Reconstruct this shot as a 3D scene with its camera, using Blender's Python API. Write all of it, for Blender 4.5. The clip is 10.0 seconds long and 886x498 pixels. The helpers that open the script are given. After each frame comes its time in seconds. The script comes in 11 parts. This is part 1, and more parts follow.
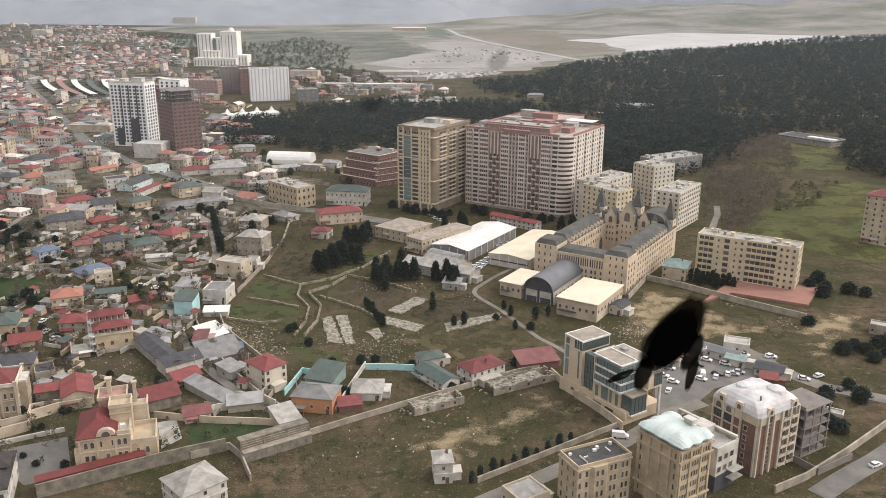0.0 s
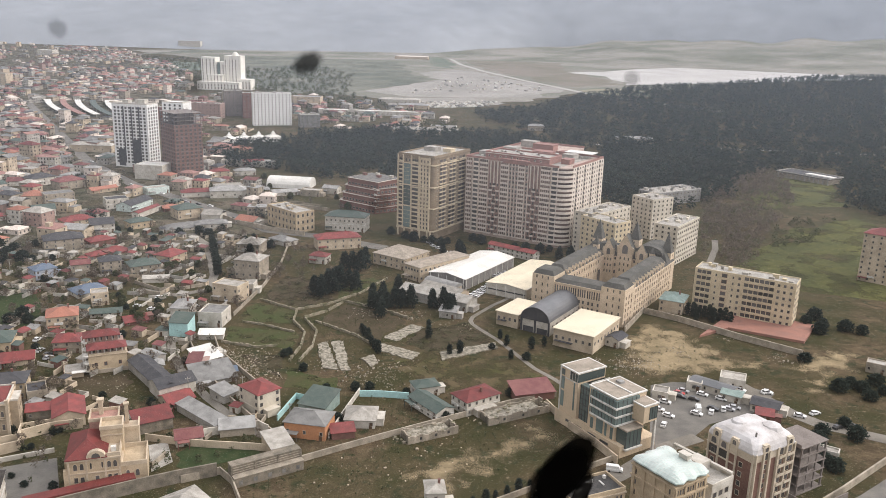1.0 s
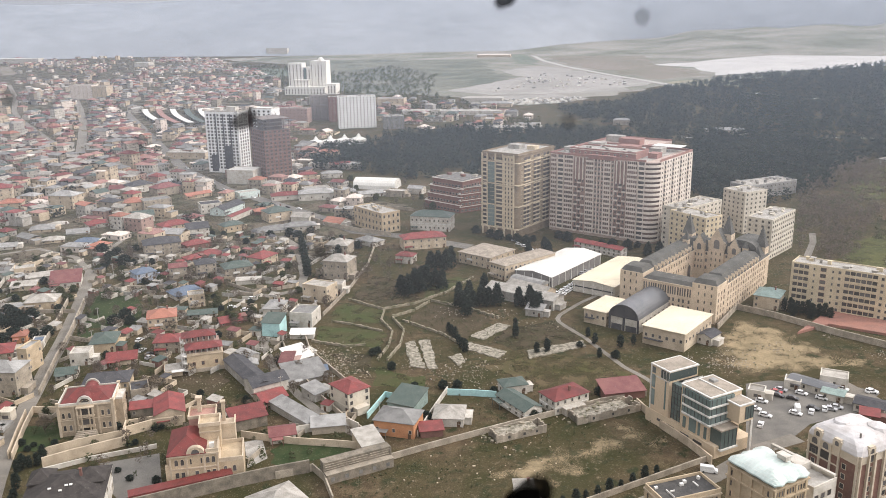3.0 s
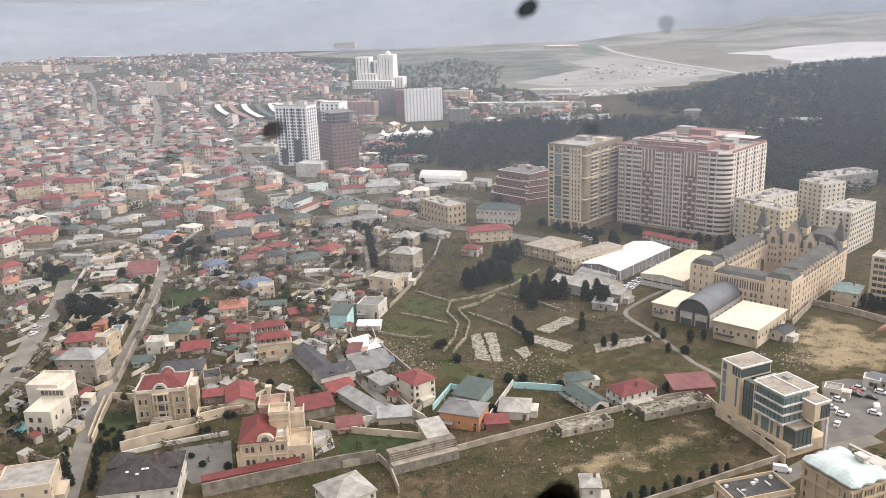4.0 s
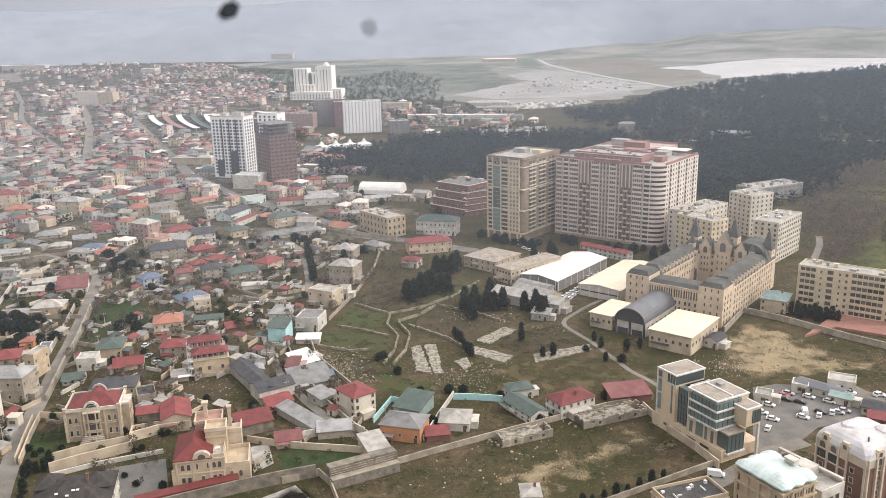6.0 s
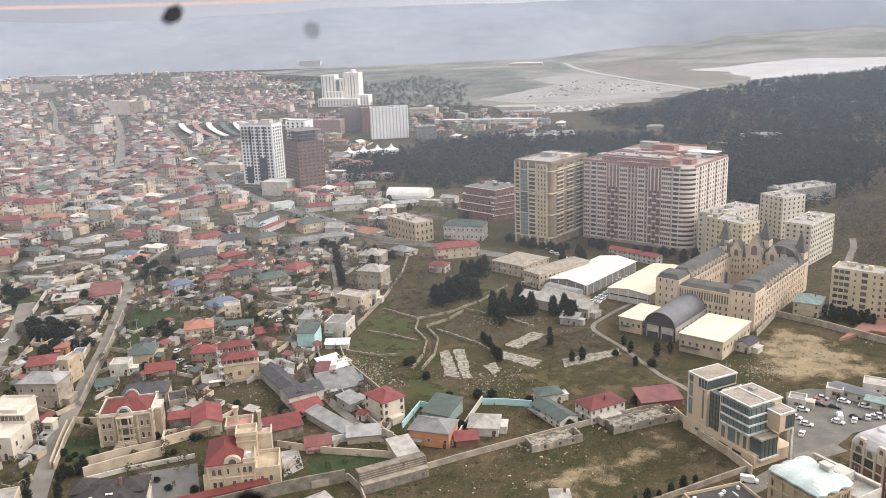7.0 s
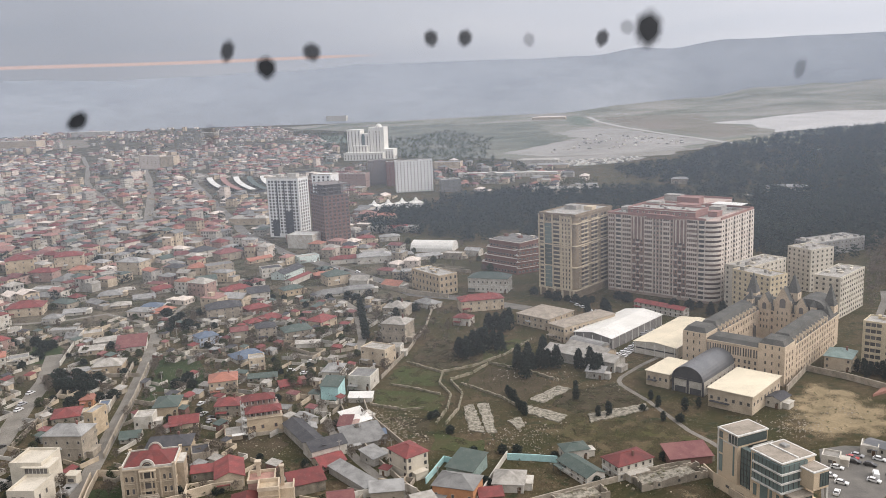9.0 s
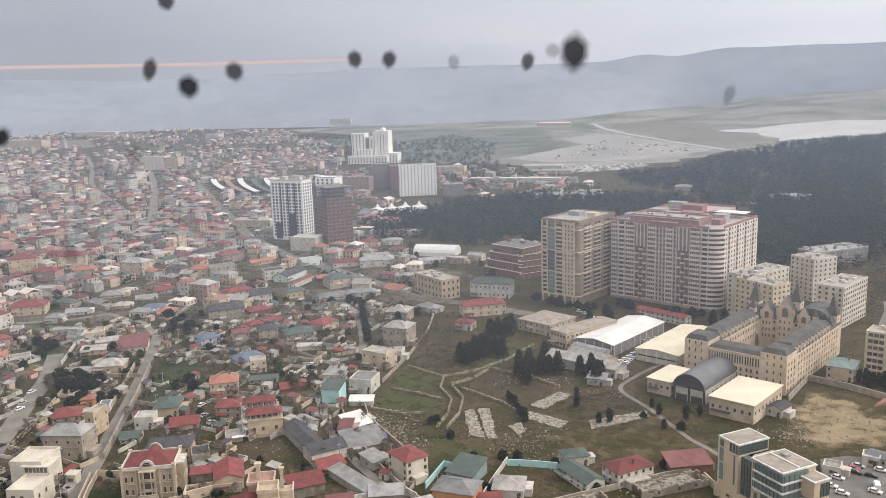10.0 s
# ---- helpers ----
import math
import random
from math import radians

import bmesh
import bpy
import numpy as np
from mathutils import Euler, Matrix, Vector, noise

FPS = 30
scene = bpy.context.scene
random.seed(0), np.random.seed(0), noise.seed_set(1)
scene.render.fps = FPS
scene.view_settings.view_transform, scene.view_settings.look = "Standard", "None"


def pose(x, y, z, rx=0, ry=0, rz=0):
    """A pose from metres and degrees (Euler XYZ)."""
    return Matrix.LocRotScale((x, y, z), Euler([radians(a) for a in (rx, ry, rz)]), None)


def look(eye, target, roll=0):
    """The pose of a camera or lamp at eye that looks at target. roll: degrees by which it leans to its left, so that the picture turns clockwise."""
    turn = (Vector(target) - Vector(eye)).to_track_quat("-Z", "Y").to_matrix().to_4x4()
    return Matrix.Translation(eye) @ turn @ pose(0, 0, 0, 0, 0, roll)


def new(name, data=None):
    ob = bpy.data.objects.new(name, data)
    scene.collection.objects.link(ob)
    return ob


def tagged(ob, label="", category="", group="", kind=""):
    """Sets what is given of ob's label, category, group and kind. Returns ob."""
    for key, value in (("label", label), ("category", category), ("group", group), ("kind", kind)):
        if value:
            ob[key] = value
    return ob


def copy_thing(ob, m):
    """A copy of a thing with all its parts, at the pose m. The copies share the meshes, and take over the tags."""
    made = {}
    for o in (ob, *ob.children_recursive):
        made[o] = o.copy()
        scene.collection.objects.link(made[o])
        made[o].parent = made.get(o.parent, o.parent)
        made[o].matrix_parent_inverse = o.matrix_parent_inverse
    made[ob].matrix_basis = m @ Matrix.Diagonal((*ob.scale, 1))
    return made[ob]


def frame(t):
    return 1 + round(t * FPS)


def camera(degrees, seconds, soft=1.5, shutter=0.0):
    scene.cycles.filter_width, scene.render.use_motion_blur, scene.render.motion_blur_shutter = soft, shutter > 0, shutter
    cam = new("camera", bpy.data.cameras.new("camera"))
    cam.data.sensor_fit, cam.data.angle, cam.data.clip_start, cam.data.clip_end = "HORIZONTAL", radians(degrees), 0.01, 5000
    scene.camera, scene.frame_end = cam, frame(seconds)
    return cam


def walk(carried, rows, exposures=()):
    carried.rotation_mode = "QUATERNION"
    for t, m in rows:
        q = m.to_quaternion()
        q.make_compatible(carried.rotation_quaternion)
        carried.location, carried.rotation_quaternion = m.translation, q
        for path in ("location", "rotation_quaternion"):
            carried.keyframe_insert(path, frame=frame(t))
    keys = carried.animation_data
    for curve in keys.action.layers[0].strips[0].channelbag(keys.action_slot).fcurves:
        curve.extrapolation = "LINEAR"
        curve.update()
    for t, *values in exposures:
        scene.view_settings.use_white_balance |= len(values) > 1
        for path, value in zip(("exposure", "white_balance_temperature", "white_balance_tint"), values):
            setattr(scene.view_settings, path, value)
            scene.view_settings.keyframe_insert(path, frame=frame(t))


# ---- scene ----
# The view from a high window over a hillside town on an overcast late afternoon.
cam = camera(55.8, 10.0, soft=0.85)
walk(cam, [
    (0, pose(-0.1958, 0.0000, 139.9154, 72.797, -0.263, -8.594)),
    (0.5, pose(-0.1712, -0.0085, 139.9462, 73.997, -1.179, -8.812)),
    (1, pose(-0.1381, 0.0094, 139.9684, 74.701, -1.603, -8.355)),
    (1.5, pose(-0.1207, -0.0022, 140.0033, 74.694, -1.863, -7.000)),
    (2, pose(-0.0851, 0.0067, 140.0053, 74.871, -1.097, -6.160)),
    (2.5, pose(-0.0773, -0.0042, 140.0022, 75.016, 0.059, -5.258)),
    (3, pose(-0.0693, 0.0029, 139.9923, 74.568, 0.858, -2.972)),
    (3.2, pose(-0.0654, 0.0021, 139.9939, 74.186, 1.236, -1.742)),
    (4.3, pose(-0.0441, -0.0019, 140.0027, 74.180, 1.912, 1.696)),
    (4.5, pose(-0.0402, -0.0027, 140.0043, 74.389, 1.648, 1.231)),
    (5, pose(0.0000, -0.0003, 140.0000, 74.697, 1.157, -0.317)),
    (5.5, pose(0.0413, 0.0003, 139.9947, 74.832, 0.970, -2.180)),
    (5.7, pose(0.0488, 0.0002, 139.9940, 74.814, 1.060, -2.795)),
    (7, pose(0.0975, -0.0004, 139.9896, 75.247, 2.022, -0.898)),
    (7.5, pose(0.1172, -0.0002, 139.9908, 75.414, 2.148, -0.225)),
    (8, pose(0.1386, -0.0006, 139.9981, 76.615, 2.339, -0.316)),
    (8.5, pose(0.1554, -0.0106, 140.0053, 78.217, 2.665, 0.057)),
    (9, pose(0.1593, 0.0003, 140.0099, 78.908, 2.390, 0.723)),
    (9.5, pose(0.1781, 0.0059, 140.0134, 78.962, 1.909, 1.190)),
    (10, pose(0.1960, 0.0079, 140.0163, 79.224, 1.683, 1.056)),
], exposures=tuple((t, e, 6680, 14) for t, e in ((0, -0.08), (0.5, -0.06), (1.0, -0.04), (1.5, 0.0), (2.5, 0.15), (5, 0.14), (7.5, 0.15), (8.5, -0.02), (9, -0.2), (9.5, -0.07), (10, -0.1))))

# ---- light ----
world = bpy.data.worlds.new("overcast_sky")
scene.world = world
world.use_nodes = True
SUN_EL, SUN_AZ = 34, 95


def sky():
    nt = world.node_tree
    nt.nodes.clear()
    n, l = nt.nodes.new, nt.links.new
    out, bg = n("ShaderNodeOutputWorld"), n("ShaderNodeBackground")
    tex = n("ShaderNodeTexSky")
    tex.sky_type, tex.sun_disc = "NISHITA", False
    tex.sun_elevation, tex.sun_rotation = radians(SUN_EL), radians(SUN_AZ)
    tex.air_density, tex.dust_density = 1.0, 3.0
    co = n("ShaderNodeTexCoord")
    sep = n("ShaderNodeSeparateXYZ")
    l(co.outputs["Generated"], sep.inputs[0])
    # cloud deck: long banks, flattened towards the skyline
    mp = n("ShaderNodeMapping")
    mp.inputs["Scale"].default_value = (1.2, 1.2, 9)
    l(co.outputs["Generated"], mp.inputs[0])
    nz = n("ShaderNodeTexNoise")
    nz.inputs["Scale"].default_value, nz.inputs["Detail"].default_value = 2.6, 6
    l(mp.outputs[0], nz.inputs["Vector"])
    ramp = n("ShaderNodeValToRGB")
    e = ramp.color_ramp.elements
    e[0].position, e[0].color = 0.3, (0.88, 0.922, 0.985, 1)
    e[1].position, e[1].color = 0.7, (1.065, 1.085, 1.12, 1)
    l(nz.outputs[0], ramp.inputs[0])
    # an overcast deck is brighter overhead than along the skyline
    lift = n("ShaderNodeMapRange")
    lift.inputs[1].default_value, lift.inputs[2].default_value = 0.0, 0.8
    lift.inputs[3].default_value, lift.inputs[4].default_value = 4.8, 12.6
    l(sep.outputs[2], lift.inputs[0])
    deck = n("ShaderNodeVectorMath")
    deck.operation = "SCALE"
    l(ramp.outputs[0], deck.inputs[0])
    # brighter towards the hidden sun
    sunny, lit = n("ShaderNodeMapRange"), n("ShaderNodeMath")
    sunny.inputs[1].default_value, sunny.inputs[2].default_value = -0.4, 0.6
    sunny.inputs[3].default_value, sunny.inputs[4].default_value = 0.88, 2.3
    l(sep.outputs[0], sunny.inputs[0])
    lit.operation = "MULTIPLY"
    l(sunny.outputs[0], lit.inputs[0])
    l(lift.outputs[0], lit.inputs[1])
    l(lit.outputs[0], deck.inputs[3])
    # a slit of evening light under the clouds
    wob = n("ShaderNodeMath")
    wob.operation = "MULTIPLY_ADD"
    wob.inputs[1].default_value = 0.006
    l(nz.outputs[0], wob.inputs[0])
    l(sep.outputs[2], wob.inputs[2])
    slit = n("ShaderNodeMapRange")
    slit.interpolation_type = "SMOOTHSTEP"
    slit.inputs[1].default_value, slit.inputs[2].default_value = 0.0026, 0.0006
    off = n("ShaderNodeMath")
    off.operation = "SUBTRACT"
    off.inputs[1].default_value = 0.0395
    l(wob.outputs[0], off.inputs[0])
    ab = n("ShaderNodeMath")
    ab.operation = "ABSOLUTE"
    l(off.outputs[0], ab.inputs[0])
    l(ab.outputs[0], slit.inputs[0])
    side = n("ShaderNodeMapRange")
    side.interpolation_type = "SMOOTHSTEP"
    side.inputs[1].default_value, side.inputs[2].default_value = -0.07, -0.15
    l(sep.outputs[0], side.inputs[0])
    both = n("ShaderNodeMath")
    both.operation = "MULTIPLY"
    l(slit.outputs[0], both.inputs[0])
    l(side.outputs[0], both.inputs[1])
    half = n("ShaderNodeMath")
    half.operation = "MULTIPLY"
    half.inputs[1].default_value = 1.0
    l(both.outputs[0], half.inputs[0])
    glow = n("ShaderNodeMix")
    glow.data_type = "RGBA"
    l(half.outputs[0], glow.inputs[0])
    l(deck.outputs[0], glow.inputs[6])
    glow.inputs[7].default_value = (9.0, 6.2, 5.0, 1)
    mix = n("ShaderNodeMix")
    mix.data_type = "RGBA"
    mix.inputs[0].default_value = 0.9
    l(tex.outputs[0], mix.inputs[6])
    l(glow.outputs[2], mix.inputs[7])
    l(mix.outputs[2], bg.inputs[0])
    bg.inputs[1].default_value = 0.1
    l(bg.outputs[0], out.inputs[0])


sky()
sun = new("sun", bpy.data.lights.new("sun", "SUN"))
sun.data.energy, sun.data.angle, sun.data.color = 1.5, radians(18), (1.0, 0.925, 0.82)
sun.matrix_world = look((math.sin(radians(SUN_AZ)) * 100, math.cos(radians(SUN_AZ)) * 100, math.tan(radians(SUN_EL)) * 100), (0, 0, 0))



# ---- materials ----
def material(name, colour, rough=0.85, metal=0.0, vary=0.15, scale=0.6, fine=8.0, bump=0.0, alt=None, island=0.0, random_tint=0.0, spec=0.3, holes=0.0, feather=False):
    """A weathered surface: colour, drifting to alt in large patches, with fine grain on top."""
    m = bpy.data.materials.new(name)
    m.use_nodes = True
    nt = m.node_tree
    n, l = nt.nodes.new, nt.links.new
    b = nt.nodes["Principled BSDF"]
    b.inputs["Roughness"].default_value, b.inputs["Metallic"].default_value = rough, metal
    b.inputs["Specular IOR Level"].default_value = spec
    geo = n("ShaderNodeNewGeometry")
    big, small = n("ShaderNodeTexNoise"), n("ShaderNodeTexNoise")
    big.inputs["Scale"].default_value, big.inputs["Detail"].default_value = scale, 4
    small.inputs["Scale"].default_value, small.inputs["Detail"].default_value = fine, 3
    l(geo.outputs["Position"], big.inputs["Vector"])
    l(geo.outputs["Position"], small.inputs["Vector"])
    alt = alt or tuple(c * 0.72 for c in colour)
    r1 = n("ShaderNodeMapRange")
    r1.inputs[1].default_value, r1.inputs[2].default_value = 0.38, 0.66
    l(big.outputs[0], r1.inputs[0])
    mix = n("ShaderNodeMix")
    mix.data_type = "RGBA"
    mix.inputs[6].default_value, mix.inputs[7].default_value = (*colour, 1), (*alt, 1)
    l(r1.outputs[0], mix.inputs[0])
    hsv = n("ShaderNodeHueSaturation")
    l(mix.outputs[2], hsv.inputs["Color"])
    val = n("ShaderNodeMapRange")
    val.inputs[1].default_value, val.inputs[2].default_value = 0.25, 0.75
    val.inputs[3].default_value, val.inputs[4].default_value = 1 - vary, 1 + vary
    l(small.outputs[0], val.inputs[0])
    last = val.outputs[0]
    for amount, src in ((island, ("geo", "Random Per Island")), (random_tint, ("info", "Random"))):
        if amount:
            node = geo if src[0] == "geo" else n("ShaderNodeObjectInfo")
            rr = n("ShaderNodeMapRange")
            rr.inputs[3].default_value, rr.inputs[4].default_value = 1 - amount, 1 + amount
            l(node.outputs[src[1]], rr.inputs[0])
            mul = n("ShaderNodeMath")
            mul.operation = "MULTIPLY"
            l(last, mul.inputs[0])
            l(rr.outputs[0], mul.inputs[1])
            last = mul.outputs[0]
    l(last, hsv.inputs["Value"])
    l(hsv.outputs[0], b.inputs["Base Color"])
    if holes:
        worn = n("ShaderNodeMapRange")
        worn.inputs[1].default_value, worn.inputs[2].default_value = holes - 0.12, holes + 0.12
        ln = n("ShaderNodeTexNoise")
        ln.inputs["Scale"].default_value, ln.inputs["Detail"].default_value = scale * 1.3, 7
        l(geo.outputs["Position"], ln.inputs["Vector"])
        cover = ln.outputs[0]
        if feather:
            # the surface thins out towards its rim
            att, mul, add = n("ShaderNodeAttribute"), n("ShaderNodeMath"), n("ShaderNodeMath")
            att.attribute_name = "cover"
            mul.operation, add.operation = "MULTIPLY_ADD", "ADD"
            mul.inputs[1].default_value, mul.inputs[2].default_value = 0.5, -0.5
            l(att.outputs["Fac"], mul.inputs[0])
            l(ln.outputs[0], add.inputs[0])
            l(mul.outputs[0], add.inputs[1])
            cover = add.outputs[0]
        l(cover, worn.inputs[0])
        l(worn.outputs[0], b.inputs["Alpha"])
    if bump:
        bp = n("ShaderNodeBump")
        bp.inputs["Strength"].default_value, bp.inputs["Distance"].default_value = bump, 0.1
        l(small.outputs[0], bp.inputs["Height"])
        l(bp.outputs[0], b.inputs["Normal"])
    return m


def glass_material(name, colour, rough=0.12):
    m = bpy.data.materials.new(name)
    m.use_nodes = True
    b = m.node_tree.nodes["Principled BSDF"]
    n, l = m.node_tree.nodes.new, m.node_tree.links.new
    info = n("ShaderNodeObjectInfo")
    hsv = n("ShaderNodeHueSaturation")
    hsv.inputs["Color"].default_value = (*colour, 1)
    rr = n("ShaderNodeMapRange")
    rr.inputs[3].default_value, rr.inputs[4].default_value = 0.5, 1.6
    l(info.outputs["Random"], rr.inputs[0])
    l(rr.outputs[0], hsv.inputs["Value"])
    l(hsv.outputs[0], b.inputs["Base Color"])
    b.inputs["Roughness"].default_value, b.inputs["Specular IOR Level"].default_value = rough, 0.6
    return m


STONE = material("limestone", (0.5, 0.395, 0.27), 0.9, alt=(0.36, 0.285, 0.19), scale=0.25, fine=3, vary=0.12, island=0.2)
STONE_PALE = material("pale_limestone", (0.52, 0.43, 0.32), 0.9, alt=(0.38, 0.31, 0.225), scale=0.2, fine=3, vary=0.12, island=0.2)
WALL_WEATHERED = material("weathered_wall", (0.24, 0.205, 0.16), 0.93, alt=(0.13, 0.115, 0.09), scale=0.35, fine=3, vary=0.2)
STONE_GREY = material("grey_stone", (0.36, 0.31, 0.245), 0.92, alt=(0.23, 0.2, 0.155), scale=0.3, fine=3, vary=0.18, island=0.2)
PLASTER = material("white_plaster", (0.56, 0.525, 0.465), 0.85, alt=(0.4, 0.365, 0.305), scale=0.3, fine=4, vary=0.08, island=0.2)
CREAM = material("cream_sheet", (0.72, 0.63, 0.47), 0.7, alt=(0.62, 0.55, 0.41), scale=0.12, fine=2, vary=0.05)
WHITE_SHEET = material("white_sheet", (0.72, 0.7, 0.65), 0.6, alt=(0.6, 0.58, 0.53), scale=0.1, fine=2, vary=0.05)
CONCRETE = material("concrete", (0.4, 0.38, 0.34), 0.92, alt=(0.27, 0.25, 0.22), scale=0.3, fine=2.5, vary=0.2)
DARK_ROOF = material("bitumen_roof", (0.12, 0.115, 0.11), 0.9, alt=(0.2, 0.19, 0.17), scale=0.35, fine=2, vary=0.25)
RED_ROOF = material("red_metal_roof", (0.2, 0.046, 0.042), 0.65, alt=(0.13, 0.038, 0.035), scale=0.3, fine=5, vary=0.12, random_tint=0.25)
ORANGE_ROOF = material("orange_metal_roof", (0.34, 0.14, 0.095), 0.65, alt=(0.26, 0.115, 0.08), scale=0.3, fine=5, vary=0.12, random_tint=0.2)
GREY_ROOF = material("grey_metal_roof", (0.27, 0.265, 0.25), 0.65, alt=(0.18, 0.175, 0.165), scale=0.3, fine=4, vary=0.15, random_tint=0.3, island=0.2)
GREEN_ROOF = material("green_metal_roof", (0.065, 0.09, 0.078), 0.7, alt=(0.09, 0.11, 0.095), scale=0.3, fine=4, vary=0.15)
BLUE_ROOF = material("blue_metal_roof", (0.1, 0.135, 0.19), 0.7, alt=(0.13, 0.155, 0.19), scale=0.3, fine=4, vary=0.15)
SLATE = material("slate_roof", (0.06, 0.06, 0.065), 0.8, alt=(0.085, 0.083, 0.085), scale=0.3, fine=4, vary=0.2, spec=0.12)
AQUA = material("aqua_paint", (0.42, 0.66, 0.64), 0.7, alt=(0.36, 0.56, 0.55), scale=0.3, fine=3, vary=0.1)
TEAL_SHEET = material("pale_teal_glazing", (0.47, 0.56, 0.52), 0.45, alt=(0.58, 0.66, 0.62), scale=0.15, fine=1.2, vary=0.1)
PALE_ROOF = material("weathered_pale_roof", (0.37, 0.345, 0.305), 0.7, alt=(0.24, 0.222, 0.19), scale=0.35, fine=3, vary=0.12, random_tint=0.2, island=0.2)
MAROON_ROOF = material("maroon_metal_roof", (0.15, 0.05, 0.05), 0.6, alt=(0.2, 0.08, 0.07), scale=0.3, fine=4, vary=0.15, random_tint=0.2)
AQUA_DULL = material("dull_green_paint", (0.25, 0.32, 0.29), 0.75, alt=(0.18, 0.24, 0.22), scale=0.4, fine=3, vary=0.15)
BLUE_WALL = material("pale_blue_plaster", (0.42, 0.46, 0.52), 0.85, vary=0.1)
AQUA_WALL = material("pale_green_plaster", (0.6, 0.68, 0.64), 0.85, vary=0.1)
BRICK = material("red_brick", (0.21, 0.105, 0.085), 0.9, alt=(0.16, 0.085, 0.07), scale=0.3, fine=3, vary=0.15)
BRICK_ORANGE = material("orange_brick", (0.5, 0.24, 0.12), 0.9, alt=(0.42, 0.2, 0.1), scale=0.3, fine=3, vary=0.15)
PINKISH = material("pink_plaster", (0.36, 0.25, 0.21), 0.85, alt=(0.3, 0.2, 0.17), scale=0.3, fine=3, vary=0.12, island=0.2)
BROWN_DOOR = material("brown_door", (0.13, 0.075, 0.045), 0.7, vary=0.1)
FRAME = material("white_frame", (0.7, 0.68, 0.63), 0.6, vary=0.05)
WINDOW_FRAME = material("weathered_window_frame", (0.4, 0.36, 0.3), 0.75, alt=(0.3, 0.27, 0.22), scale=0.4, vary=0.1)
GLASS = glass_material("window_glass", (0.085, 0.08, 0.078))
GLASS_TEAL = glass_material("teal_glass", (0.11, 0.145, 0.138), 0.1)
ASPHALT = material("asphalt", (0.125, 0.117, 0.105), 0.9, alt=(0.185, 0.172, 0.15), scale=0.12, fine=2, vary=0.15)
ROAD = material("dusty_road", (0.215, 0.195, 0.165), 0.95, alt=(0.15, 0.135, 0.112), scale=0.1, fine=1.5, vary=0.15)
BARK = material("bark", (0.1, 0.075, 0.055), 0.95, vary=0.2)
LEAF_DARK = material("pine_foliage", (0.025, 0.037, 0.032), 0.9, alt=(0.034, 0.047, 0.036), scale=0.02, fine=0.4, vary=0.15, island=0.12, spec=0.1)
LEAF_OLIVE = material("olive_foliage", (0.06, 0.075, 0.035), 0.9, alt=(0.09, 0.09, 0.05), scale=0.25, fine=1.5, vary=0.3, island=0.3, spec=0.1)
TWIGS = material("bare_twigs", (0.13, 0.105, 0.085), 0.95, alt=(0.17, 0.14, 0.11), scale=0.3, fine=2, vary=0.25, island=0.25, spec=0.1)


def let_light_through(m, share):
    """Leaves pass part of the light on."""
    nt = m.node_tree
    n, l = nt.nodes.new, nt.links.new
    b, out = nt.nodes["Principled BSDF"], nt.nodes["Material Output"]
    thin, mx = n("ShaderNodeBsdfTranslucent"), n("ShaderNodeMixShader")
    mx.inputs[0].default_value = share
    l(b.inputs["Base Color"].links[0].from_socket, thin.inputs[0])
    l(b.outputs[0], mx.inputs[1])
    l(thin.outputs[0], mx.inputs[2])
    l(mx.outputs[0], out.inputs[0])


for m in (LEAF_DARK, LEAF_OLIVE, TWIGS):
    let_light_through(m, 0.4)


# ---- building kit ----
class Shape:
    """Collects faces, then becomes one mesh."""

    def __init__(self):
        self.v, self.f, self.m = [], [], []

    def face(self, pts, mat=0):
        i = len(self.v)
        self.v += [tuple(p) for p in pts]
        self.f.append(tuple(range(i, i + len(pts))))
        self.m.append(mat)
        return self

    def prism(self, poly, z0, z1, mat=0, bottom=True):
        """An upright prism on an anticlockwise outline."""
        i, k = len(self.v), len(poly)
        self.v += [(p[0], p[1], z0) for p in poly] + [(p[0], p[1], z1) for p in poly]
        for a in range(k):
            b = (a + 1) % k
            self.f.append((i + a, i + b, i + k + b, i + k + a))
            self.m.append(mat)
        self.f.append(tuple(range(i + k, i + 2 * k)))
        self.m.append(mat)
        if bottom:
            self.f.append(tuple(range(i + k - 1, i - 1, -1)))
            self.m.append(mat)
        return self

    def box(self, x0, y0, z0, x1, y1, z1, mat=0):
        return self.prism([(x0, y0), (x1, y0), (x1, y1), (x0, y1)], z0, z1, mat)

    def mesh(self, name, *mats):
        me = bpy.data.meshes.new(name)
        me.from_pydata(self.v, [], self.f)
        for m in mats:
            me.materials.append(m)
        if len(mats) > 1:
            me.polygons.foreach_set("material_index", self.m)
        return me


def part(name, shape, mats, parent, label="", at=None, kind=""):
    """Links a shape (or a shared mesh) as one part under its thing."""
    mats = mats if isinstance(mats, tuple) else (mats,)
    ob = new(name, shape.mesh(name, *mats) if isinstance(shape, Shape) else shape)
    ob.parent = parent
    if at is not None:
        ob.matrix_basis = at
    return tagged(ob, label, kind=kind)


FOOT, ROADS, POOL = [], [], {}


def pooled(root, name, me, at):
    """Puts a piece too far off to pick apart into its thing's joined part."""
    POOL.setdefault((root, name), []).append((me, at))


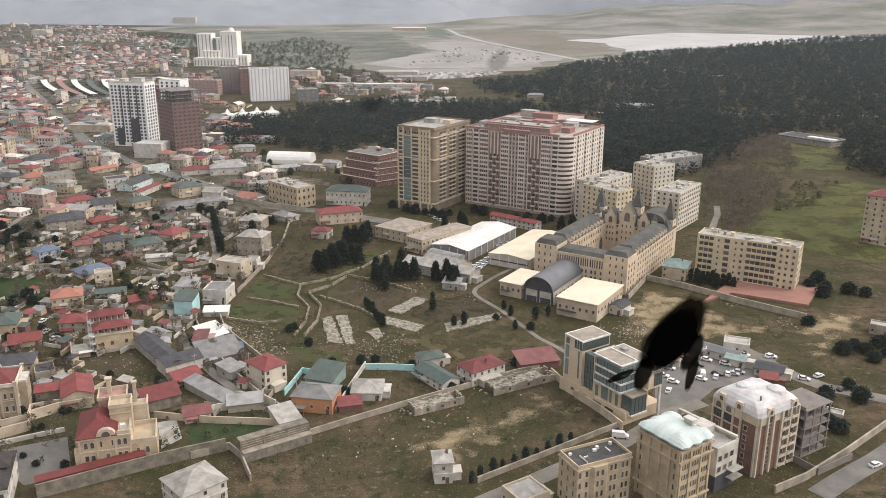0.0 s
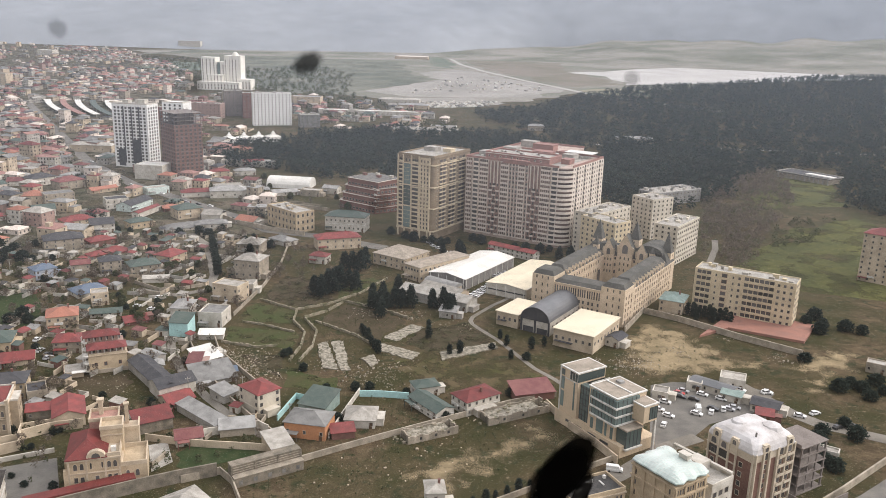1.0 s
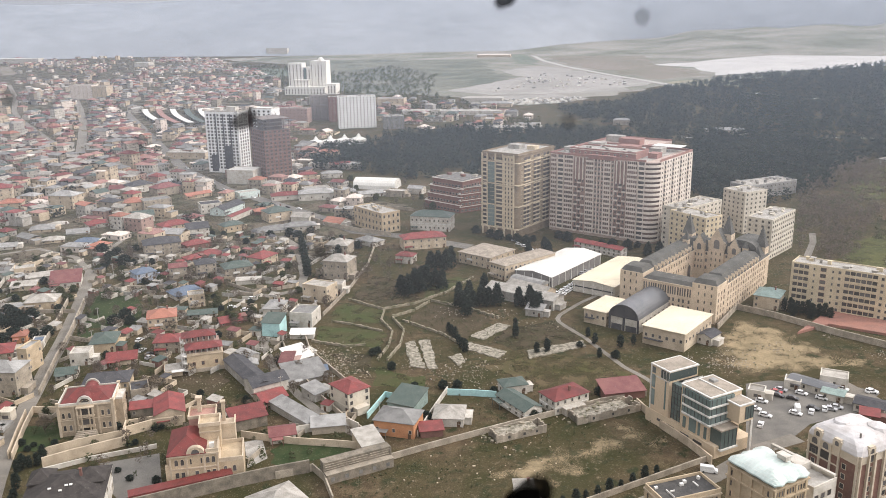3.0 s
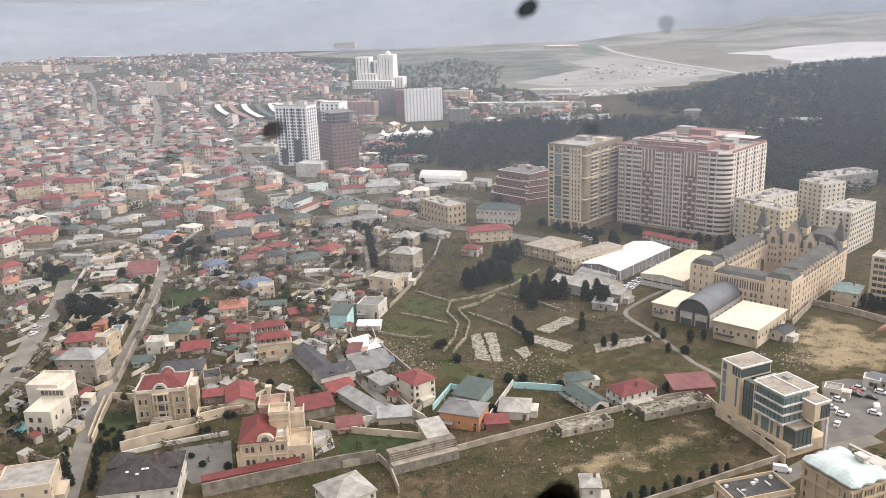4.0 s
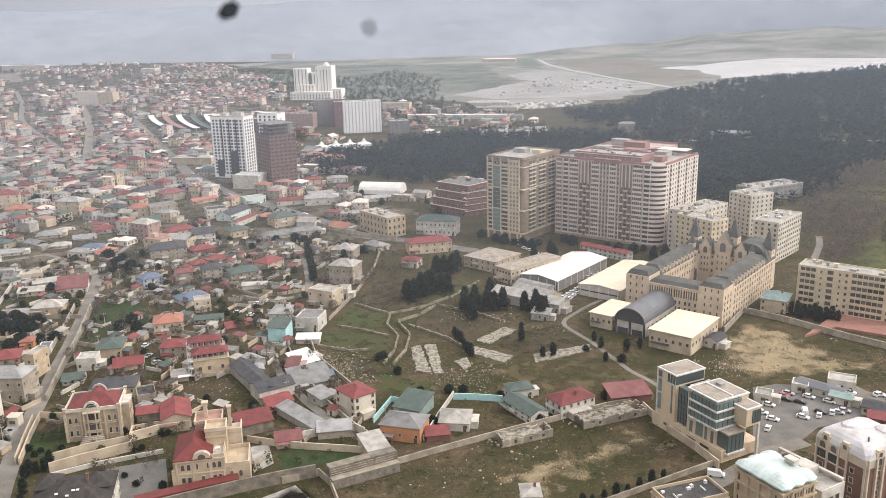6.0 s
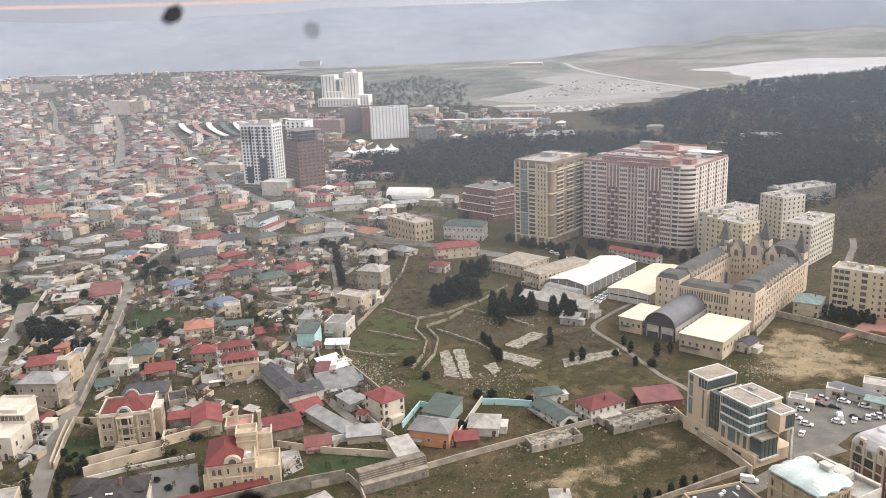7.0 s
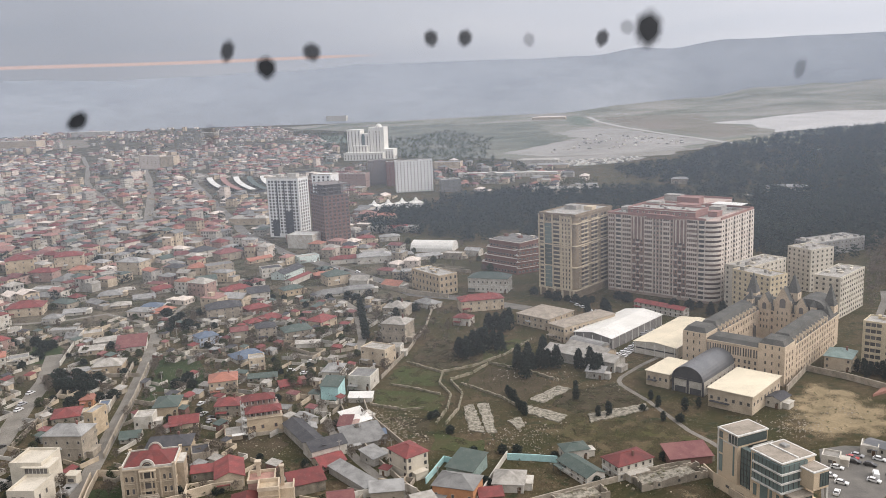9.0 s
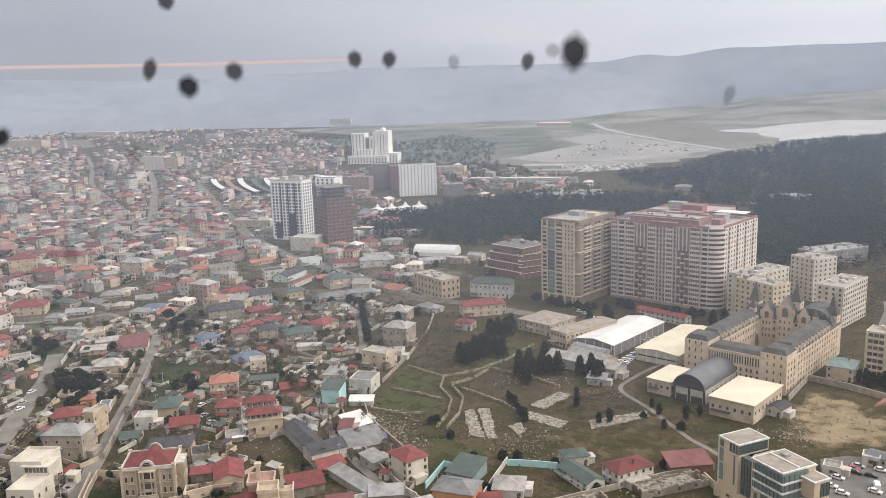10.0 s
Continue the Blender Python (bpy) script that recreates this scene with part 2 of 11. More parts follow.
def flush_pools():
    for (root, name), items in POOL.items():
        v, f, mi, mats = [], [], [], []
        for me, at in items:
            i = len(v)
            v += [tuple(at @ p.co) for p in me.vertices]
            idx = []
            for m in me.materials:
                if m not in mats:
                    mats.append(m)
                idx.append(mats.index(m))
            for p in me.polygons:
                f.append(tuple(i + k for k in p.vertices))
                mi.append(idx[p.material_index])
        out = bpy.data.meshes.new(name)
        out.from_pydata(v, [], f)
        for m in mats:
            out.materials.append(m)
        out.polygons.foreach_set("material_index", mi)
        part(name, out, (), root, kind="stuff")


def thing(name, x, y, ang, label, category, group="", z=0.0, kind=""):
    FOOT.append((x, y, 9.0))
    ob = new(name)
    ob.empty_display_size = 1
    ob.matrix_basis = pose(x, y, z, 0, 0, ang)
    return tagged(ob, label, category, group, kind)


WINDOW_MESHES = {}


def window_mesh(w, h, glass=None, frame=None, arched=False):
    """A framed pane, facing -y, its foot in the middle at the origin."""
    glass, frame = glass or GLASS, frame or WINDOW_FRAME
    key = (round(w, 1), round(h, 1), glass.name, frame.name, arched)
    if key in WINDOW_MESHES:
        return WINDOW_MESHES[key]
    s = Shape()
    a, t, o = w / 2, min(0.12, w * 0.12), 0.1
    if arched:
        arc = [(a * math.cos(q), h - a + a * math.sin(q)) for q in [math.pi * i / 6 for i in range(7)]]
        outer = [(-a, 0), (a, 0)] + arc
        k = 1 - t / a
    else:
        outer = [(-a, 0), (a, 0), (a, h), (-a, h)]
        k = 1 - t / a
    mz = h / 2
    inner = [(x * k, mz + (z - mz) * (1 - 2 * t / h)) for x, z in outer]
    n = len(outer)
    for i in range(n):
        j = (i + 1) % n
        p, q, r, u = outer[i], outer[j], inner[j], inner[i]
        s.face([(p[0], -o, p[1]), (q[0], -o, q[1]), (r[0], -o, r[1]), (u[0], -o, u[1])], 0)
        s.face([(u[0], -o, u[1]), (r[0], -o, r[1]), (r[0], -0.02, r[1]), (u[0], -0.02, u[1])], 0)
        s.face([(q[0], -o, q[1]), (p[0], -o, p[1]), (p[0], 0, p[1]), (q[0], 0, q[1])], 0)
    s.face([(x, -0.02, z) for x, z in inner], 1)
    me = s.mesh("window", frame, glass)
    WINDOW_MESHES[key] = me
    return me


SIDES = {"front": (0, -1), "right": (90, 1), "back": (180, 1), "left": (270, -1)}


def on_side(w, d, side, u, z, out=0.0):
    """A pose on a wall: u along it from its middle, z up, out from the wall."""
    ang = {"front": 0, "right": 90, "back": 180, "left": 270}[side]
    half = d / 2 if side in ("front", "back") else w / 2
    return pose(0, 0, 0, 0, 0, ang) @ pose(u, -half - out, z)


def windows_on(root, w, d, side, cols, rows, z0, pitch, ww=1.2, wh=1.5, span=None, arched=False, glass=None, frame=None, skip=0.0):
    me = window_mesh(ww, wh, glass, frame, arched)
    length = span or ((w if side in ("front", "back") else d) - 1.5)
    for r in range(rows):
        for c in range(cols):
            if skip and random.random() < skip:
                continue
            u = 0 if cols == 1 else -length / 2 + ww / 2 + (length - ww) * c / (cols - 1)
            at = on_side(w, d, side, u, z0 + r * pitch)
            if root.location.length > 385:
                pooled(root, "window_panes", me, at)
            else:
                part("window", me, (), root, at=at)


def hip_roof(w, d, z, rise, over=0.5, ridge=None, thick=0.18):
    s = Shape()
    a, b = w / 2 + over, d / 2 + over
    r = max(a - b, 0.01) if ridge is None else ridge
    base = [(-a, -b), (a, -b), (a, b), (-a, b)]
    s.prism(base, z - thick, z)
    if a >= b:
        p, q = (-r, 0, z + rise), (r, 0, z + rise)
        s.face([(-a, -b, z), (a, -b, z), q, p]).face([(a, b, z), (-a, b, z), p, q])
        s.face([(a, -b, z), (a, b, z), q]).face([(-a, b, z), (-a, -b, z), p])
    else:
        r = b - a
        p, q = (0, -r, z + rise), (0, r, z + rise)
        s.face([(a, -b, z), (a, b, z), q, p]).face([(-a, b, z), (-a, -b, z), p, q])
        s.face([(-a, -b, z), (a, -b, z), p]).face([(a, b, z), (-a, b, z), q])
    return s


def gable_roof(w, d, z, rise, over=0.5, thick=0.15, along_x=True):
    s = Shape()
    a, b = w / 2 + over, d / 2 + over
    if along_x:
        sec = [(-b, z), (0, z + rise), (b, z)]
        pts = lambda x: [(x, y, h) for y, h in sec] + [(x, y, h - thick) for y, h in sec[::-1]]
        p, q = pts(-a), pts(a)
    else:
        sec = [(-a, z), (0, z + rise), (a, z)]
        pts = lambda y: [(x, y, h) for x, h in sec] + [(x, y, h - thick) for x, h in sec[::-1]]
        p, q = pts(b), pts(-b)
    for i in range(6):
        j = (i + 1) % 6
        s.face([p[i], q[i], q[j], p[j]])
    s.face(p).face(q[::-1])
    return s


def gable_walls(w, d, h, rise, along_x=True):
    s = Shape()
    a, b = w / 2, d / 2
    s.prism([(-a, -b), (a, -b), (a, b), (-a, b)], 0, h)
    if along_x:
        for x in (-a, a):
            s.face([(x, -b, h), (x, b, h), (x, 0, h + rise - 0.15)])
    else:
        for y in (-b, b):
            s.face([(-a, y, h), (a, y, h), (0, y, h + rise - 0.15)])
    return s


def parapet(w, d, h, t=0.35, up=0.7):
    s = Shape()
    a, b = w / 2, d / 2
    s.box(-a, -b, h, a, -b + t, h + up).box(-a, b - t, h, a, b, h + up)
    s.box(-a, -b + t, h, -a + t, b - t, h + up).box(a - t, -b + t, h, a, b - t, h + up)
    return s


def house(x, y, ang, w, d, h, roof="hip", wall=None, top=None, floors=2, cols=3, side_cols=2, rise=None, label="", category="house",
          name="house", group="", arched=False, ww=1.1, wh=1.4, chimney=False, over=0.5, frame=None, plinth=None):
    """A house with walls, roof and windows."""
    wall, top = wall or PLASTER, top or GREY_ROOF
    FOOT.append((x, y, 0.5 * math.hypot(w, d)))
    root = thing(name, x, y, ang, label, category, group)
    rise = rise if rise is not None else min(w, d) * 0.22
    if roof == "gable":
        part("wall", gable_walls(w, d, h, rise, w >= d), wall, root)
        part("roof", gable_roof(w, d, h, rise, over, along_x=w >= d), top, root)
    else:
        part("wall", Shape().box(-w / 2, -d / 2, 0, w / 2, d / 2, h), wall, root)
        if roof == "hip":
            part("roof", hip_roof(w, d, h + 0.18, rise, over), top, root)
        elif roof == "shed":
            s = Shape()
            a, b = w / 2 + over, d / 2 + over
            lo = [(-a, -b, h + 0.02), (a, -b, h + 0.02), (a, b, h + rise), (-a, b, h + rise)]
            hi = [(p[0], p[1], p[2] + 0.15) for p in lo]
            s.face(hi).face(lo[::-1])
            for i in range(4):
                j = (i + 1) % 4
                s.face([lo[i], lo[j], hi[j], hi[i]])
            part("roof", s, top, root)
            g = Shape()
            a, b = w / 2, d / 2
            g.face([(a, -b, h), (a, b, h), (a, b, h + rise * 0.95)]).face([(-a, b, h), (-a, -b, h), (-a, b, h + rise * 0.95)])
            g.face([(a, b, h), (-a, b, h), (-a, b, h + rise * 0.95), (a, b, h + rise * 0.95)])
            part("gable", g, wall, root)
        else:
            part("roof", Shape().box(-w / 2 + 0.36, -d / 2 + 0.36, h, w / 2 - 0.36, d / 2 - 0.36, h + 0.12), top, root)
            part("parapet", parapet(w, d, h, up=0.6), wall, root)
    pitch = h / floors
    z0 = pitch * 0.32
    for side, n in (("front", cols), ("right", side_cols), ("left", side_cols), ("back", cols)):
        if n:
            windows_on(root, w, d, side, n, floors, z0, pitch, ww, min(wh, pitch * 0.55), arched=arched, frame=frame)
    if cols:
        part("door", Shape().box(-0.55, -0.07, 0, 0.55, 0.02, 2.1), BROWN_DOOR, root, at=on_side(w, d, "front", w * 0.5 - 1.6, 0))
        if floors > 1:
            part("string_course", Shape().box(-w / 2 - 0.12, -d / 2 - 0.12, pitch - 0.15, w / 2 + 0.12, d / 2 + 0.12, pitch + 0.1), FRAME if wall is PLASTER else wall, root)
        pick = int(abs(x * 7 + y * 3)) % 5
        if floors > 1 and pick in (0, 2):
            part("balcony", Shape().box(-1.8, -1.3, pitch - 0.1, 1.8, 0, pitch + 0.1).box(-1.8, -1.3, pitch + 0.1, 1.8, -1.18, pitch + 1.0), FRAME, root, at=on_side(w, d, "front", -w * 0.12, 0))
        if pick in (1, 2, 4):
            part("porch", Shape().box(0, -2.6, 2.5, min(5.0, w * 0.45), 0, 2.65).box(0.1, -2.5, 0, 0.25, -2.35, 2.5).box(min(5.0, w * 0.45) - 0.25, -2.5, 0, min(5.0, w * 0.45) - 0.1, -2.35, 2.5), top, root, at=on_side(w, d, "front", -w / 2 + 0.4, 0))
        if pick in (0, 3):
            part("annex", Shape().box(0, -d * 0.3, 0, 2.8, d * 0.25, 2.7).box(-0.02, -d * 0.3 - 0.25, 2.7, 3.1, d * 0.25 + 0.25, 2.85), wall, root, at=pose(w / 2 + 0.01, 0, 0))
    if roof == "hip" and abs(w - d) > 1:
        s = Shape()
        r = abs(w - d) / 2
        s.box(*((-r, -0.14, 0, r, 0.14, 0.16) if w > d else (-0.14, -r, 0, 0.14, r, 0.16)))
        part("ridge_cap", s, top, root, at=pose(0, 0, h + 0.18 + rise - 0.04))
    if plinth:
        part("plinth", Shape().box(-w / 2 - 0.15, -d / 2 - 0.15, 0, w / 2 + 0.15, d / 2 + 0.15, 0.8), plinth, root)
    if chimney:
        part("chimney", Shape().box(w * 0.18, 0.4, h, w * 0.18 + 0.7, 1.1, h + rise + 0.9).box(w * 0.18 - 0.1, 0.3, h + rise + 0.9, w * 0.18 + 0.8, 1.2, h + rise + 1.05), BRICK, root)
    return root


# ---- ground ----
def ground_material():
    m = bpy.data.materials.new("ground")
    m.use_nodes = True
    nt = m.node_tree
    n, l = nt.nodes.new, nt.links.new
    b = nt.nodes["Principled BSDF"]
    b.inputs["Roughness"].default_value, b.inputs["Specular IOR Level"].default_value = 0.95, 0.1
    geo = n("ShaderNodeNewGeometry")

    def noise_of(scale, detail=4, lo=0.4, hi=0.6):
        t = n("ShaderNodeTexNoise")
        t.inputs["Scale"].default_value, t.inputs["Detail"].default_value = scale, detail
        l(geo.outputs["Position"], t.inputs["Vector"])
        r = n("ShaderNodeMapRange")
        r.inputs[1].default_value, r.inputs[2].default_value = lo, hi
        l(t.outputs[0], r.inputs[0])
        return r.outputs[0]

    def mix(f, a, c):
        x = n("ShaderNodeMix")
        x.data_type = "RGBA"
        l(f, x.inputs[0])
        for k, v in ((6, a), (7, c)):
            if isinstance(v, tuple):
                x.inputs[k].default_value = (*v, 1)
            else:
                l(v, x.inputs[k])
        return x.outputs[2]

    grass = mix(noise_of(0.08), (0.042, 0.042, 0.015), (0.07, 0.056, 0.026))
    earth = mix(noise_of(0.25), (0.078, 0.056, 0.032), (0.12, 0.087, 0.05))
    c = mix(noise_of(0.03, 6, 0.46, 0.62), grass, earth)
    c = mix(noise_of(0.16, 5, 0.54, 0.66), c, (0.034, 0.04, 0.017))
    c = mix(noise_of(0.45, 6, 0.6, 0.72), c, (0.16, 0.125, 0.078))
    c = mix(noise_of(1.3, 3, 0.64, 0.7), c, (0.2, 0.165, 0.115))
    hsv = n("ShaderNodeHueSaturation")
    v = n("ShaderNodeMapRange")
    v.inputs[3].default_value, v.inputs[4].default_value = 0.5, 1.22
    l(noise_of(2.2, 3, 0.3, 0.7), v.inputs[0])
    l(v.outputs[0], hsv.inputs["Value"])
    l(c, hsv.inputs["Color"])
    l(hsv.outputs[0], b.inputs["Base Color"])
    return m


GROUND = ground_material()


def ground_sheet():
    s = Shape()
    xs = [-4200 + i * 200 for i in range(43)]
    ys = [-900 + i * 200 for i in range(29)]
    for yy in ys:
        for xx in xs:
            s.v.append((xx, yy, 0.0))
    k = len(xs)
    for j in range(len(ys) - 1):
        for i in range(k - 1):
            s.f.append((j * k + i, j * k + i + 1, (j + 1) * k + i + 1, (j + 1) * k + i))
            s.m.append(0)
    ob = new("ground", s.mesh("ground", GROUND))
    return tagged(ob, "rough grassy and earthy ground across the town", "ground", kind="structure")


ground_sheet()


def patch(name, pts, mat, z, label, category="ground"):
    """A thin slab of another surface on the ground."""
    s = Shape()
    if name.startswith("ground"):
        # ragged edge
        size = max(math.dist(pts[0], p) for p in pts)
        amp, out = min(30.0, size * 0.05), []
        for a, b in zip(pts, pts[1:] + pts[:1]):
            k = max(2, int(math.dist(a, b) / (amp * 0.8)))
            for i in range(k):
                x, y = a[0] + (b[0] - a[0]) * i / k, a[1] + (b[1] - a[1]) * i / k
                w = Vector((x / amp * 0.4, y / amp * 0.4, 0))
                out.append((x + amp * noise.noise(w), y + amp * noise.noise(w + Vector((9, 4, 2)))))
        pts = out
    area = sum(a[0] * b[1] - b[0] * a[1] for a, b in zip(pts, pts[1:] + pts[:1]))
    s.prism(pts if area > 0 else pts[::-1], -0.05, z)
    return tagged(new(name, s.mesh(name, mat)), label, category, kind="structure")


def worn_patch(name, pts, mat, z, label, rim=7.0, step=1.2):
    """Bare ground that thins out into the grass round its outline."""
    poly = np.array(pts)
    lo, hi = poly.min(0) - rim, poly.max(0) + rim
    nx, ny = (int(v) + 2 for v in (hi - lo) / step)
    X, Y = np.meshgrid(lo[0] + np.arange(nx) * step, lo[1] + np.arange(ny) * step, indexing="ij")
    q = np.stack([X.ravel(), Y.ravel()], 1)
    dist, inside = np.full(len(q), 1e9), np.zeros(len(q), bool)
    for a, b in zip(poly, np.roll(poly, -1, 0)):
        e = b - a
        u = np.clip(((q - a) @ e) / (e @ e), 0, 1)
        dist = np.minimum(dist, np.linalg.norm(q - a - u[:, None] * e, axis=1))
        cross = (a[1] > q[:, 1]) != (b[1] > q[:, 1])
        if e[1]:
            inside ^= cross & (q[:, 0] < a[0] + (q[:, 1] - a[1]) * e[0] / e[1])
    cover = np.clip(0.5 + np.where(inside, dist, -dist) / rim * 0.5, 0, 1)
    faces = [(i * ny + j, (i + 1) * ny + j, (i + 1) * ny + j + 1, i * ny + j + 1) for i in range(nx - 1) for j in range(ny - 1)
             if cover[[i * ny + j, (i + 1) * ny + j, (i + 1) * ny + j + 1, i * ny + j + 1]].max() > 0]
    me = bpy.data.meshes.new(name)
    me.from_pydata([(x, y, z) for x, y in q], [], faces)
    me.materials.append(mat)
    me.attributes.new("cover", "FLOAT", "POINT").data.foreach_set("value", cover.astype(np.float32))
    return tagged(new(name, me), label, "ground", kind="structure")


def ribbon(name, pts, width, mat, z, label, category="road", height=None):
    """A strip of even width along a line: a road (flat) or a wall (with a height)."""
    s = Shape()
    P = [Vector((p[0], p[1])) for p in pts]
    ROADS.append((P, width))
    left, right = [], []
    for i, p in enumerate(P):
        dirs = [(P[j + 1] - P[j]).normalized() for j in (i - 1, i) if 0 <= j < len(P) - 1]
        dv = sum(dirs, Vector((0, 0))).normalized()
        nv = Vector((-dv.y, dv.x)) * width / 2
        left.append(p + nv)
        right.append(p - nv)
    top = z if height is None else height
    if "rubble" in label:
        # tumbled stone: short lengths of uneven height and line
        rng = random.Random(len(ROADS))
        for i in range(len(P) - 1):
            n = max(2, int((P[i + 1] - P[i]).length / 1.3))
            q = [(right[i].lerp(right[i + 1], k / n), left[i].lerp(left[i + 1], k / n)) for k in range(n + 1)]
            for k in range(n):
                if rng.random() < 0.06:
                    continue
                off = Vector((rng.uniform(-0.07, 0.07), rng.uniform(-0.07, 0.07)))
                s.prism([tuple(v + off) for v in (q[k][0], q[k + 1][0], q[k + 1][1], q[k][1])], -0.05, top * rng.uniform(0.7, 1.05))
        return tagged(new(name, s.mesh(name, RUBBLE_STONE)), label, category, kind="structure")
    for i in range(len(P) - 1):
        s.prism([tuple(right[i]), tuple(right[i + 1]), tuple(left[i + 1]), tuple(left[i])], -0.05, top)
    return tagged(new(name, s.mesh(name, mat)), label, category, kind="structure")


# far hills across the valley, distance haze mixed into their base colour
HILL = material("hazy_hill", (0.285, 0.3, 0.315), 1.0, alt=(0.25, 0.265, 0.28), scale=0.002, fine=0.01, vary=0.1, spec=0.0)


def level(points, x):
    """Height along a line of (place, height) knots, eased between them."""
    for (x0, y0), (x1, y1) in zip(points, points[1:]):
        if x <= x1:
            k = max(0.0, (x - x0) / (x1 - x0))
            return y0 + (y1 - y0) * k * k * (3 - 2 * k)
    return points[-1][1]


def far_hills():
    """A blue ridge behind the plain, in folds from its foot to the crest."""
    s = Shape()
    cols, rows = 150, 10
    crest_line = [(-70, 1.3), (-27, 1.35), (-22, 1.12), (-12, 1.3), (-6, 1.56), (9, 1.5), (12.5, 1.85), (14, 1.7), (18, 2.1), (28, 2.0), (70, 1.8)]
    for j in range(rows):
        for i in range(cols):
            deg = -64 + 128 * i / (cols - 1)
            az, k = radians(deg), j / (rows - 1)
            near = level([(-64, 4300), (-20, 3900), (-6, 3560), (6, 3700), (16, 4350), (64, 4400)], deg)
            r = near + (4800 - near) * k
            crest = math.tan(radians(level(crest_line, deg) + 0.09 * noise.noise(Vector((az * 16, 3, 0))) + 0.03 * noise.noise(Vector((az * 60, 3, 0))))) * 4800 + 140
            z = crest * (k ** 0.75) * (1 + (0.06 * noise.noise(Vector((az * 14, k * 3, 1))) if j < rows - 1 else 0)) - 1
            s.v.append((r * math.sin(az), r * math.cos(az), z))
    for j in range(rows - 1):
        for i in range(cols - 1):
            a = j * cols + i
            s.f.append((a, a + 1, a + cols + 1, a + cols))
            s.m.append(0)
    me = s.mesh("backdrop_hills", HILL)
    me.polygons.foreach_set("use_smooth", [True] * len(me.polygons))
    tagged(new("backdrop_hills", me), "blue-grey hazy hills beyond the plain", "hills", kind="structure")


def rise_height(deg, r):
    """The long slope beyond the lake, climbing away from the water."""
    top = level([(7, 0), (11, 22), (16, 30), (20.5, 84), (24, 86), (34, 110), (50, 120)], deg)
    k = max(0.0, min(1.0, (r - 3150) / 1150))
    return top * k * (0.9 + 0.2 * noise.noise(Vector((deg * 0.5, r * 0.002, 4)))) - 0.5


def far_rise():
    s = Shape()
    cols, rows = 70, 9
    for j in range(rows):
        for i in range(cols):
            deg, r = 6 + 46 * i / (cols - 1), 3120 + 1230 * j / (rows - 1)
            s.v.append((r * math.sin(radians(deg)), r * math.cos(radians(deg)), rise_height(deg, r)))
    for j in range(rows - 1):
        for i in range(cols - 1):
            a = j * cols + i
            s.f.append((a, a + 1, a + cols + 1, a + cols))
            s.m.append(0)
    me = s.mesh("backdrop_rise", PLAIN)
    me.polygons.foreach_set("use_smooth", [True] * len(me.polygons))
    tagged(new("backdrop_rise", me), "dry grassy rise beyond the lake", "hills", kind="structure")


far_hills()
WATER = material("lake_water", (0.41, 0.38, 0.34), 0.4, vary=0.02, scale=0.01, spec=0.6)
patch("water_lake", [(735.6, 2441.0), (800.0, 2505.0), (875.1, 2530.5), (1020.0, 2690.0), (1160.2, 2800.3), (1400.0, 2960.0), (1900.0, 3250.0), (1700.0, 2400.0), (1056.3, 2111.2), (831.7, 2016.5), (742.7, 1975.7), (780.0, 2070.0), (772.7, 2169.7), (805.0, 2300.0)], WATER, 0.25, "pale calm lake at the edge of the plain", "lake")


RUBBLE_STONE = material("mossy_rubble_stone", (0.31, 0.265, 0.2), 0.95, alt=(0.13, 0.125, 0.07), scale=0.5, fine=3, vary=0.3)
# ---- ground surfaces ----
DIRT = material("bare_earth", (0.3, 0.232, 0.14), 0.95, alt=(0.19, 0.15, 0.088), scale=0.09, fine=1.2, vary=0.2, spec=0.1, holes=0.33, feather=True)
LAWN = material("lawn", (0.028, 0.046, 0.017), 0.95, alt=(0.045, 0.056, 0.024), scale=0.25, fine=2, vary=0.2, spec=0.1)
MEADOW = material("meadow_grass", (0.09, 0.09, 0.03), 0.95, alt=(0.055, 0.06, 0.022), scale=0.035, fine=0.3, vary=0.35, spec=0.1, holes=0.4)
PLAIN = material("dry_plain", (0.25, 0.232, 0.2), 0.95, alt=(0.13, 0.135, 0.1), scale=0.004, fine=0.03, vary=0.15, spec=0.1)
TOWN_EARTH = material("town_earth", (0.125, 0.104, 0.076), 0.95, alt=(0.06, 0.06, 0.036), scale=0.04, fine=0.4, vary=0.35, spec=0.1, holes=0.42)
TERRACOTTA = material("red_paving", (0.33, 0.16, 0.12), 0.9, alt=(0.26, 0.14, 0.11), scale=0.2, fine=2, vary=0.15)

patch("ground_town", [(-390.7, 401.7), (-203.0, 360.7), (-189.4, 478.6), (-180.7, 515.9), (-68.6, 469.7), (-40.3, 547.0), (-30.7, 700.6), (-111.2, 895.9), (-184.9, 1373.3), (-383.6, 2525.6), (-1392.2, 4050.2), (-2633.6, 4833.1), (-4333.3, 4887.8)], TOWN_EARTH, 0.02, "dusty trodden earth between the town houses")
patch("ground_plain", [(-706.9, 3355.5), (-324.2, 2778.0), (-28.3, 1679.6), (78.5, 1556.6), (217.4, 1376.9), (557.1, 1717.6), (733.0, 1816.0), (1002.6, 2002.6), (2560.1, 4643.9), (1341.4, 5226.3), (-33.5, 3796.6)], PLAIN, 0.05, "dry pale plain beyond the town")
far_rise()
GRAVEL = material("pale_gravel", (0.3, 0.282, 0.255), 0.95, alt=(0.23, 0.215, 0.19), scale=0.008, fine=0.05, vary=0.1)
BROWN_FIELD = material("brown_fallow", (0.2, 0.17, 0.14), 0.95, alt=(0.15, 0.14, 0.1), scale=0.006, fine=0.05, vary=0.15, spec=0.1)
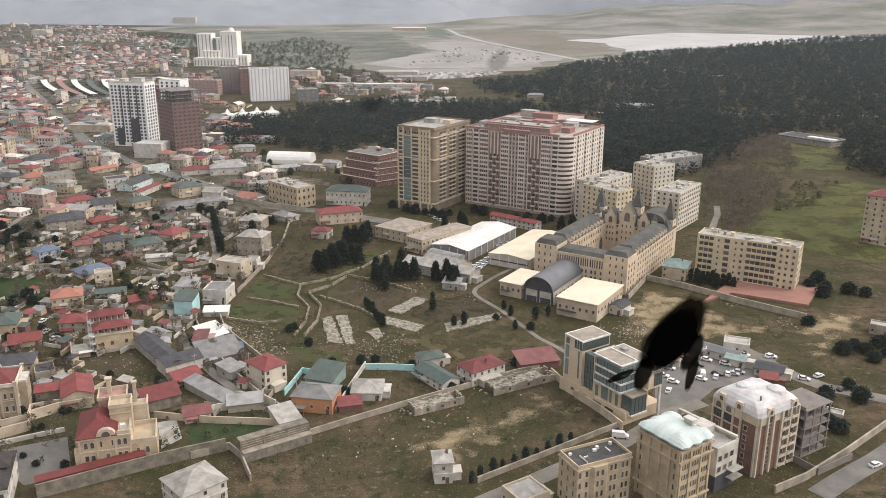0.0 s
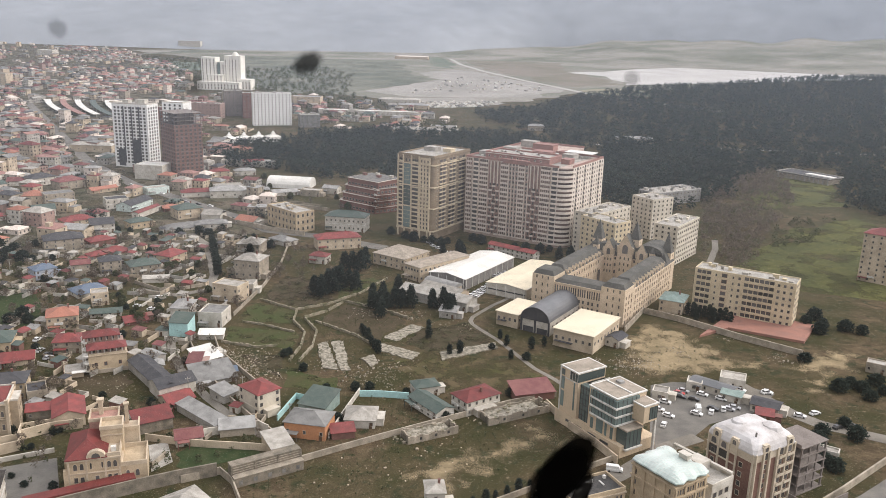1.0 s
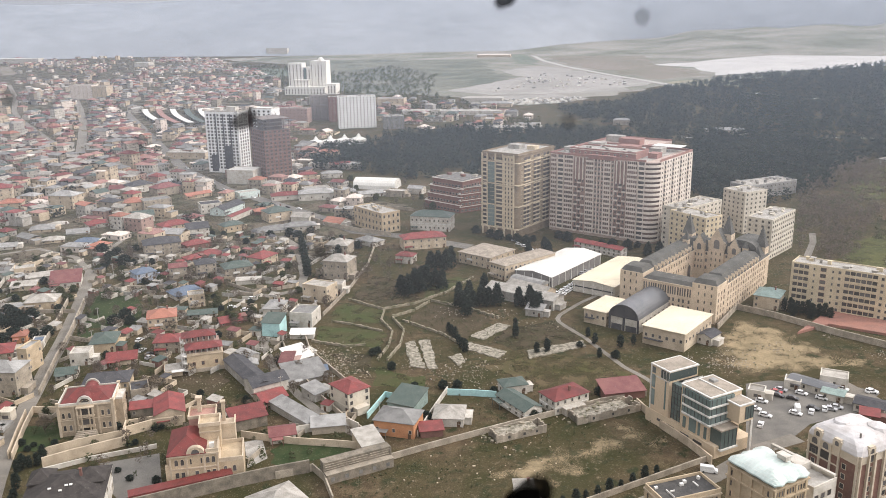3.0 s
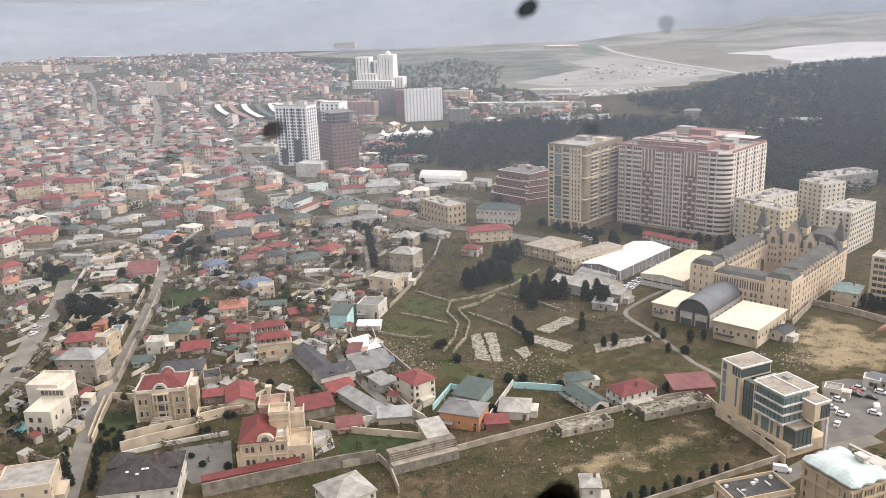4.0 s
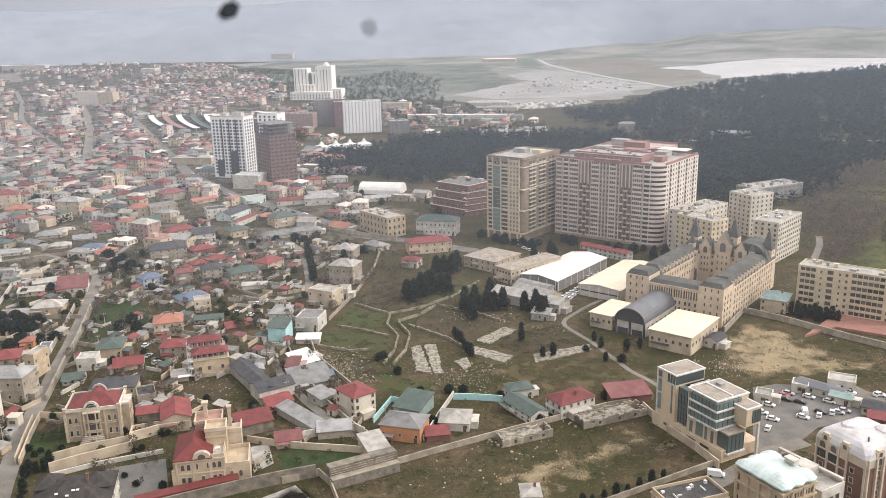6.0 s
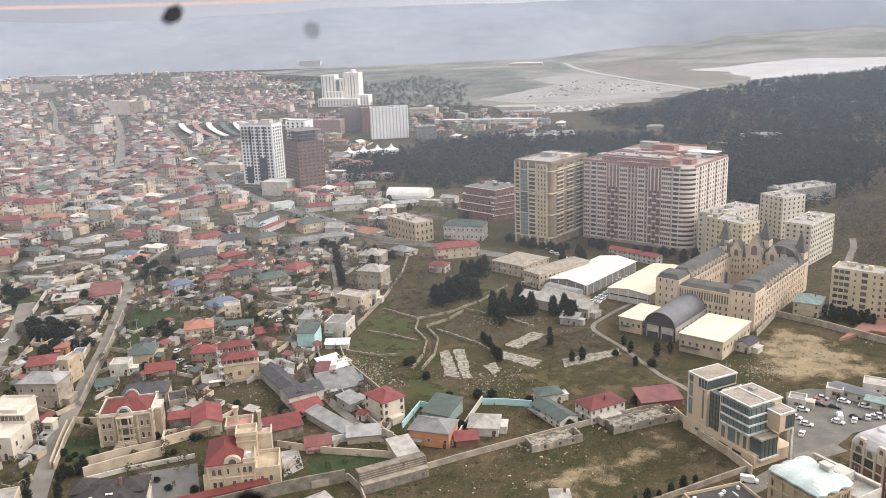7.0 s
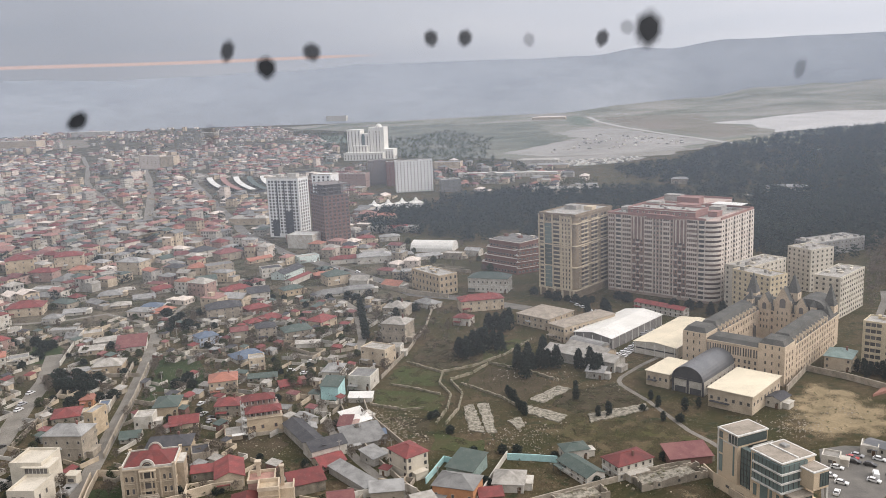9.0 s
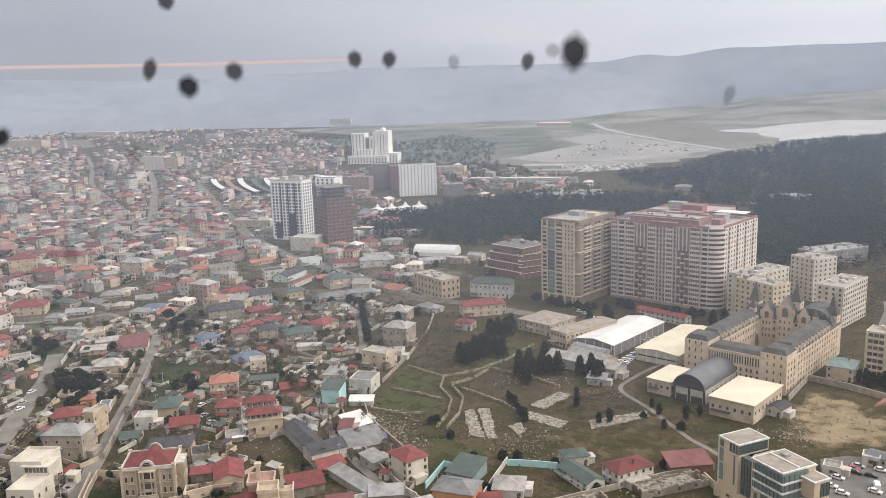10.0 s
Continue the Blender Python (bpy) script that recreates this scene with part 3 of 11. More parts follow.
FAR_GREEN = material("far_pasture", (0.11, 0.135, 0.1), 0.95, alt=(0.15, 0.165, 0.125), scale=0.006, fine=0.05, vary=0.15, spec=0.1)
STRAW_FIELD = material("straw_field", (0.27, 0.25, 0.17), 0.95, alt=(0.2, 0.19, 0.13), scale=0.006, fine=0.05, vary=0.12, spec=0.1)
# scrub greens greyed in the base colour to stand in for distance haze
HAZED_SCRUB = material("scrubland", (0.1, 0.11, 0.085), 0.95, alt=(0.17, 0.165, 0.13), scale=0.008, fine=0.05, vary=0.2, spec=0.1)
patch("ground_airfield", [(86.4, 1674.5), (270.6, 1973.3), (282.6, 1920.5), (286.0, 2310.7), (396.4, 2471.3), (462.8, 2389.5), (500.8, 2027.4), (544.6, 1813.4), (415.9, 1595.2), (179.5, 1578.4)], GRAVEL, 0.12, "pale gravel field with parked vehicles")
patch("ground_vehicle_lot", [(150, 1545), (290, 1570), (335, 1473), (257, 1410), (160, 1440)], GRAVEL, 0.14, "pale gravel lot packed with vehicles")
patch("ground_scrubland", [(-340, 3000), (-61.4, 3118.7), (10.9, 2965.1), (141.0, 2991.5), (262.9, 2888.7), (263.0, 1958.1), (76.4, 1684.5), (-32.6, 1600.5), (-150, 1800)], HAZED_SCRUB, 0.1, "scrubland on the plain, its green greyed by painted haze")
patch("ground_pasture", [(403.3, 3150.8), (505.9, 3400.9), (450.6, 2787.7), (400.3, 2545.7), (364.4, 2657.8)], FAR_GREEN, 0.12, "green pasture beside the highway")
patch("ground_fallow", [(530.4, 3092.8), (897.4, 3100.9), (753.8, 2515.5), (762.2, 2201.9), (735.7, 1985.7), (583.4, 1897.4), (504.6, 2502.7)], BROWN_FIELD, 0.1, "brown fallow land beside the lake")
patch("ground_straw", [(571.3, 1802.5), (656.2, 1857.5), (760.1, 1827.0), (688.4, 1643.6), (568.3, 1720.5)], STRAW_FIELD, 0.13, "pale straw-coloured field at the wood's edge")
patch("ground_pasture_west", [(-530.7, 2638.8), (-341.4, 2622.1), (-270.2, 2267.7), (-381.2, 2139.7)], FAR_GREEN, 0.1, "green pasture behind the hotel")
patch("ground_ridge_scrub", [(-605.7, 3018.1), (-509.3, 3400.0), (-366.5, 3571.1), (-319.6, 3418.2), (-471.9, 3146.2)], HAZED_SCRUB, 0.14, "dark scrub strip on the plain, greyed by painted haze")
patch("ground_fallow_west", [(-1690.3, 3149.2), (-1337.9, 3027.6), (-1101.4, 2500.4), (-1261.2, 2500.6), (-1420, 2650)], BROWN_FIELD, 0.1, "brown fallow field at the town's edge")
ribbon("road_highway", [(695.8, 1383.9), (560.0, 1700.0), (546.3, 1839.4), (513.0, 2077.3), (480.7, 2430.7), (472.6, 2787.7), (523.1, 3517.7)], 16, material("pale_highway", (0.4, 0.38, 0.34), 0.9, vary=0.06), 0.2, "pale highway crossing the plain")
ribbon("road_plain", [(-700, 2900), (-330, 2740), (60, 2890), (300, 2860), (470, 2800)], 12, ROAD, 0.18, "pale road across the scrubland")
ribbon("road_town_street", [(-352, 930), (-383.1, 1021.4), (-457.6, 1237.7), (-539.2, 1452.3), (-682.8, 1809.5), (-779.7, 2059.8)], 11, ROAD, 0.1, "dusty straight street through the far town")
ribbon("road_town_lane", [(-400, 1000), (-462.7, 1108.1), (-523.4, 1215.4), (-596.7, 1345.0), (-644.9, 1445.1), (-770.8, 1741.3), (-947.3, 2115.4)], 9, ROAD, 0.09, "winding street through the far town")
ribbon("road_wood", [(330, 972), (363.0, 964.4), (463.1, 952.6), (515.1, 936.8), (560.1, 926.7), (615.5, 910.7), (700.2, 892.1)], 6, GRAVEL, 0.1, "pale track through the pine wood")
ribbon("road_block_lane", [(268, 520), (257.9, 498.1), (242.4, 472.4), (228.6, 449.0)], 4, ROAD, 0.1, "pale lane beside the panel blocks")
patch("ground_meadow", [(240.8, 447.7), (284.3, 494.9), (337.0, 544.1), (377.5, 566.3), (415.3, 581.1), (411.5, 543.2), (379.1, 429.0), (321.1, 382.6), (266.0, 405.2)], MEADOW, 0.03, "green grassy slope beside the apartment block")
patch("ground_clearing", [(365.2, 654.5), (460.7, 771.5), (489.8, 735.4), (432.8, 622.1), (395.4, 626.9), (355.9, 609.7)], MEADOW, 0.03, "yellowish clearing in the woods")
worn_patch("ground_field", [(136.1, 337.3), (154.6, 364.5), (170.2, 355.4), (174.9, 320.6), (193.4, 312.7), (167.8, 306.2), (136.0, 305.2), (129.2, 318.7)], DIRT, 0.03, "sandy bare earth field", 9.0)
worn_patch("ground_field_track", [(195.6, 306.4), (231.0, 324.7), (239.2, 320.1), (224.6, 302.4), (191.3, 278.1), (189.9, 283.8), (214.9, 303.7)], DIRT, 0.04, "sandy worn track across the field")
worn_patch("ground_lot_bare", [(29.8, 234.8), (38.0, 242.1), (54.2, 250.2), (66.6, 255.0), (75.0, 265.2), (85.0, 262.2), (80.4, 252.9), (67.2, 249.7), (62.3, 244.7), (47.6, 234.8), (35.6, 226.1), (30.0, 228.9)], DIRT, 0.03, "bare brown earth in the grassy lot", 11.0)
patch("pavement_parking", [(132.1, 295.6), (142.4, 297.9), (170.0, 292.1), (179.2, 283.3), (161.7, 268.0), (141.0, 261.0), (123.8, 246.1), (110.5, 242.7)], ASPHALT, 0.06, "grey asphalt parking yard", "car park")
patch("pavement_terrace", [(175.9, 345.0), (209.3, 377.2), (240.6, 354.5), (222.1, 333.8), (194.6, 354.1)], TERRACOTTA, 1.2, "raised reddish paved terrace of the apartment block", "terrace")
patch("pavement_villa_court", [(-57.1, 263.8), (-51.3, 265.8), (-47.4, 252.0), (-53.0, 246.2)], CONCRETE, 0.07, "pale paved court beside the villa", "pavement")
patch("ground_lawn_villa", [(-134.8, 262.9), (-138.3, 280.8), (-128.0, 284.9), (-122.0, 271.3), (-126.0, 263.3)], LAWN, 0.08, "clipped green villa lawn", "lawn")
patch("ground_lawn_yard", [(-46.9, 256.5), (-45.4, 248.6), (-42.4, 245.7), (-33.0, 248.7), (-19.7, 252.6), (-20.9, 258.9), (-30.5, 262.7), (-44.3, 260.7)], LAWN, 0.06, "walled green lawn", "lawn")
patch("ground_lawn_street", [(-154.1, 374.3), (-160.1, 401.2), (-157.1, 401.0), (-149.0, 376.3), (-144.2, 376.0), (-148.6, 365.1)], LAWN, 0.06, "green verge beside the street", "lawn")
patch("pavement_villa", [(-102.4, 252.8), (-84.5, 258.1), (-77.0, 234.2), (-89.5, 230.6), (-98.6, 241.7)], ASPHALT, 0.05, "grey paved villa forecourt", "forecourt")
patch("pavement_school", [(-67.6, 619.5), (-37.9, 670.6), (3.3, 638.5), (-5.4, 613.6), (-40.2, 628.6), (-50.1, 586.8)], TOWN_EARTH, 0.06, "dusty walled school yard", "yard")
patch("ground_dug_plot", [(3.8, 388.2), (13.2, 402.8), (29.0, 391.6), (42.5, 376.3), (30.7, 362.0), (25.3, 348.3), (16.4, 361.4), (0.9, 378.8)], material("dug_earth", (0.075, 0.057, 0.036), 0.95, alt=(0.05, 0.042, 0.022), scale=0.15, fine=1.5, vary=0.3, spec=0.1), 0.05, "dark dug earth plot inside the garden walls")
patch("ground_slope_earth", [(27.5, 323.0), (42.2, 337.6), (74.1, 326.5), (90.9, 309.5), (92.5, 295.2), (67.2, 293.9), (42.1, 300.2)], material("worn_turf", (0.105, 0.08, 0.045), 0.95, alt=(0.06, 0.058, 0.022), scale=0.1, fine=1.2, vary=0.3, spec=0.1, holes=0.45), 0.04, "brownish worn turf on the slope")
GARDEN_SOIL = material("damp_garden_soil", (0.07, 0.054, 0.034), 0.95, alt=(0.042, 0.04, 0.02), scale=0.12, fine=1.4, vary=0.3, spec=0.1, holes=0.4)
GARDEN_GRASS = material("winter_grass", (0.05, 0.062, 0.022), 0.95, alt=(0.066, 0.06, 0.028), scale=0.12, fine=1.4, vary=0.25, spec=0.1, holes=0.36)
patch("ground_terrace_lawn", [(-36.3, 401.3), (-29.2, 408.8), (-10.8, 394.3), (-11.6, 376.3), (-36.0, 382.9)], GARDEN_GRASS, 0.045, "short green grass on the garden terrace")
patch("ground_terrace_soil", [(-41.4, 376.2), (-9.0, 364.4), (-12.0, 345.9), (-41.4, 353.7)], GARDEN_GRASS, 0.045, "dull green grass on the lower terrace")
patch("ground_terrace_foot", [(-33.7, 341.4), (-15.0, 337.4), (-16.3, 316.2), (-23.9, 324.4)], GARDEN_SOIL, 0.045, "damp dark soil below the terraces")
patch("ground_garden_lawn", [(-12.5, 326.3), (-5.0, 318.0), (7.3, 312.1), (6.1, 302.5), (-13.9, 306.2)], GARDEN_GRASS, 0.045, "green grass beside the white houses")
patch("ground_garden_soil", [(46.7, 364.5), (72.6, 373.3), (80.2, 356.0), (74.5, 345.2), (46.9, 337.9), (37.9, 349.0)], GARDEN_SOIL, 0.045, "dark bare soil in the old garden")
patch("ground_upper_garden", [(-19.1, 452.2), (-3.5, 446.7), (8.4, 410.9), (-8.4, 399.8), (-28.2, 414.8)], GARDEN_SOIL, 0.045, "dark brown soil of the upper garden")
patch("ground_upper_lawn", [(10.4, 436.7), (30.7, 447.5), (34.1, 435.6), (9.8, 410.8)], GARDEN_GRASS, 0.045, "green grass below the pines")
ribbon("road_street", [(-125.6, 222.6), (-132.1, 244.0), (-137.3, 263.0), (-143.1, 286.9), (-147.1, 309.5), (-152.5, 337.4), (-158.0, 367.8), (-166.8, 409.9), (-176.2, 448.7), (-183.6, 479.0)], 6.5, ROAD, 0.1, "worn dusty street between walls")
ribbon("road_lane", [(-178.3, 468.6), (-204.0, 511.1), (-236.2, 534.4), (-257.4, 522.1), (-281.2, 517.3), (-324.1, 514.0)], 4, ROAD, 0.09, "dusty lane between houses")
ribbon("road_lane_branch", [(-181.6, 478.1), (-189.1, 530.5), (-187.8, 576.5), (-159.0, 608.8), (-131.0, 666.1)], 3.6, ROAD, 0.08, "dusty lane climbing between houses")
ribbon("road_side_street", [(-191.5, 285.3), (-192.0, 310.6), (-206.7, 368.1), (-214.5, 404.4), (-230.4, 448.2)], 9, ROAD, 0.1, "wide dusty side street with parked cars")
ribbon("road_alley", [(-93.6, 434.0), (-71.7, 422.8), (-57.6, 431.6), (-57.3, 457.6), (-67.8, 520.3), (-83.0, 550.9)], 5, ROAD, 0.1, "pale curved alley between garden walls")
ribbon("road_alley_low", [(-68.0, 417.9), (-65.9, 383.4), (-64.0, 353.7), (-56.4, 327.6), (-42.3, 299.3), (-27.2, 275.0), (-14.4, 261.8)], 3.5, ROAD, 0.1, "narrow alley beside the long slate shed")
ribbon("road_boulevard", [(-451.7, 1409.4), (-216.1, 832.0), (-154.7, 723.5), (-108.6, 664.5), (-59.4, 600.0), (-32.3, 557.0), (-1.3, 542.0), (41.4, 509.8)], 11, ASPHALT, 0.11, "grey boulevard through the town")
ribbon("road_bottom", [(40.9, 202.3), (72.3, 218.2), (94.6, 229.4), (116.8, 245.5), (132.2, 251.7)], 6, ROAD, 0.1, "pale lane along the walled lot")
ribbon("road_right", [(168.3, 294.1), (176.1, 266.9), (182.5, 256.6), (200.1, 243.3), (217.9, 228.6)], 7, ROAD, 0.1, "dusty road past the parking yard")
ribbon("road_corner", [(140.0, 192.5), (151.2, 198.7), (158.4, 202.4), (169.3, 207.7), (200, 225), (250.6, 254.6)], 7, ASPHALT, 0.1, "grey road along the boundary wall")
ribbon("pavement_path", [(96.9, 297.5), (94.5, 304.7), (89.1, 315.9), (84.2, 334.0), (80.3, 349.1), (74.6, 363.5), (72.4, 370.5), (72.4, 375.2), (74.4, 380.2), (79.4, 386.5), (87.7, 396.6), (98.6, 407.4)], 2.2, ROAD, 0.05, "beaten footpath over the grass", "path")

# garden walls and boundary walls
for label, width, high, pts in (
        ("low rubble garden wall of the ruined terraces", 0.7, 1.3, [(-29.7, 412.7), (-11.7, 395.8), (4.0, 402.5), (22.2, 420.5), (37.7, 444.4)]),
        ("low rubble garden wall of the ruined terraces", 0.6, 1.1, [(-36.0, 381.0), (-23.3, 374.1), (-10.3, 364.4)]),
        ("curved rubble wall beside the garden steps", 0.7, 1.5, [(-10.8, 394.1), (-12.2, 379.6), (-6.6, 364.2), (-8.2, 346.9), (-12.8, 331.2)]),
        ("curved rubble wall beside the garden steps", 0.7, 1.5, [(-6.7, 382.4), (-1.3, 365.3), (-3.2, 346.6), (-8.7, 330.9)]),
        ("low rubble garden wall of the ruined terraces", 0.8, 1.4, [(-6.8, 384.0), (3.8, 392.3), (12.8, 406.4), (29.3, 394.9), (44.3, 377.7)]),
        ("low rubble garden wall of the ruined terraces", 0.7, 1.2, [(-1.8, 378.9), (16.3, 359.2), (24.3, 345.1)]),
        ("low rubble garden wall of the ruined terraces", 0.7, 1.2, [(-43.0, 355.6), (-27.1, 347.9), (-18.3, 349.4)]),
        ("long stone boundary wall of the grassy lot", 0.5, 2.2, [(-6.7, 247.9), (7.4, 254.8), (27.4, 264.0), (46.5, 272.4), (71.2, 283.1), (90.7, 288.8)]),
        ("long stone boundary wall of the grassy lot", 0.5, 2.0, [(43.0, 213.0), (66.8, 224.6), (89.1, 235.7), (97.3, 239.5)]),
        ("stone boundary wall climbing past the pines", 0.5, 2.0, [(-40.8, 389.3), (-29.3, 433.6), (-21.7, 476.6), (-18.0, 528.6)]),
        ("stone boundary wall beside the alley", 0.5, 2.2, [(-55.7, 353.3), (-47.9, 327.2), (-35.6, 299.0), (-23.2, 277.0), (-12.4, 261.8)]),
        ("stone boundary wall beside the alley", 0.5, 2.0, [(-47.1, 363.4), (-42.3, 342.6), (-30.6, 320.6), (-21.5, 303.6)]),
        ("pale plastered villa garden wall", 0.5, 3.2, [(-122.4, 259.2), (-112.6, 265.0), (-100.0, 270.1), (-101.3, 277.5), (-86.7, 281.6)]),
        ("pale plastered villa garden wall", 0.5, 2.6, [(-132.6, 257.6), (-137.6, 278.8), (-140.3, 293.0), (-129.9, 291.7)]),
        ("pale plastered yard wall with coping", 0.4, 2.6, [(-58.7, 267.4), (-46.0, 262.9), (-37.8, 260.6), (-21.9, 257.3), (-10.2, 253.8)]),
        ("pale plastered villa garden wall", 0.6, 3.6, [(-120.4, 251.7), (-113.0, 256.4), (-97.9, 264.5), (-99.6, 271.8), (-91.7, 276.5), (-81.6, 278.8)]),
        ("low white plastered forecourt wall", 0.5, 1.6, [(-119.4, 248.4), (-106.2, 255.2), (-86.3, 262.1)]),
        ("white plastered yard wall curving behind the lawn", 0.4, 3.0, [(-48.2, 262.9), (-38.7, 268.7), (-21.7, 272.9), (-18.0, 269.1)]),
        ("grey stone street wall", 0.5, 2.6, [(-155.0, 311.0), (-157.9, 329.7), (-162.2, 353.4), (-167.5, 382.6), (-176.6, 426.0)]),
        ("grey stone street wall", 0.5, 2.4, [(-144.4, 308.3), (-151.8, 344.9), (-157.0, 374.4), (-167.2, 421.6)]),
        ("pale plastered street wall", 0.4, 3.0, [(-134.1, 258.1), (-138.0, 273.7), (-141.7, 290.2)]),
        ("aqua painted yard wall", 0.4, 2.6, [(14.9, 295.4), (23.9, 294.0), (33.4, 291.6)]),
        ("aqua painted yard wall", 0.4, 2.4, [(-15.3, 277.9), (-11.7, 287.9), (-9.0, 295.6), (-1.6, 291.3)]),
        ("white plastered yard wall", 0.4, 2.2, [(2.7, 263.0), (8.3, 280.0), (15.1, 298.5)]),
        ("low grey wall beside the side street", 0.5, 2.0, [(-188.3, 321.6), (-191.0, 349.8), (-197.5, 386.8)]),
        ("white plastered lane wall", 0.4, 2.4, [(-217.6, 427.4), (-229.5, 475.7), (-231.3, 487.7)]),
        ("curved pale wall of the alley", 0.4, 1.8, [(-97.1, 444.4), (-82.1, 430.3), (-70.0, 432.4), (-58.4, 438.7)]),
        ("long retaining wall below the castle-like school", 0.6, 3.0, [(142.6, 354.1), (161.8, 380.1), (175.0, 366.8), (193.2, 341.6), (212.4, 319.2)]),
        ("stone boundary wall along the corner road", 0.6, 2.6, [(127.8, 195.3), (140.5, 200.3), (161.5, 211.9), (185.7, 226.5), (250.2, 263.8)]),
        ("low stone arcade wall round the school yard", 0.6, 3.0, [(-101.9, 628.6), (-76.9, 607.1), (-53.2, 575.1), (-32.3, 557.0), (-8.9, 542.6)]),
        ("low stone wall round the school yard", 0.6, 2.5, [(-41.0, 642.9), (-9.8, 625.7), (7.4, 616.3)]),
        ("stone boundary wall of the villa row", 0.5, 2.6, [(-42.9, 238.7), (-31.5, 242.8), (-27.3, 236.4), (-23.6, 223.4)]),
        ("cream plastered wall beside the villa tower", 0.5, 3.0, [(84.5, 280.9), (88.3, 261.6), (93.3, 249.0), (96.7, 236.6)]),
        ("grey stone yard wall", 0.4, 2.0, [(-165.5, 438.8), (-147.7, 442.7), (-125.5, 443.2)]),
        ("grey stone yard wall", 0.4, 2.0, [(-185.9, 407.1), (-166.2, 405.9)]),
        ("grey stone yard wall", 0.4, 2.0, [(-185.2, 378.2), (-169.1, 379.7)])):
    ribbon("wall_boundary", pts, width, PLASTER if "white plaster" in label else STONE_PALE if "plaster" in label else AQUA if "aqua" in label else STONE_GREY, 0, label, "wall", height=high)


SLAB = material("broken_concrete", (0.34, 0.305, 0.245), 0.95, alt=(0.11, 0.1, 0.07), scale=0.7, fine=2, vary=0.25)


def slab(pts, z):
    """A broken concrete slab of the old garden, its rim crumbled."""
    rng, rim = random.Random(int(pts[0][1] * 10)), []
    for a, b in zip(pts, pts[1:] + pts[:1]):
        k = max(2, int(math.dist(a, b) / 1.6))
        rim += [(a[0] + (b[0] - a[0]) * i / k + rng.uniform(-0.55, 0.55), a[1] + (b[1] - a[1]) * i / k + rng.uniform(-0.55, 0.55)) for i in range(k)]
    pts = rim
    area = sum(a[0] * b[1] - b[0] * a[1] for a, b in zip(pts, pts[1:] + pts[:1]))
    ob = new("concrete_slab", Shape().prism(pts if area > 0 else pts[::-1], -0.05, z).mesh("concrete_slab", SLAB))
    return tagged(ob, "cracked pale concrete slab in the ruined garden", "slab")


for pts in ([(-1.4, 349.8), (3.2, 352.3), (7.4, 321.2), (1.5, 323.2)], [(5.2, 352.9), (10.3, 352.6), (12.0, 320.3), (8.3, 320.5)], [(28.5, 356.4), (43.6, 371.6), (48.8, 366.8), (34.1, 350.6)],
            [(22.9, 343.2), (25.9, 349.7), (43.1, 335.6), (38.7, 328.4)], [(51.8, 336.4), (78.1, 345.4), (77.9, 338.8), (51.7, 327.7)], [(17.4, 332.0), (22.4, 335.5), (24.6, 326.2), (20.4, 323.4)]):
    slab(pts, 0.25 + pts[0][0] % 0.3)


# ---- towers ----
def balcony_mesh(cw, fh, proj, mat, glass=None, rail=1.05, solid=True):
    """A balcony bay: slab, parapet and the dark glazed door behind, foot in the middle at the origin."""
    s, a = Shape(), cw / 2
    s.box(-a, -proj, -0.12, a, 0, 0.1)
    s.box(-a, -proj, 0.1, a, -proj + 0.12, rail)
    s.box(-a, -proj + 0.12, 0.1, -a + 0.12, 0, rail).box(a - 0.12, -proj + 0.12, 0.1, a, 0, rail)
    s.face([(-a * 0.86, -0.03, 0.12), (a * 0.86, -0.03, 0.12), (a * 0.86, -0.03, fh * 0.84), (-a * 0.86, -0.03, fh * 0.84)], 1)
    return s.mesh("balcony", mat, glass or GLASS)


def rib(root, w, d, side, u, z0, z1, width, out, mat, name="pilaster"):
    part(name, Shape().box(-width / 2, -out, z0, width / 2, 0.0, z1), mat, root, at=on_side(w, d, side, u, 0))


def band(root, w, d, z, high, out, mat, name="cornice"):
    a, b = w / 2 + out, d / 2 + out
    part(name, Shape().box(-a, -b, z, a, b, z + high), mat, root)


def rooftop_box(root, x, y, z, w, d, h, mat, name="roof_housing"):
    part(name, Shape().box(x - w / 2, y - d / 2, z, x + w / 2, y + d / 2, z + h).box(x - w / 2 - 0.2, y - d / 2 - 0.2, z + h, x + w / 2 + 0.2, y + d / 2 + 0.2, z + h + 0.25), mat, root)


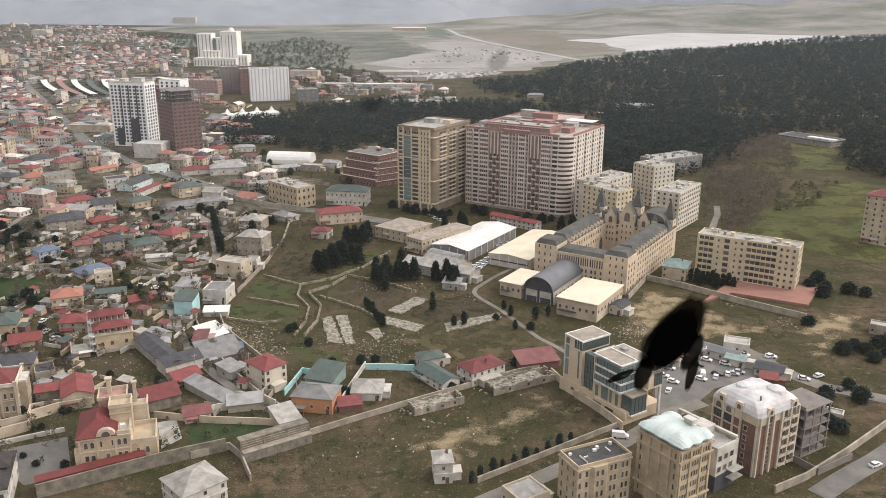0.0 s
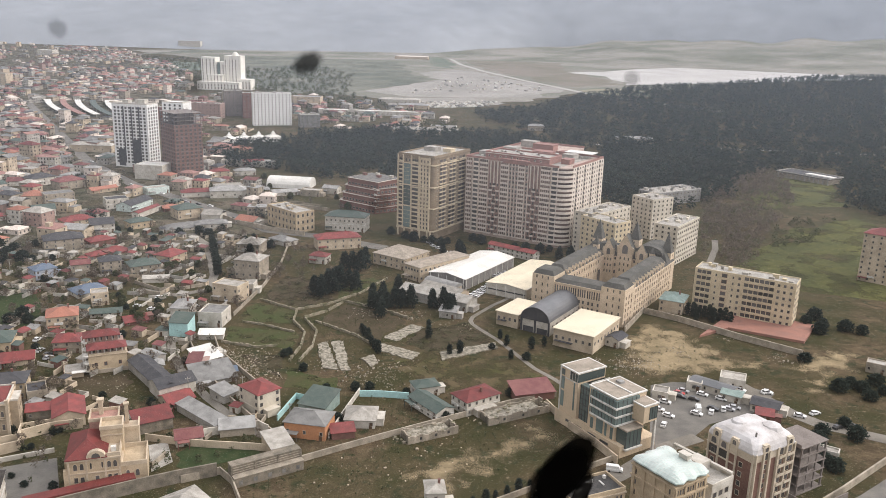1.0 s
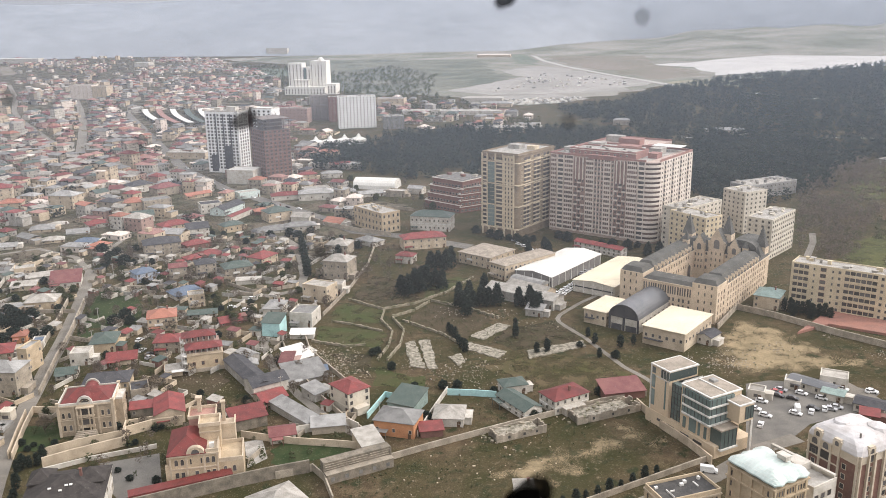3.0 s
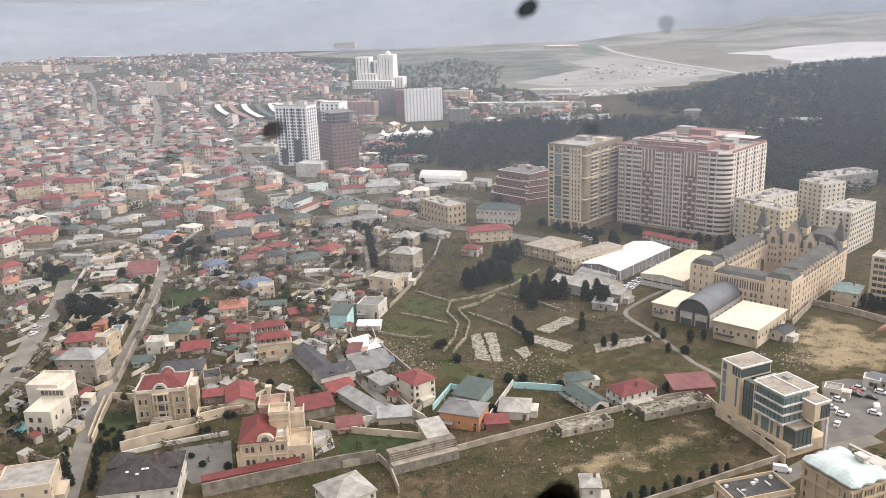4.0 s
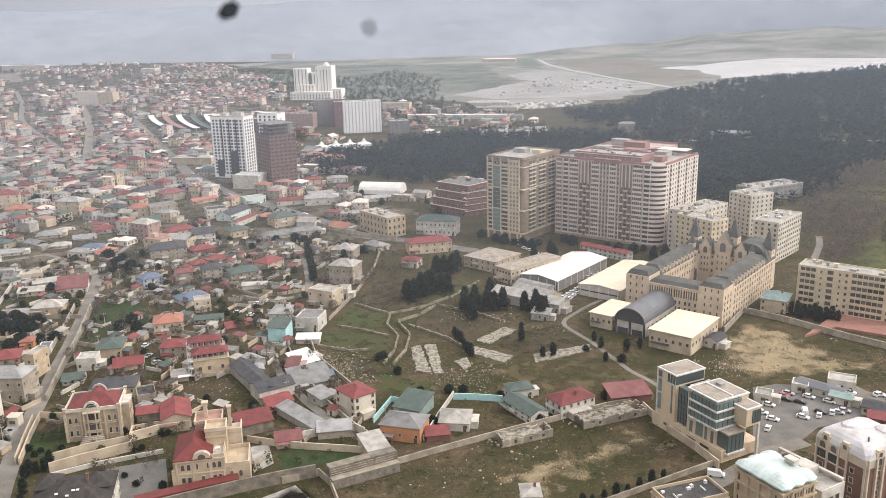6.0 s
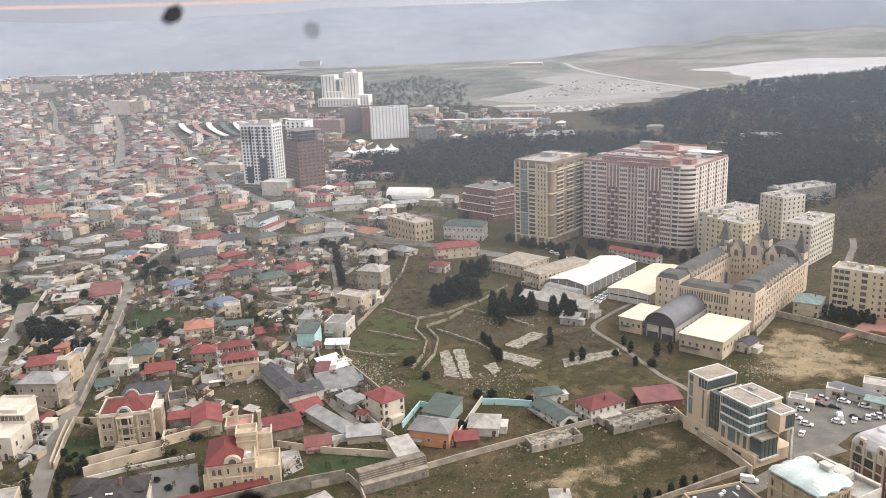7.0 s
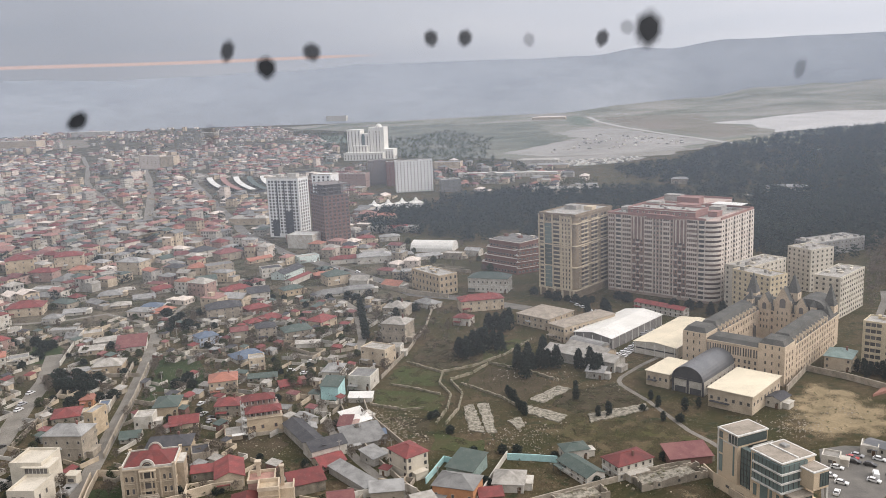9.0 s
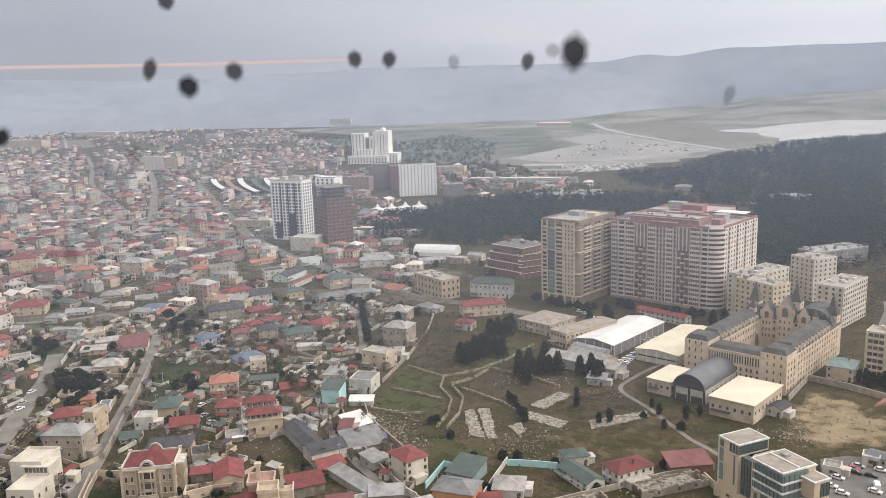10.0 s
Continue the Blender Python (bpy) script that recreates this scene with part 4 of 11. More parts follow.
def pink_block():
    x, y, ang, w, d, h = 146.3, 548.0, -40.5, 75.0, 58.0, 52.0
    root = thing("apartment_block", x, y, ang, "huge pinkish-white apartment block with stacked balconies", "apartment block")
    fh, n = 2.95, 17
    z0 = h - fh * n
    s = Shape()
    r = 7.0
    a, b = w / 2, d / 2
    arc = [(a - r + r * math.cos(q), -b + r + r * math.sin(q)) for q in [radians(-90 + 90 * i / 8) for i in range(9)]]
    s.prism([(-a, -b)] + arc + [(a, b), (-a, b)], 0, h)
    part("wall", s, PINK_WALL, root)
    # front, bay by bay: glazed bays, deep loggias, brown recesses with checkered balconies, ribbed windows
    def glazed_bay(bw):
        k = Shape()
        k.box(-bw / 2, -0.55, 0, bw / 2, 0, 0.95).box(-bw / 2, -0.55, fh - 0.3, bw / 2, 0, fh)
        k.box(-bw / 2, -0.5, 0.95, -bw / 2 + 0.25, 0, fh - 0.3).box(bw / 2 - 0.25, -0.5, 0.95, bw / 2, 0, fh - 0.3)
        m = max(2, round(bw / 1.5))
        for i in range(1, m):
            x0 = -bw / 2 + bw * i / m
            k.box(x0 - 0.09, -0.48, 0.95, x0 + 0.09, 0, fh - 0.3)
        k.face([(-bw / 2 + 0.25, -0.35, 0.95), (bw / 2 - 0.25, -0.35, 0.95), (bw / 2 - 0.25, -0.35, fh - 0.3), (-bw / 2 + 0.25, -0.35, fh - 0.3)], 1)
        return k.mesh("glazed_bay", PINK_PALE, GLASS_ROSE)

    def loggia(bw):
        k = Shape()
        k.box(-bw / 2, -0.9, -0.15, bw / 2, 0, 0.12).box(-bw / 2, -0.9, 0.12, bw / 2, -0.75, 1.0)
        k.box(-bw / 2, -0.75, 0.12, -bw / 2 + 0.3, 0, fh - 0.15).box(bw / 2 - 0.3, -0.75, 0.12, bw / 2, 0, fh - 0.15)
        # dark glass face stands in for the shade of the recess
        k.face([(-bw / 2 + 0.3, -0.04, 0.12), (bw / 2 - 0.3, -0.04, 0.12), (bw / 2 - 0.3, -0.04, fh - 0.15), (-bw / 2 + 0.3, -0.04, fh - 0.15)], 1)
        return k.mesh("loggia", RIB_WHITE, GLASS)

    win, slim = window_mesh(1.35, 1.9, None, PINK_PALE), window_mesh(1.2, 2.1, None, BAY_SHADE_BROWN)
    small_bal = balcony_mesh(2.6, fh, 0.8, PINK_PALE, GLASS, 1.0)
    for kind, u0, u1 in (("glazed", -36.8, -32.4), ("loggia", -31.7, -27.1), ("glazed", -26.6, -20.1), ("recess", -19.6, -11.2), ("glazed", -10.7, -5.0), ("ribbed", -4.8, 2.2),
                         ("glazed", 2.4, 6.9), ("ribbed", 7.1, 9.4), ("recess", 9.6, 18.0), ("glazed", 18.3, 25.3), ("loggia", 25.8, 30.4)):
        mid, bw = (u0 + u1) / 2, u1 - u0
        if kind in ("glazed", "loggia"):
            me = glazed_bay(bw) if kind == "glazed" else loggia(bw)
            for f in range(n):
                part(me.name.split(".")[0], me, (), root, at=on_side(w, d, "front", mid, z0 + f * fh))
            continue
        # flat strip, the recess's shade mixed into its rose-brown
        part("bay_strip", Shape().box(-bw / 2, -0.03, 3, bw / 2, 0, h - 1), BAY_SHADE_BROWN, root, "rose-brown strip between the bays, recess shade in its colour", at=on_side(w, d, "front", mid, 0))
        if kind == "ribbed":
            m = max(1, round(bw / 2.3))
            for i in range(m):
                for f in range(n):
                    pooled(root, "window_panes", win, on_side(w, d, "front", u0 + bw * (i + 0.5) / m, z0 + f * fh + 0.6, 0.04))
                    pooled(root, "window_ledges", LEDGE, on_side(w, d, "front", u0 + bw * (i + 0.5) / m, z0 + f * fh + 0.25, 0.04))
            for i in range(m + 1):
                rib(root, w, d, "front", u0 + bw * i / m, 2, h - 0.8, 0.32, 0.6, RIB_WHITE)
        else:
            for i in range(3):
                rib(root, w, d, "front", u0 + 1.6 + i * 2.6, h - 5.2 * fh, h - 0.6, 0.5, 0.9, RIB_WHITE)
            for f in range(n):
                for i in range(3):
                    u = u0 + 1.5 + i * 2.7
                    if f < n - 5 and (f + i) % 2 == 0:
                        part("balcony", small_bal, (), root, at=on_side(w, d, "front", u, z0 + f * fh))
                    else:
                        pooled(root, "window_panes", slim, on_side(w, d, "front", u, z0 + f * fh + 0.5, 0.04))
    # rounded corner: a stack of curved balconies
    ring = Shape()
    rr = r + 1.0
    outer = [(rr * math.cos(q), rr * math.sin(q)) for q in [radians(-95 + 100 * i / 10) for i in range(11)]]
    inner = [((rr - 0.15) * math.cos(q), (rr - 0.15) * math.sin(q)) for q in [radians(-95 + 100 * i / 10) for i in range(11)]]
    core = [((r - 0.3) * math.cos(q), (r - 0.3) * math.sin(q)) for q in [radians(-95 + 100 * i / 10) for i in range(11)]]
    for z0r, z1r, edge in ((0.0, 1.35, inner), (-0.15, 0.0, core)):
        k = len(outer)
        base = len(ring.v)
        for z in (z0r, z1r):
            ring.v += [(p[0], p[1], z) for p in outer] + [(p[0], p[1], z) for p in edge]
        for i in range(k - 1):
            o0, i0, o1, i1 = base + i, base + k + i, base + 2 * k + i, base + 3 * k + i
            ring.f += [(o0, o0 + 1, o1 + 1, o1), (i0 + 1, i0, i1, i1 + 1), (o1, o1 + 1, i1 + 1, i1), (o0 + 1, o0, i0, i0 + 1)]
            ring.m += [0] * 4
    me = ring.mesh("curved_balcony", RIB_WHITE)
    me.validate()
    glass = Shape()
    for i in range(10):
        q0, q1 = outer[i], outer[i + 1]
        k = (r + 0.05) / rr
        glass.face([(q0[0] * k, q0[1] * k, 0.9), (q1[0] * k, q1[1] * k, 0.9), (q1[0] * k, q1[1] * k, 2.35), (q0[0] * k, q0[1] * k, 2.35)])
    gm = glass.mesh("curved_glazing", GLASS_ROSE)
    for f in range(n):
        m = pose(a - r, -b + r, z0 + f * fh)
        part("curved_balcony", me, (), root, at=m)
        part("curved_glazing", gm, (), root, at=m)
    # right side: pale balconies and windows
    cols = 12
    cw = (d - r - 1) / cols
    side_bal, side_win = balcony_mesh(2.9, fh, 1.0, RIB_WHITE), window_mesh(1.7, 1.7, None, RIB_WHITE)
    part("side_facing", Shape().box(-(d - r) / 2, -0.25, 2, (d - r) / 2, 0, h - 0.3), SIDE_PALE, root, "whitish side facing", at=on_side(w, d, "right", r / 2, 0))
    for c in range(cols):
        u = -d / 2 + r + cw * (c + 0.5)
        for f in range(n):
            me2 = side_bal if c % 3 == 1 else side_win
            pooled(root, "side_balconies" if c % 3 == 1 else "side_panes", me2, on_side(w, d, "right", u, z0 + f * fh + (0 if c % 3 == 1 else 0.7), 0.27))
    # roof: brick-red parapet bands, set-back storey and plant rooms
    part("roof", Shape().box(-a + 0.5, -b + 0.5, h, a - r, b - 0.5, h + 0.15), CONCRETE, root)
    for x0, y0, x1, y1 in ((-a, -b, a - r, -b + 0.6), (-a, -b + 0.6, -a + 0.6, b), (a - 0.6, -b + r, a, b), (-a + 0.6, b - 0.6, a - 0.6, b)):
        part("parapet", Shape().box(x0, y0, h, x1, y1, h + 1.3), ROOF_PINK, root)
    part("penthouse", Shape().box(-a + 12, -b + 5, h + 0.15, a - 16, -b + 24, h + 3.6), ROOF_PINK, root, "pinkish set-back top storey")
    part("penthouse_roof", Shape().box(-a + 13, -b + 6, h + 3.6, a - 17, -b + 23, h + 3.75), CONCRETE, root)
    part("penthouse_parapet", Shape().box(-a + 12, -b + 5, h + 3.75, a - 16, -b + 5.8, h + 4.7).box(-a + 12, -b + 23.2, h + 3.75, a - 16, -b + 24, h + 4.7).box(-a + 12, -b + 5.8, h + 3.75, -a + 12.8, -b + 23.2, h + 4.7).box(a - 16.8, -b + 5.8, h + 3.75, a - 16, -b + 23.2, h + 4.7), ROOF_PINK, root)
    for i in range(14):
        px, py = -a + 15 + (i * 7.7) % 40, -b + 8 + (i * 5.3) % 13
        part("roof_unit", Shape().box(px - 0.7, py - 0.5, h + 3.75, px + 0.7, py + 0.5, h + 4.8), (FRAME, CONC_DARK, CONCRETE)[i % 3], root)
    win_p = window_mesh(1.3, 1.3, None, RIB_WHITE)
    for i in range(10):
        part("window", win_p, (), root, at=pose(-a + 15 + i * 4.2, -b + 5, h + 1.2))
    part("penthouse_cornice", Shape().box(-a + 11.6, -b + 4.6, h + 3.5, a - 15.6, -b + 5.0, h + 3.9), PINK_PALE, root)
    part("pediment", Shape().box(-9, -b - 0.7, h - 1.0, 9, -b + 2, h + 1.5).box(-9.4, -b - 1.0, h + 1.5, 9.4, -b + 2, h + 1.8), ROOF_PINK, root, "dull red raised front")
    for i in range(9):
        px, py = (-30, -22, -12, 4, 18, 26, -4, 12, -18)[i], (-20, -2, 14, -8, 2, 18, 24, 12, 4)[i]
        part("roof_unit", Shape().box(px - 0.8, py - 0.6, h + 0.15, px + 0.8, py + 0.6, h + 1.3), FRAME, root)
    part("back_wing", Shape().box(-a, b, 0, 8, b + 36, h), PINK_WALL, root)
    part("back_parapet", Shape().box(-a, b, h, -a + 0.6, b + 36, h + 1.3).box(-a, b + 35.4, h, 8, b + 36, h + 1.3), ROOF_PINK, root)
    for i, (px, py, pw, pd, ph) in enumerate(((-24, 12, 10, 8, 3.2), (2, 8, 14, 8, 3.4), (22, 8, 8, 9, 3.4), (-10, 36, 16, 8, 4), (-26, 44, 12, 7, 4), (28, -10, 6, 8, 3), (-31, -14, 5, 9, 3), (14, 20, 9, 6, 3))):
        rooftop_box(root, px, py, h + 0.15, pw, pd, ph, ROOF_PINK if i % 2 else CONCRETE)
    part("roof_canopy", Shape().box(14, 16, h + 3.4, 34, 27, h + 3.7), WHITE_SHEET, root, "white sheet canopy")


LEDGE = Shape().box(-1.0, -0.45, -0.1, 1.0, 0, 0.1).mesh("window_ledge")
GLASS_ROSE = glass_material("curtained_glass", (0.12, 0.085, 0.075), 0.2)
CONC_DARK = material("bare_dark_concrete", (0.22, 0.19, 0.17), 0.92, alt=(0.17, 0.145, 0.13), scale=0.3, fine=2, vary=0.15)
BAY_SHADE_BROWN = material("rose_brown_cladding", (0.3, 0.2, 0.165), 0.88, alt=(0.22, 0.145, 0.12), scale=0.2, fine=2, vary=0.15)
PINK_WALL = material("pinkish_brown_wall", (0.46, 0.36, 0.305), 0.88, alt=(0.37, 0.285, 0.24), scale=0.2, fine=2, vary=0.12)
PINK_PALE = material("pale_pink_parapet", (0.68, 0.59, 0.515), 0.85, alt=(0.55, 0.475, 0.41), scale=0.3, fine=2, vary=0.1)
RIB_WHITE = material("off_white_stone", (0.72, 0.63, 0.55), 0.85, alt=(0.62, 0.54, 0.47), scale=0.3, fine=2, vary=0.08)
SIDE_PALE = material("whitish_facing", (0.72, 0.65, 0.57), 0.85, alt=(0.6, 0.53, 0.46), scale=0.2, fine=2, vary=0.1)
ROOF_PINK = material("dull_red_roofing", (0.33, 0.18, 0.15), 0.9, alt=(0.26, 0.15, 0.13), scale=0.3, fine=2, vary=0.15)
BEIGE = material("sandstone_cladding", (0.62, 0.52, 0.37), 0.85, alt=(0.52, 0.43, 0.31), scale=0.2, fine=2, vary=0.1)
LEDGE.materials.append(PINK_PALE)
pink_block()


def beige_block():
    x, y, ang, w, d, h = 78.3, 554.3, -40, 28.0, 46.0, 54.5
    root = thing("apartment_tower", x, y, ang, "beige sandstone apartment tower with a dark glass strip", "apartment block")
    fh, n = 2.75, 17
    z0 = 6.0
    a, b = w / 2, d / 2
    r = 3.0
    arc = [(a - r + r * math.cos(q), -b + r + r * math.sin(q)) for q in [radians(-90 + 90 * i / 5) for i in range(6)]]
    part("wall", Shape().prism([(-a, -b)] + arc + [(a, b), (-a, b)], 0, h), BEIGE_SHADED, root)
    bal, mid = balcony_mesh(5.6, fh, 0.9, BEIGE, rail=0.8), balcony_mesh(3.7, fh, 0.8, BEIGE, rail=0.8)
    slim = window_mesh(1.1, 1.9, None, BEIGE)
    for f in range(n):
        z = z0 + f * fh
        for u, me in ((-11.6, mid), (-0.4, bal)):
            part("balcony", me, (), root, at=on_side(w, d, "front", u, z))
        for u in (4.6, 7.0, 9.4):
            part("window", slim, (), root, at=on_side(w, d, "front", u, z + 0.5, 0.3))
        for c in range(9):
            u = -d / 2 + 4.5 + c * 4.1
            part("balcony" if c % 3 else "window", mid if c % 3 else slim, (), root, at=on_side(w, d, "right", u, z + (0 if c % 3 else 0.5)))
        for c in range(5):
            pooled(root, "window_panes", slim, on_side(w, d, "left", -d / 2 + 4 + c * 5, z + 0.5))
    for z1, z2 in ((6.2, 20.3), (21.2, 34.4), (35.4, 48.8)):
        part("glass_strip", Shape().box(-9.4, -b - 0.35, z1, -3.4, -b, z2), GLASS_TEAL, root, "dark blue-grey curtain glass")
        for k in range(1, 5):
            part("mullion", Shape().box(-9.4, -b - 0.42, z1 + (z2 - z1) * k / 5, -3.4, -b - 0.35, z1 + (z2 - z1) * k / 5 + 0.12), BEIGE, root)
    part("corner_pier", Shape().box(3.0, -b - 0.3, 5, 11.0, -b, h), BEIGE, root, "cream stone corner pier")
    for u in (-13.7, -9.6, -3.2, 2.7, 10.9):
        rib(root, w, d, "front", u, 5, h, 0.6, 1.0, BEIGE)
    for z in (5.2, 20.4, 34.5, 49.0):
        band(root, w, d, z, 0.6, 0.6, BEIGE, "string_course")
    arch = window_mesh(1.6, 2.2, None, BEIGE, True)
    for u in (-7.8, -5.0):
        part("arched_window", arch, (), root, at=on_side(w, d, "front", u, 50.2))
    for u in (-11.6, -0.4):
        part("window", window_mesh(2.4, 1.8, None, BEIGE), (), root, at=on_side(w, d, "front", u, 50.6))
    band(root, w, d, h - 0.5, 0.5, 0.6, BEIGE_SHADED)
    part("parapet", parapet(w, d, h, up=1.1), BEIGE_SHADED, root)
    part("roof", Shape().box(-a + 0.5, -b + 0.5, h, a - 0.5, b - 0.5, h + 0.15), CONCRETE, root)
    rooftop_box(root, -4, 3, h + 0.15, 9, 7, 2.6, CONCRETE)
    rooftop_box(root, 8, 5, h + 0.15, 6, 6, 2.2, BEIGE)
    for u in (-13, -8, -2, 4, 10, 12.5):
        part("column", Shape().box(u - 0.5, -b - 1.2, 0, u + 0.5, -b - 0.3, 5.2), BEIGE, root)


# browner sandstone, the shade of the balcony voids mixed into its colour
BEIGE_SHADED = material("brown_stone_cladding", (0.27, 0.21, 0.145), 0.85, alt=(0.2, 0.155, 0.105), scale=0.2, fine=2, vary=0.1)
beige_block()


BRIGHT_WHITE = material("white_painted_panels", (0.83, 0.82, 0.8), 0.8, alt=(0.74, 0.73, 0.7), scale=0.15, fine=2, vary=0.06)


def white_tower():
    w, d, h = 36.0, 18.0, 58.0
    root = thing("apartment_tower", -166.0, 812.0, -22, "white panelled tower block with dark grey corner panels", "apartment block")
    part("wall", Shape().box(-w / 2, -d / 2, 0, w / 2, d / 2, h), BRIGHT_WHITE, root)
    fh, n = 3.1, 17
    win = window_mesh(2.1, 2.0, None, SLATE)
    for c in range(9):
        u = -w / 2 + 3 + c * 3.75
        for f in range(n):
            pooled(root, "window_panes", win, on_side(w, d, "front", u, 4 + f * fh))
    for c in range(4):
        for f in range(n):
            pooled(root, "window_panes", win, on_side(w, d, "left", -d / 2 + 3 + c * 4, 4 + f * fh))
            pooled(root, "window_panes", win, on_side(w, d, "right", -d / 2 + 3 + c * 4, 4 + f * fh))
    for u, z1, wd in ((-10.5, 17, 7.0), (5.4, 26, 7.0)):
        part("panel", Shape().box(u - wd / 2, -d / 2 - 0.05, 1, u + wd / 2, -d / 2, z1), SLATE, root, "dark grey cladding")
    for u in (-6.6, 1.6, 9.3):
        part("recess", Shape().box(u - 0.7, -d / 2 - 0.06, 4, u + 0.7, -d / 2, h - 2), SLATE, root, "dark grey vertical strip")
    part("parapet", parapet(w, d, h, up=1.0), PLASTER, root)
    part("roof", Shape().box(-w / 2 + 0.4, -d / 2 + 0.4, h, w / 2 - 0.4, d / 2 - 0.4, h + 0.15), CONCRETE, root)
    rooftop_box(root, 6, 2, h + 0.15, 10, 6, 3.5, PLASTER)
    rooftop_box(root, -9, 2, h + 0.15, 6, 6, 2.4, PLASTER)
    # lower linked wing behind
    w2 = thing("apartment_tower", -133.0, 840.0, -22, "white tower block behind the panelled one", "apartment block")
    part("wall", Shape().box(-11, -8, 0, 11, 8, 57), BRIGHT_WHITE, w2)
    for c in range(4):
        for f in range(n):
            pooled(w2, "window_panes", win, on_side(22, 16, "front", -8 + c * 5.3, 4 + f * fh))
    part("parapet", parapet(22, 16, 57, up=1.0), PLASTER, w2)


white_tower()


def brown_tower():
    w, d, h = 30.0, 25.0, 56.0
    root = thing("apartment_tower", -118.5, 765.0, -58, "unfinished brown brick tower with bare concrete top floors", "apartment block")
    fh, n = 3.3, 17
    part("wall", Shape().box(-w / 2, -d / 2, 0, w / 2, d / 2, fh * 14), TOWER_BROWN, root)
    part("core", Shape().box(-w / 2 + 5, -d / 2 + 5, fh * 14, w / 2 - 5, d / 2 - 5, fh * 17), CONC_DARK, root)
    for f in range(n + 1):
        e = 0.25
        part("floor_slab", Shape().box(-w / 2 - e, -d / 2 - e, f * fh + 0.02, w / 2 + e, d / 2 + e, f * fh + 0.32), CONC_DARK, root)
    win = window_mesh(2.4, 1.9, None, CONC_DARK)
    for side, n_c, length in (("front", 6, w), ("right", 6, d), ("left", 5, d)):
        for c in range(n_c):
            u = -length / 2 + length * (c + 0.5) / n_c
            for f in range(1, 14):
                pooled(root, "window_panes", win, on_side(w, d, side, u, f * fh + 0.9))
    for f in range(14, 17):
        for i in range(6):
            for u, v in ((-w / 2 + 0.4 + i * (w - 0.8) / 5, -d / 2 + 0.4), (w / 2 - 0.4, -d / 2 + 0.4 + i * (d - 0.8) / 5), (-w / 2 + 0.4, -d / 2 + 0.4 + i * (d - 0.8) / 5)):
                part("column", Shape().box(u - 0.3, v - 0.3, f * fh + 0.32, u + 0.3, v + 0.3, f * fh + fh), CONC_DARK, root)
    for i in range(9):
        u, v = random.uniform(-w / 2 + 1, w / 2 - 1), random.uniform(-d / 2 + 1, d / 2 - 1)
        part("column", Shape().box(u - 0.2, v - 0.2, n * fh + 0.3, u + 0.2, v + 0.2, n * fh + random.uniform(1.2, 2.6)), CONC_DARK, root)


TOWER_BROWN = material("grey_brown_block", (0.2, 0.105, 0.085), 0.92, alt=(0.15, 0.08, 0.066), scale=0.3, fine=2, vary=0.15)
brown_tower()


def hotel():
    root = thing("hotel", -176.0, 1690.0, -14, "stepped cream hotel with twin towers and terraces", "hotel")
    win = window_mesh(1.9, 3.7)
    for px, py, w, d, h in ((-26, 0, 28, 24, 58), (22, 0, 32, 26, 62), (-2, 4, 24, 22, 50), (-11, -16, 32, 14, 27), (0, -26, 82, 16, 14), (46, -6, 24, 24, 19)):
        part("wall", Shape().box(px - w / 2, py - d / 2, 0, px + w / 2, py + d / 2, h).box(px - w / 2 - 0.4, py - d / 2 - 0.4, h, px + w / 2 + 0.4, py + d / 2 + 0.4, h + 1.2), HOTEL, root)
        for c in range(max(3, int(w / 6))):
            for f in range(int(h / 5.2)):
                pooled(root, "window_panes", win, pose(px - w / 2 + 3 + c * (w - 6) / (max(3, int(w / 6)) - 1), py - d / 2, 2.2 + f * 5))
    for u in (10, 15, 30, 35):
        part("pilaster", Shape().box(u - 0.6, -13.8, 0, u + 0.6, -13, 61), HOTEL, root)
    part("glass_core", Shape().box(-10, -7.6, 27, -5, -7, 50), GLASS_TEAL, root, "dark glazed lift core")
    s = Shape()
    ring = [(24 + 6 * math.cos(q), 6 * math.sin(q)) for q in [2 * math.pi * i / 14 for i in range(14)]]
    s.prism(ring, 63, 66)
    for i in range(4):
        r0, r1 = 5 * math.cos(i * 0.38), 5 * math.cos((i + 1) * 0.38)
        z0, z1 = 66 + 4 * math.sin(i * 0.38), 66 + 4 * math.sin((i + 1) * 0.38)
        for k in range(14):
            q0, q1 = 2 * math.pi * k / 14, 2 * math.pi * (k + 1) / 14
            s.face([(24 + r0 * math.cos(q0), r0 * math.sin(q0), z0), (24 + r0 * math.cos(q1), r0 * math.sin(q1), z0), (24 + r1 * math.cos(q1), r1 * math.sin(q1), z1), (24 + r1 * math.cos(q0), r1 * math.sin(q0), z1)])
    part("dome", s, HOTEL, root)


HOTEL = material("cream_hotel_plaster", (0.83, 0.8, 0.73), 0.85, alt=(0.76, 0.72, 0.65), scale=0.1, fine=1, vary=0.06)
hotel()


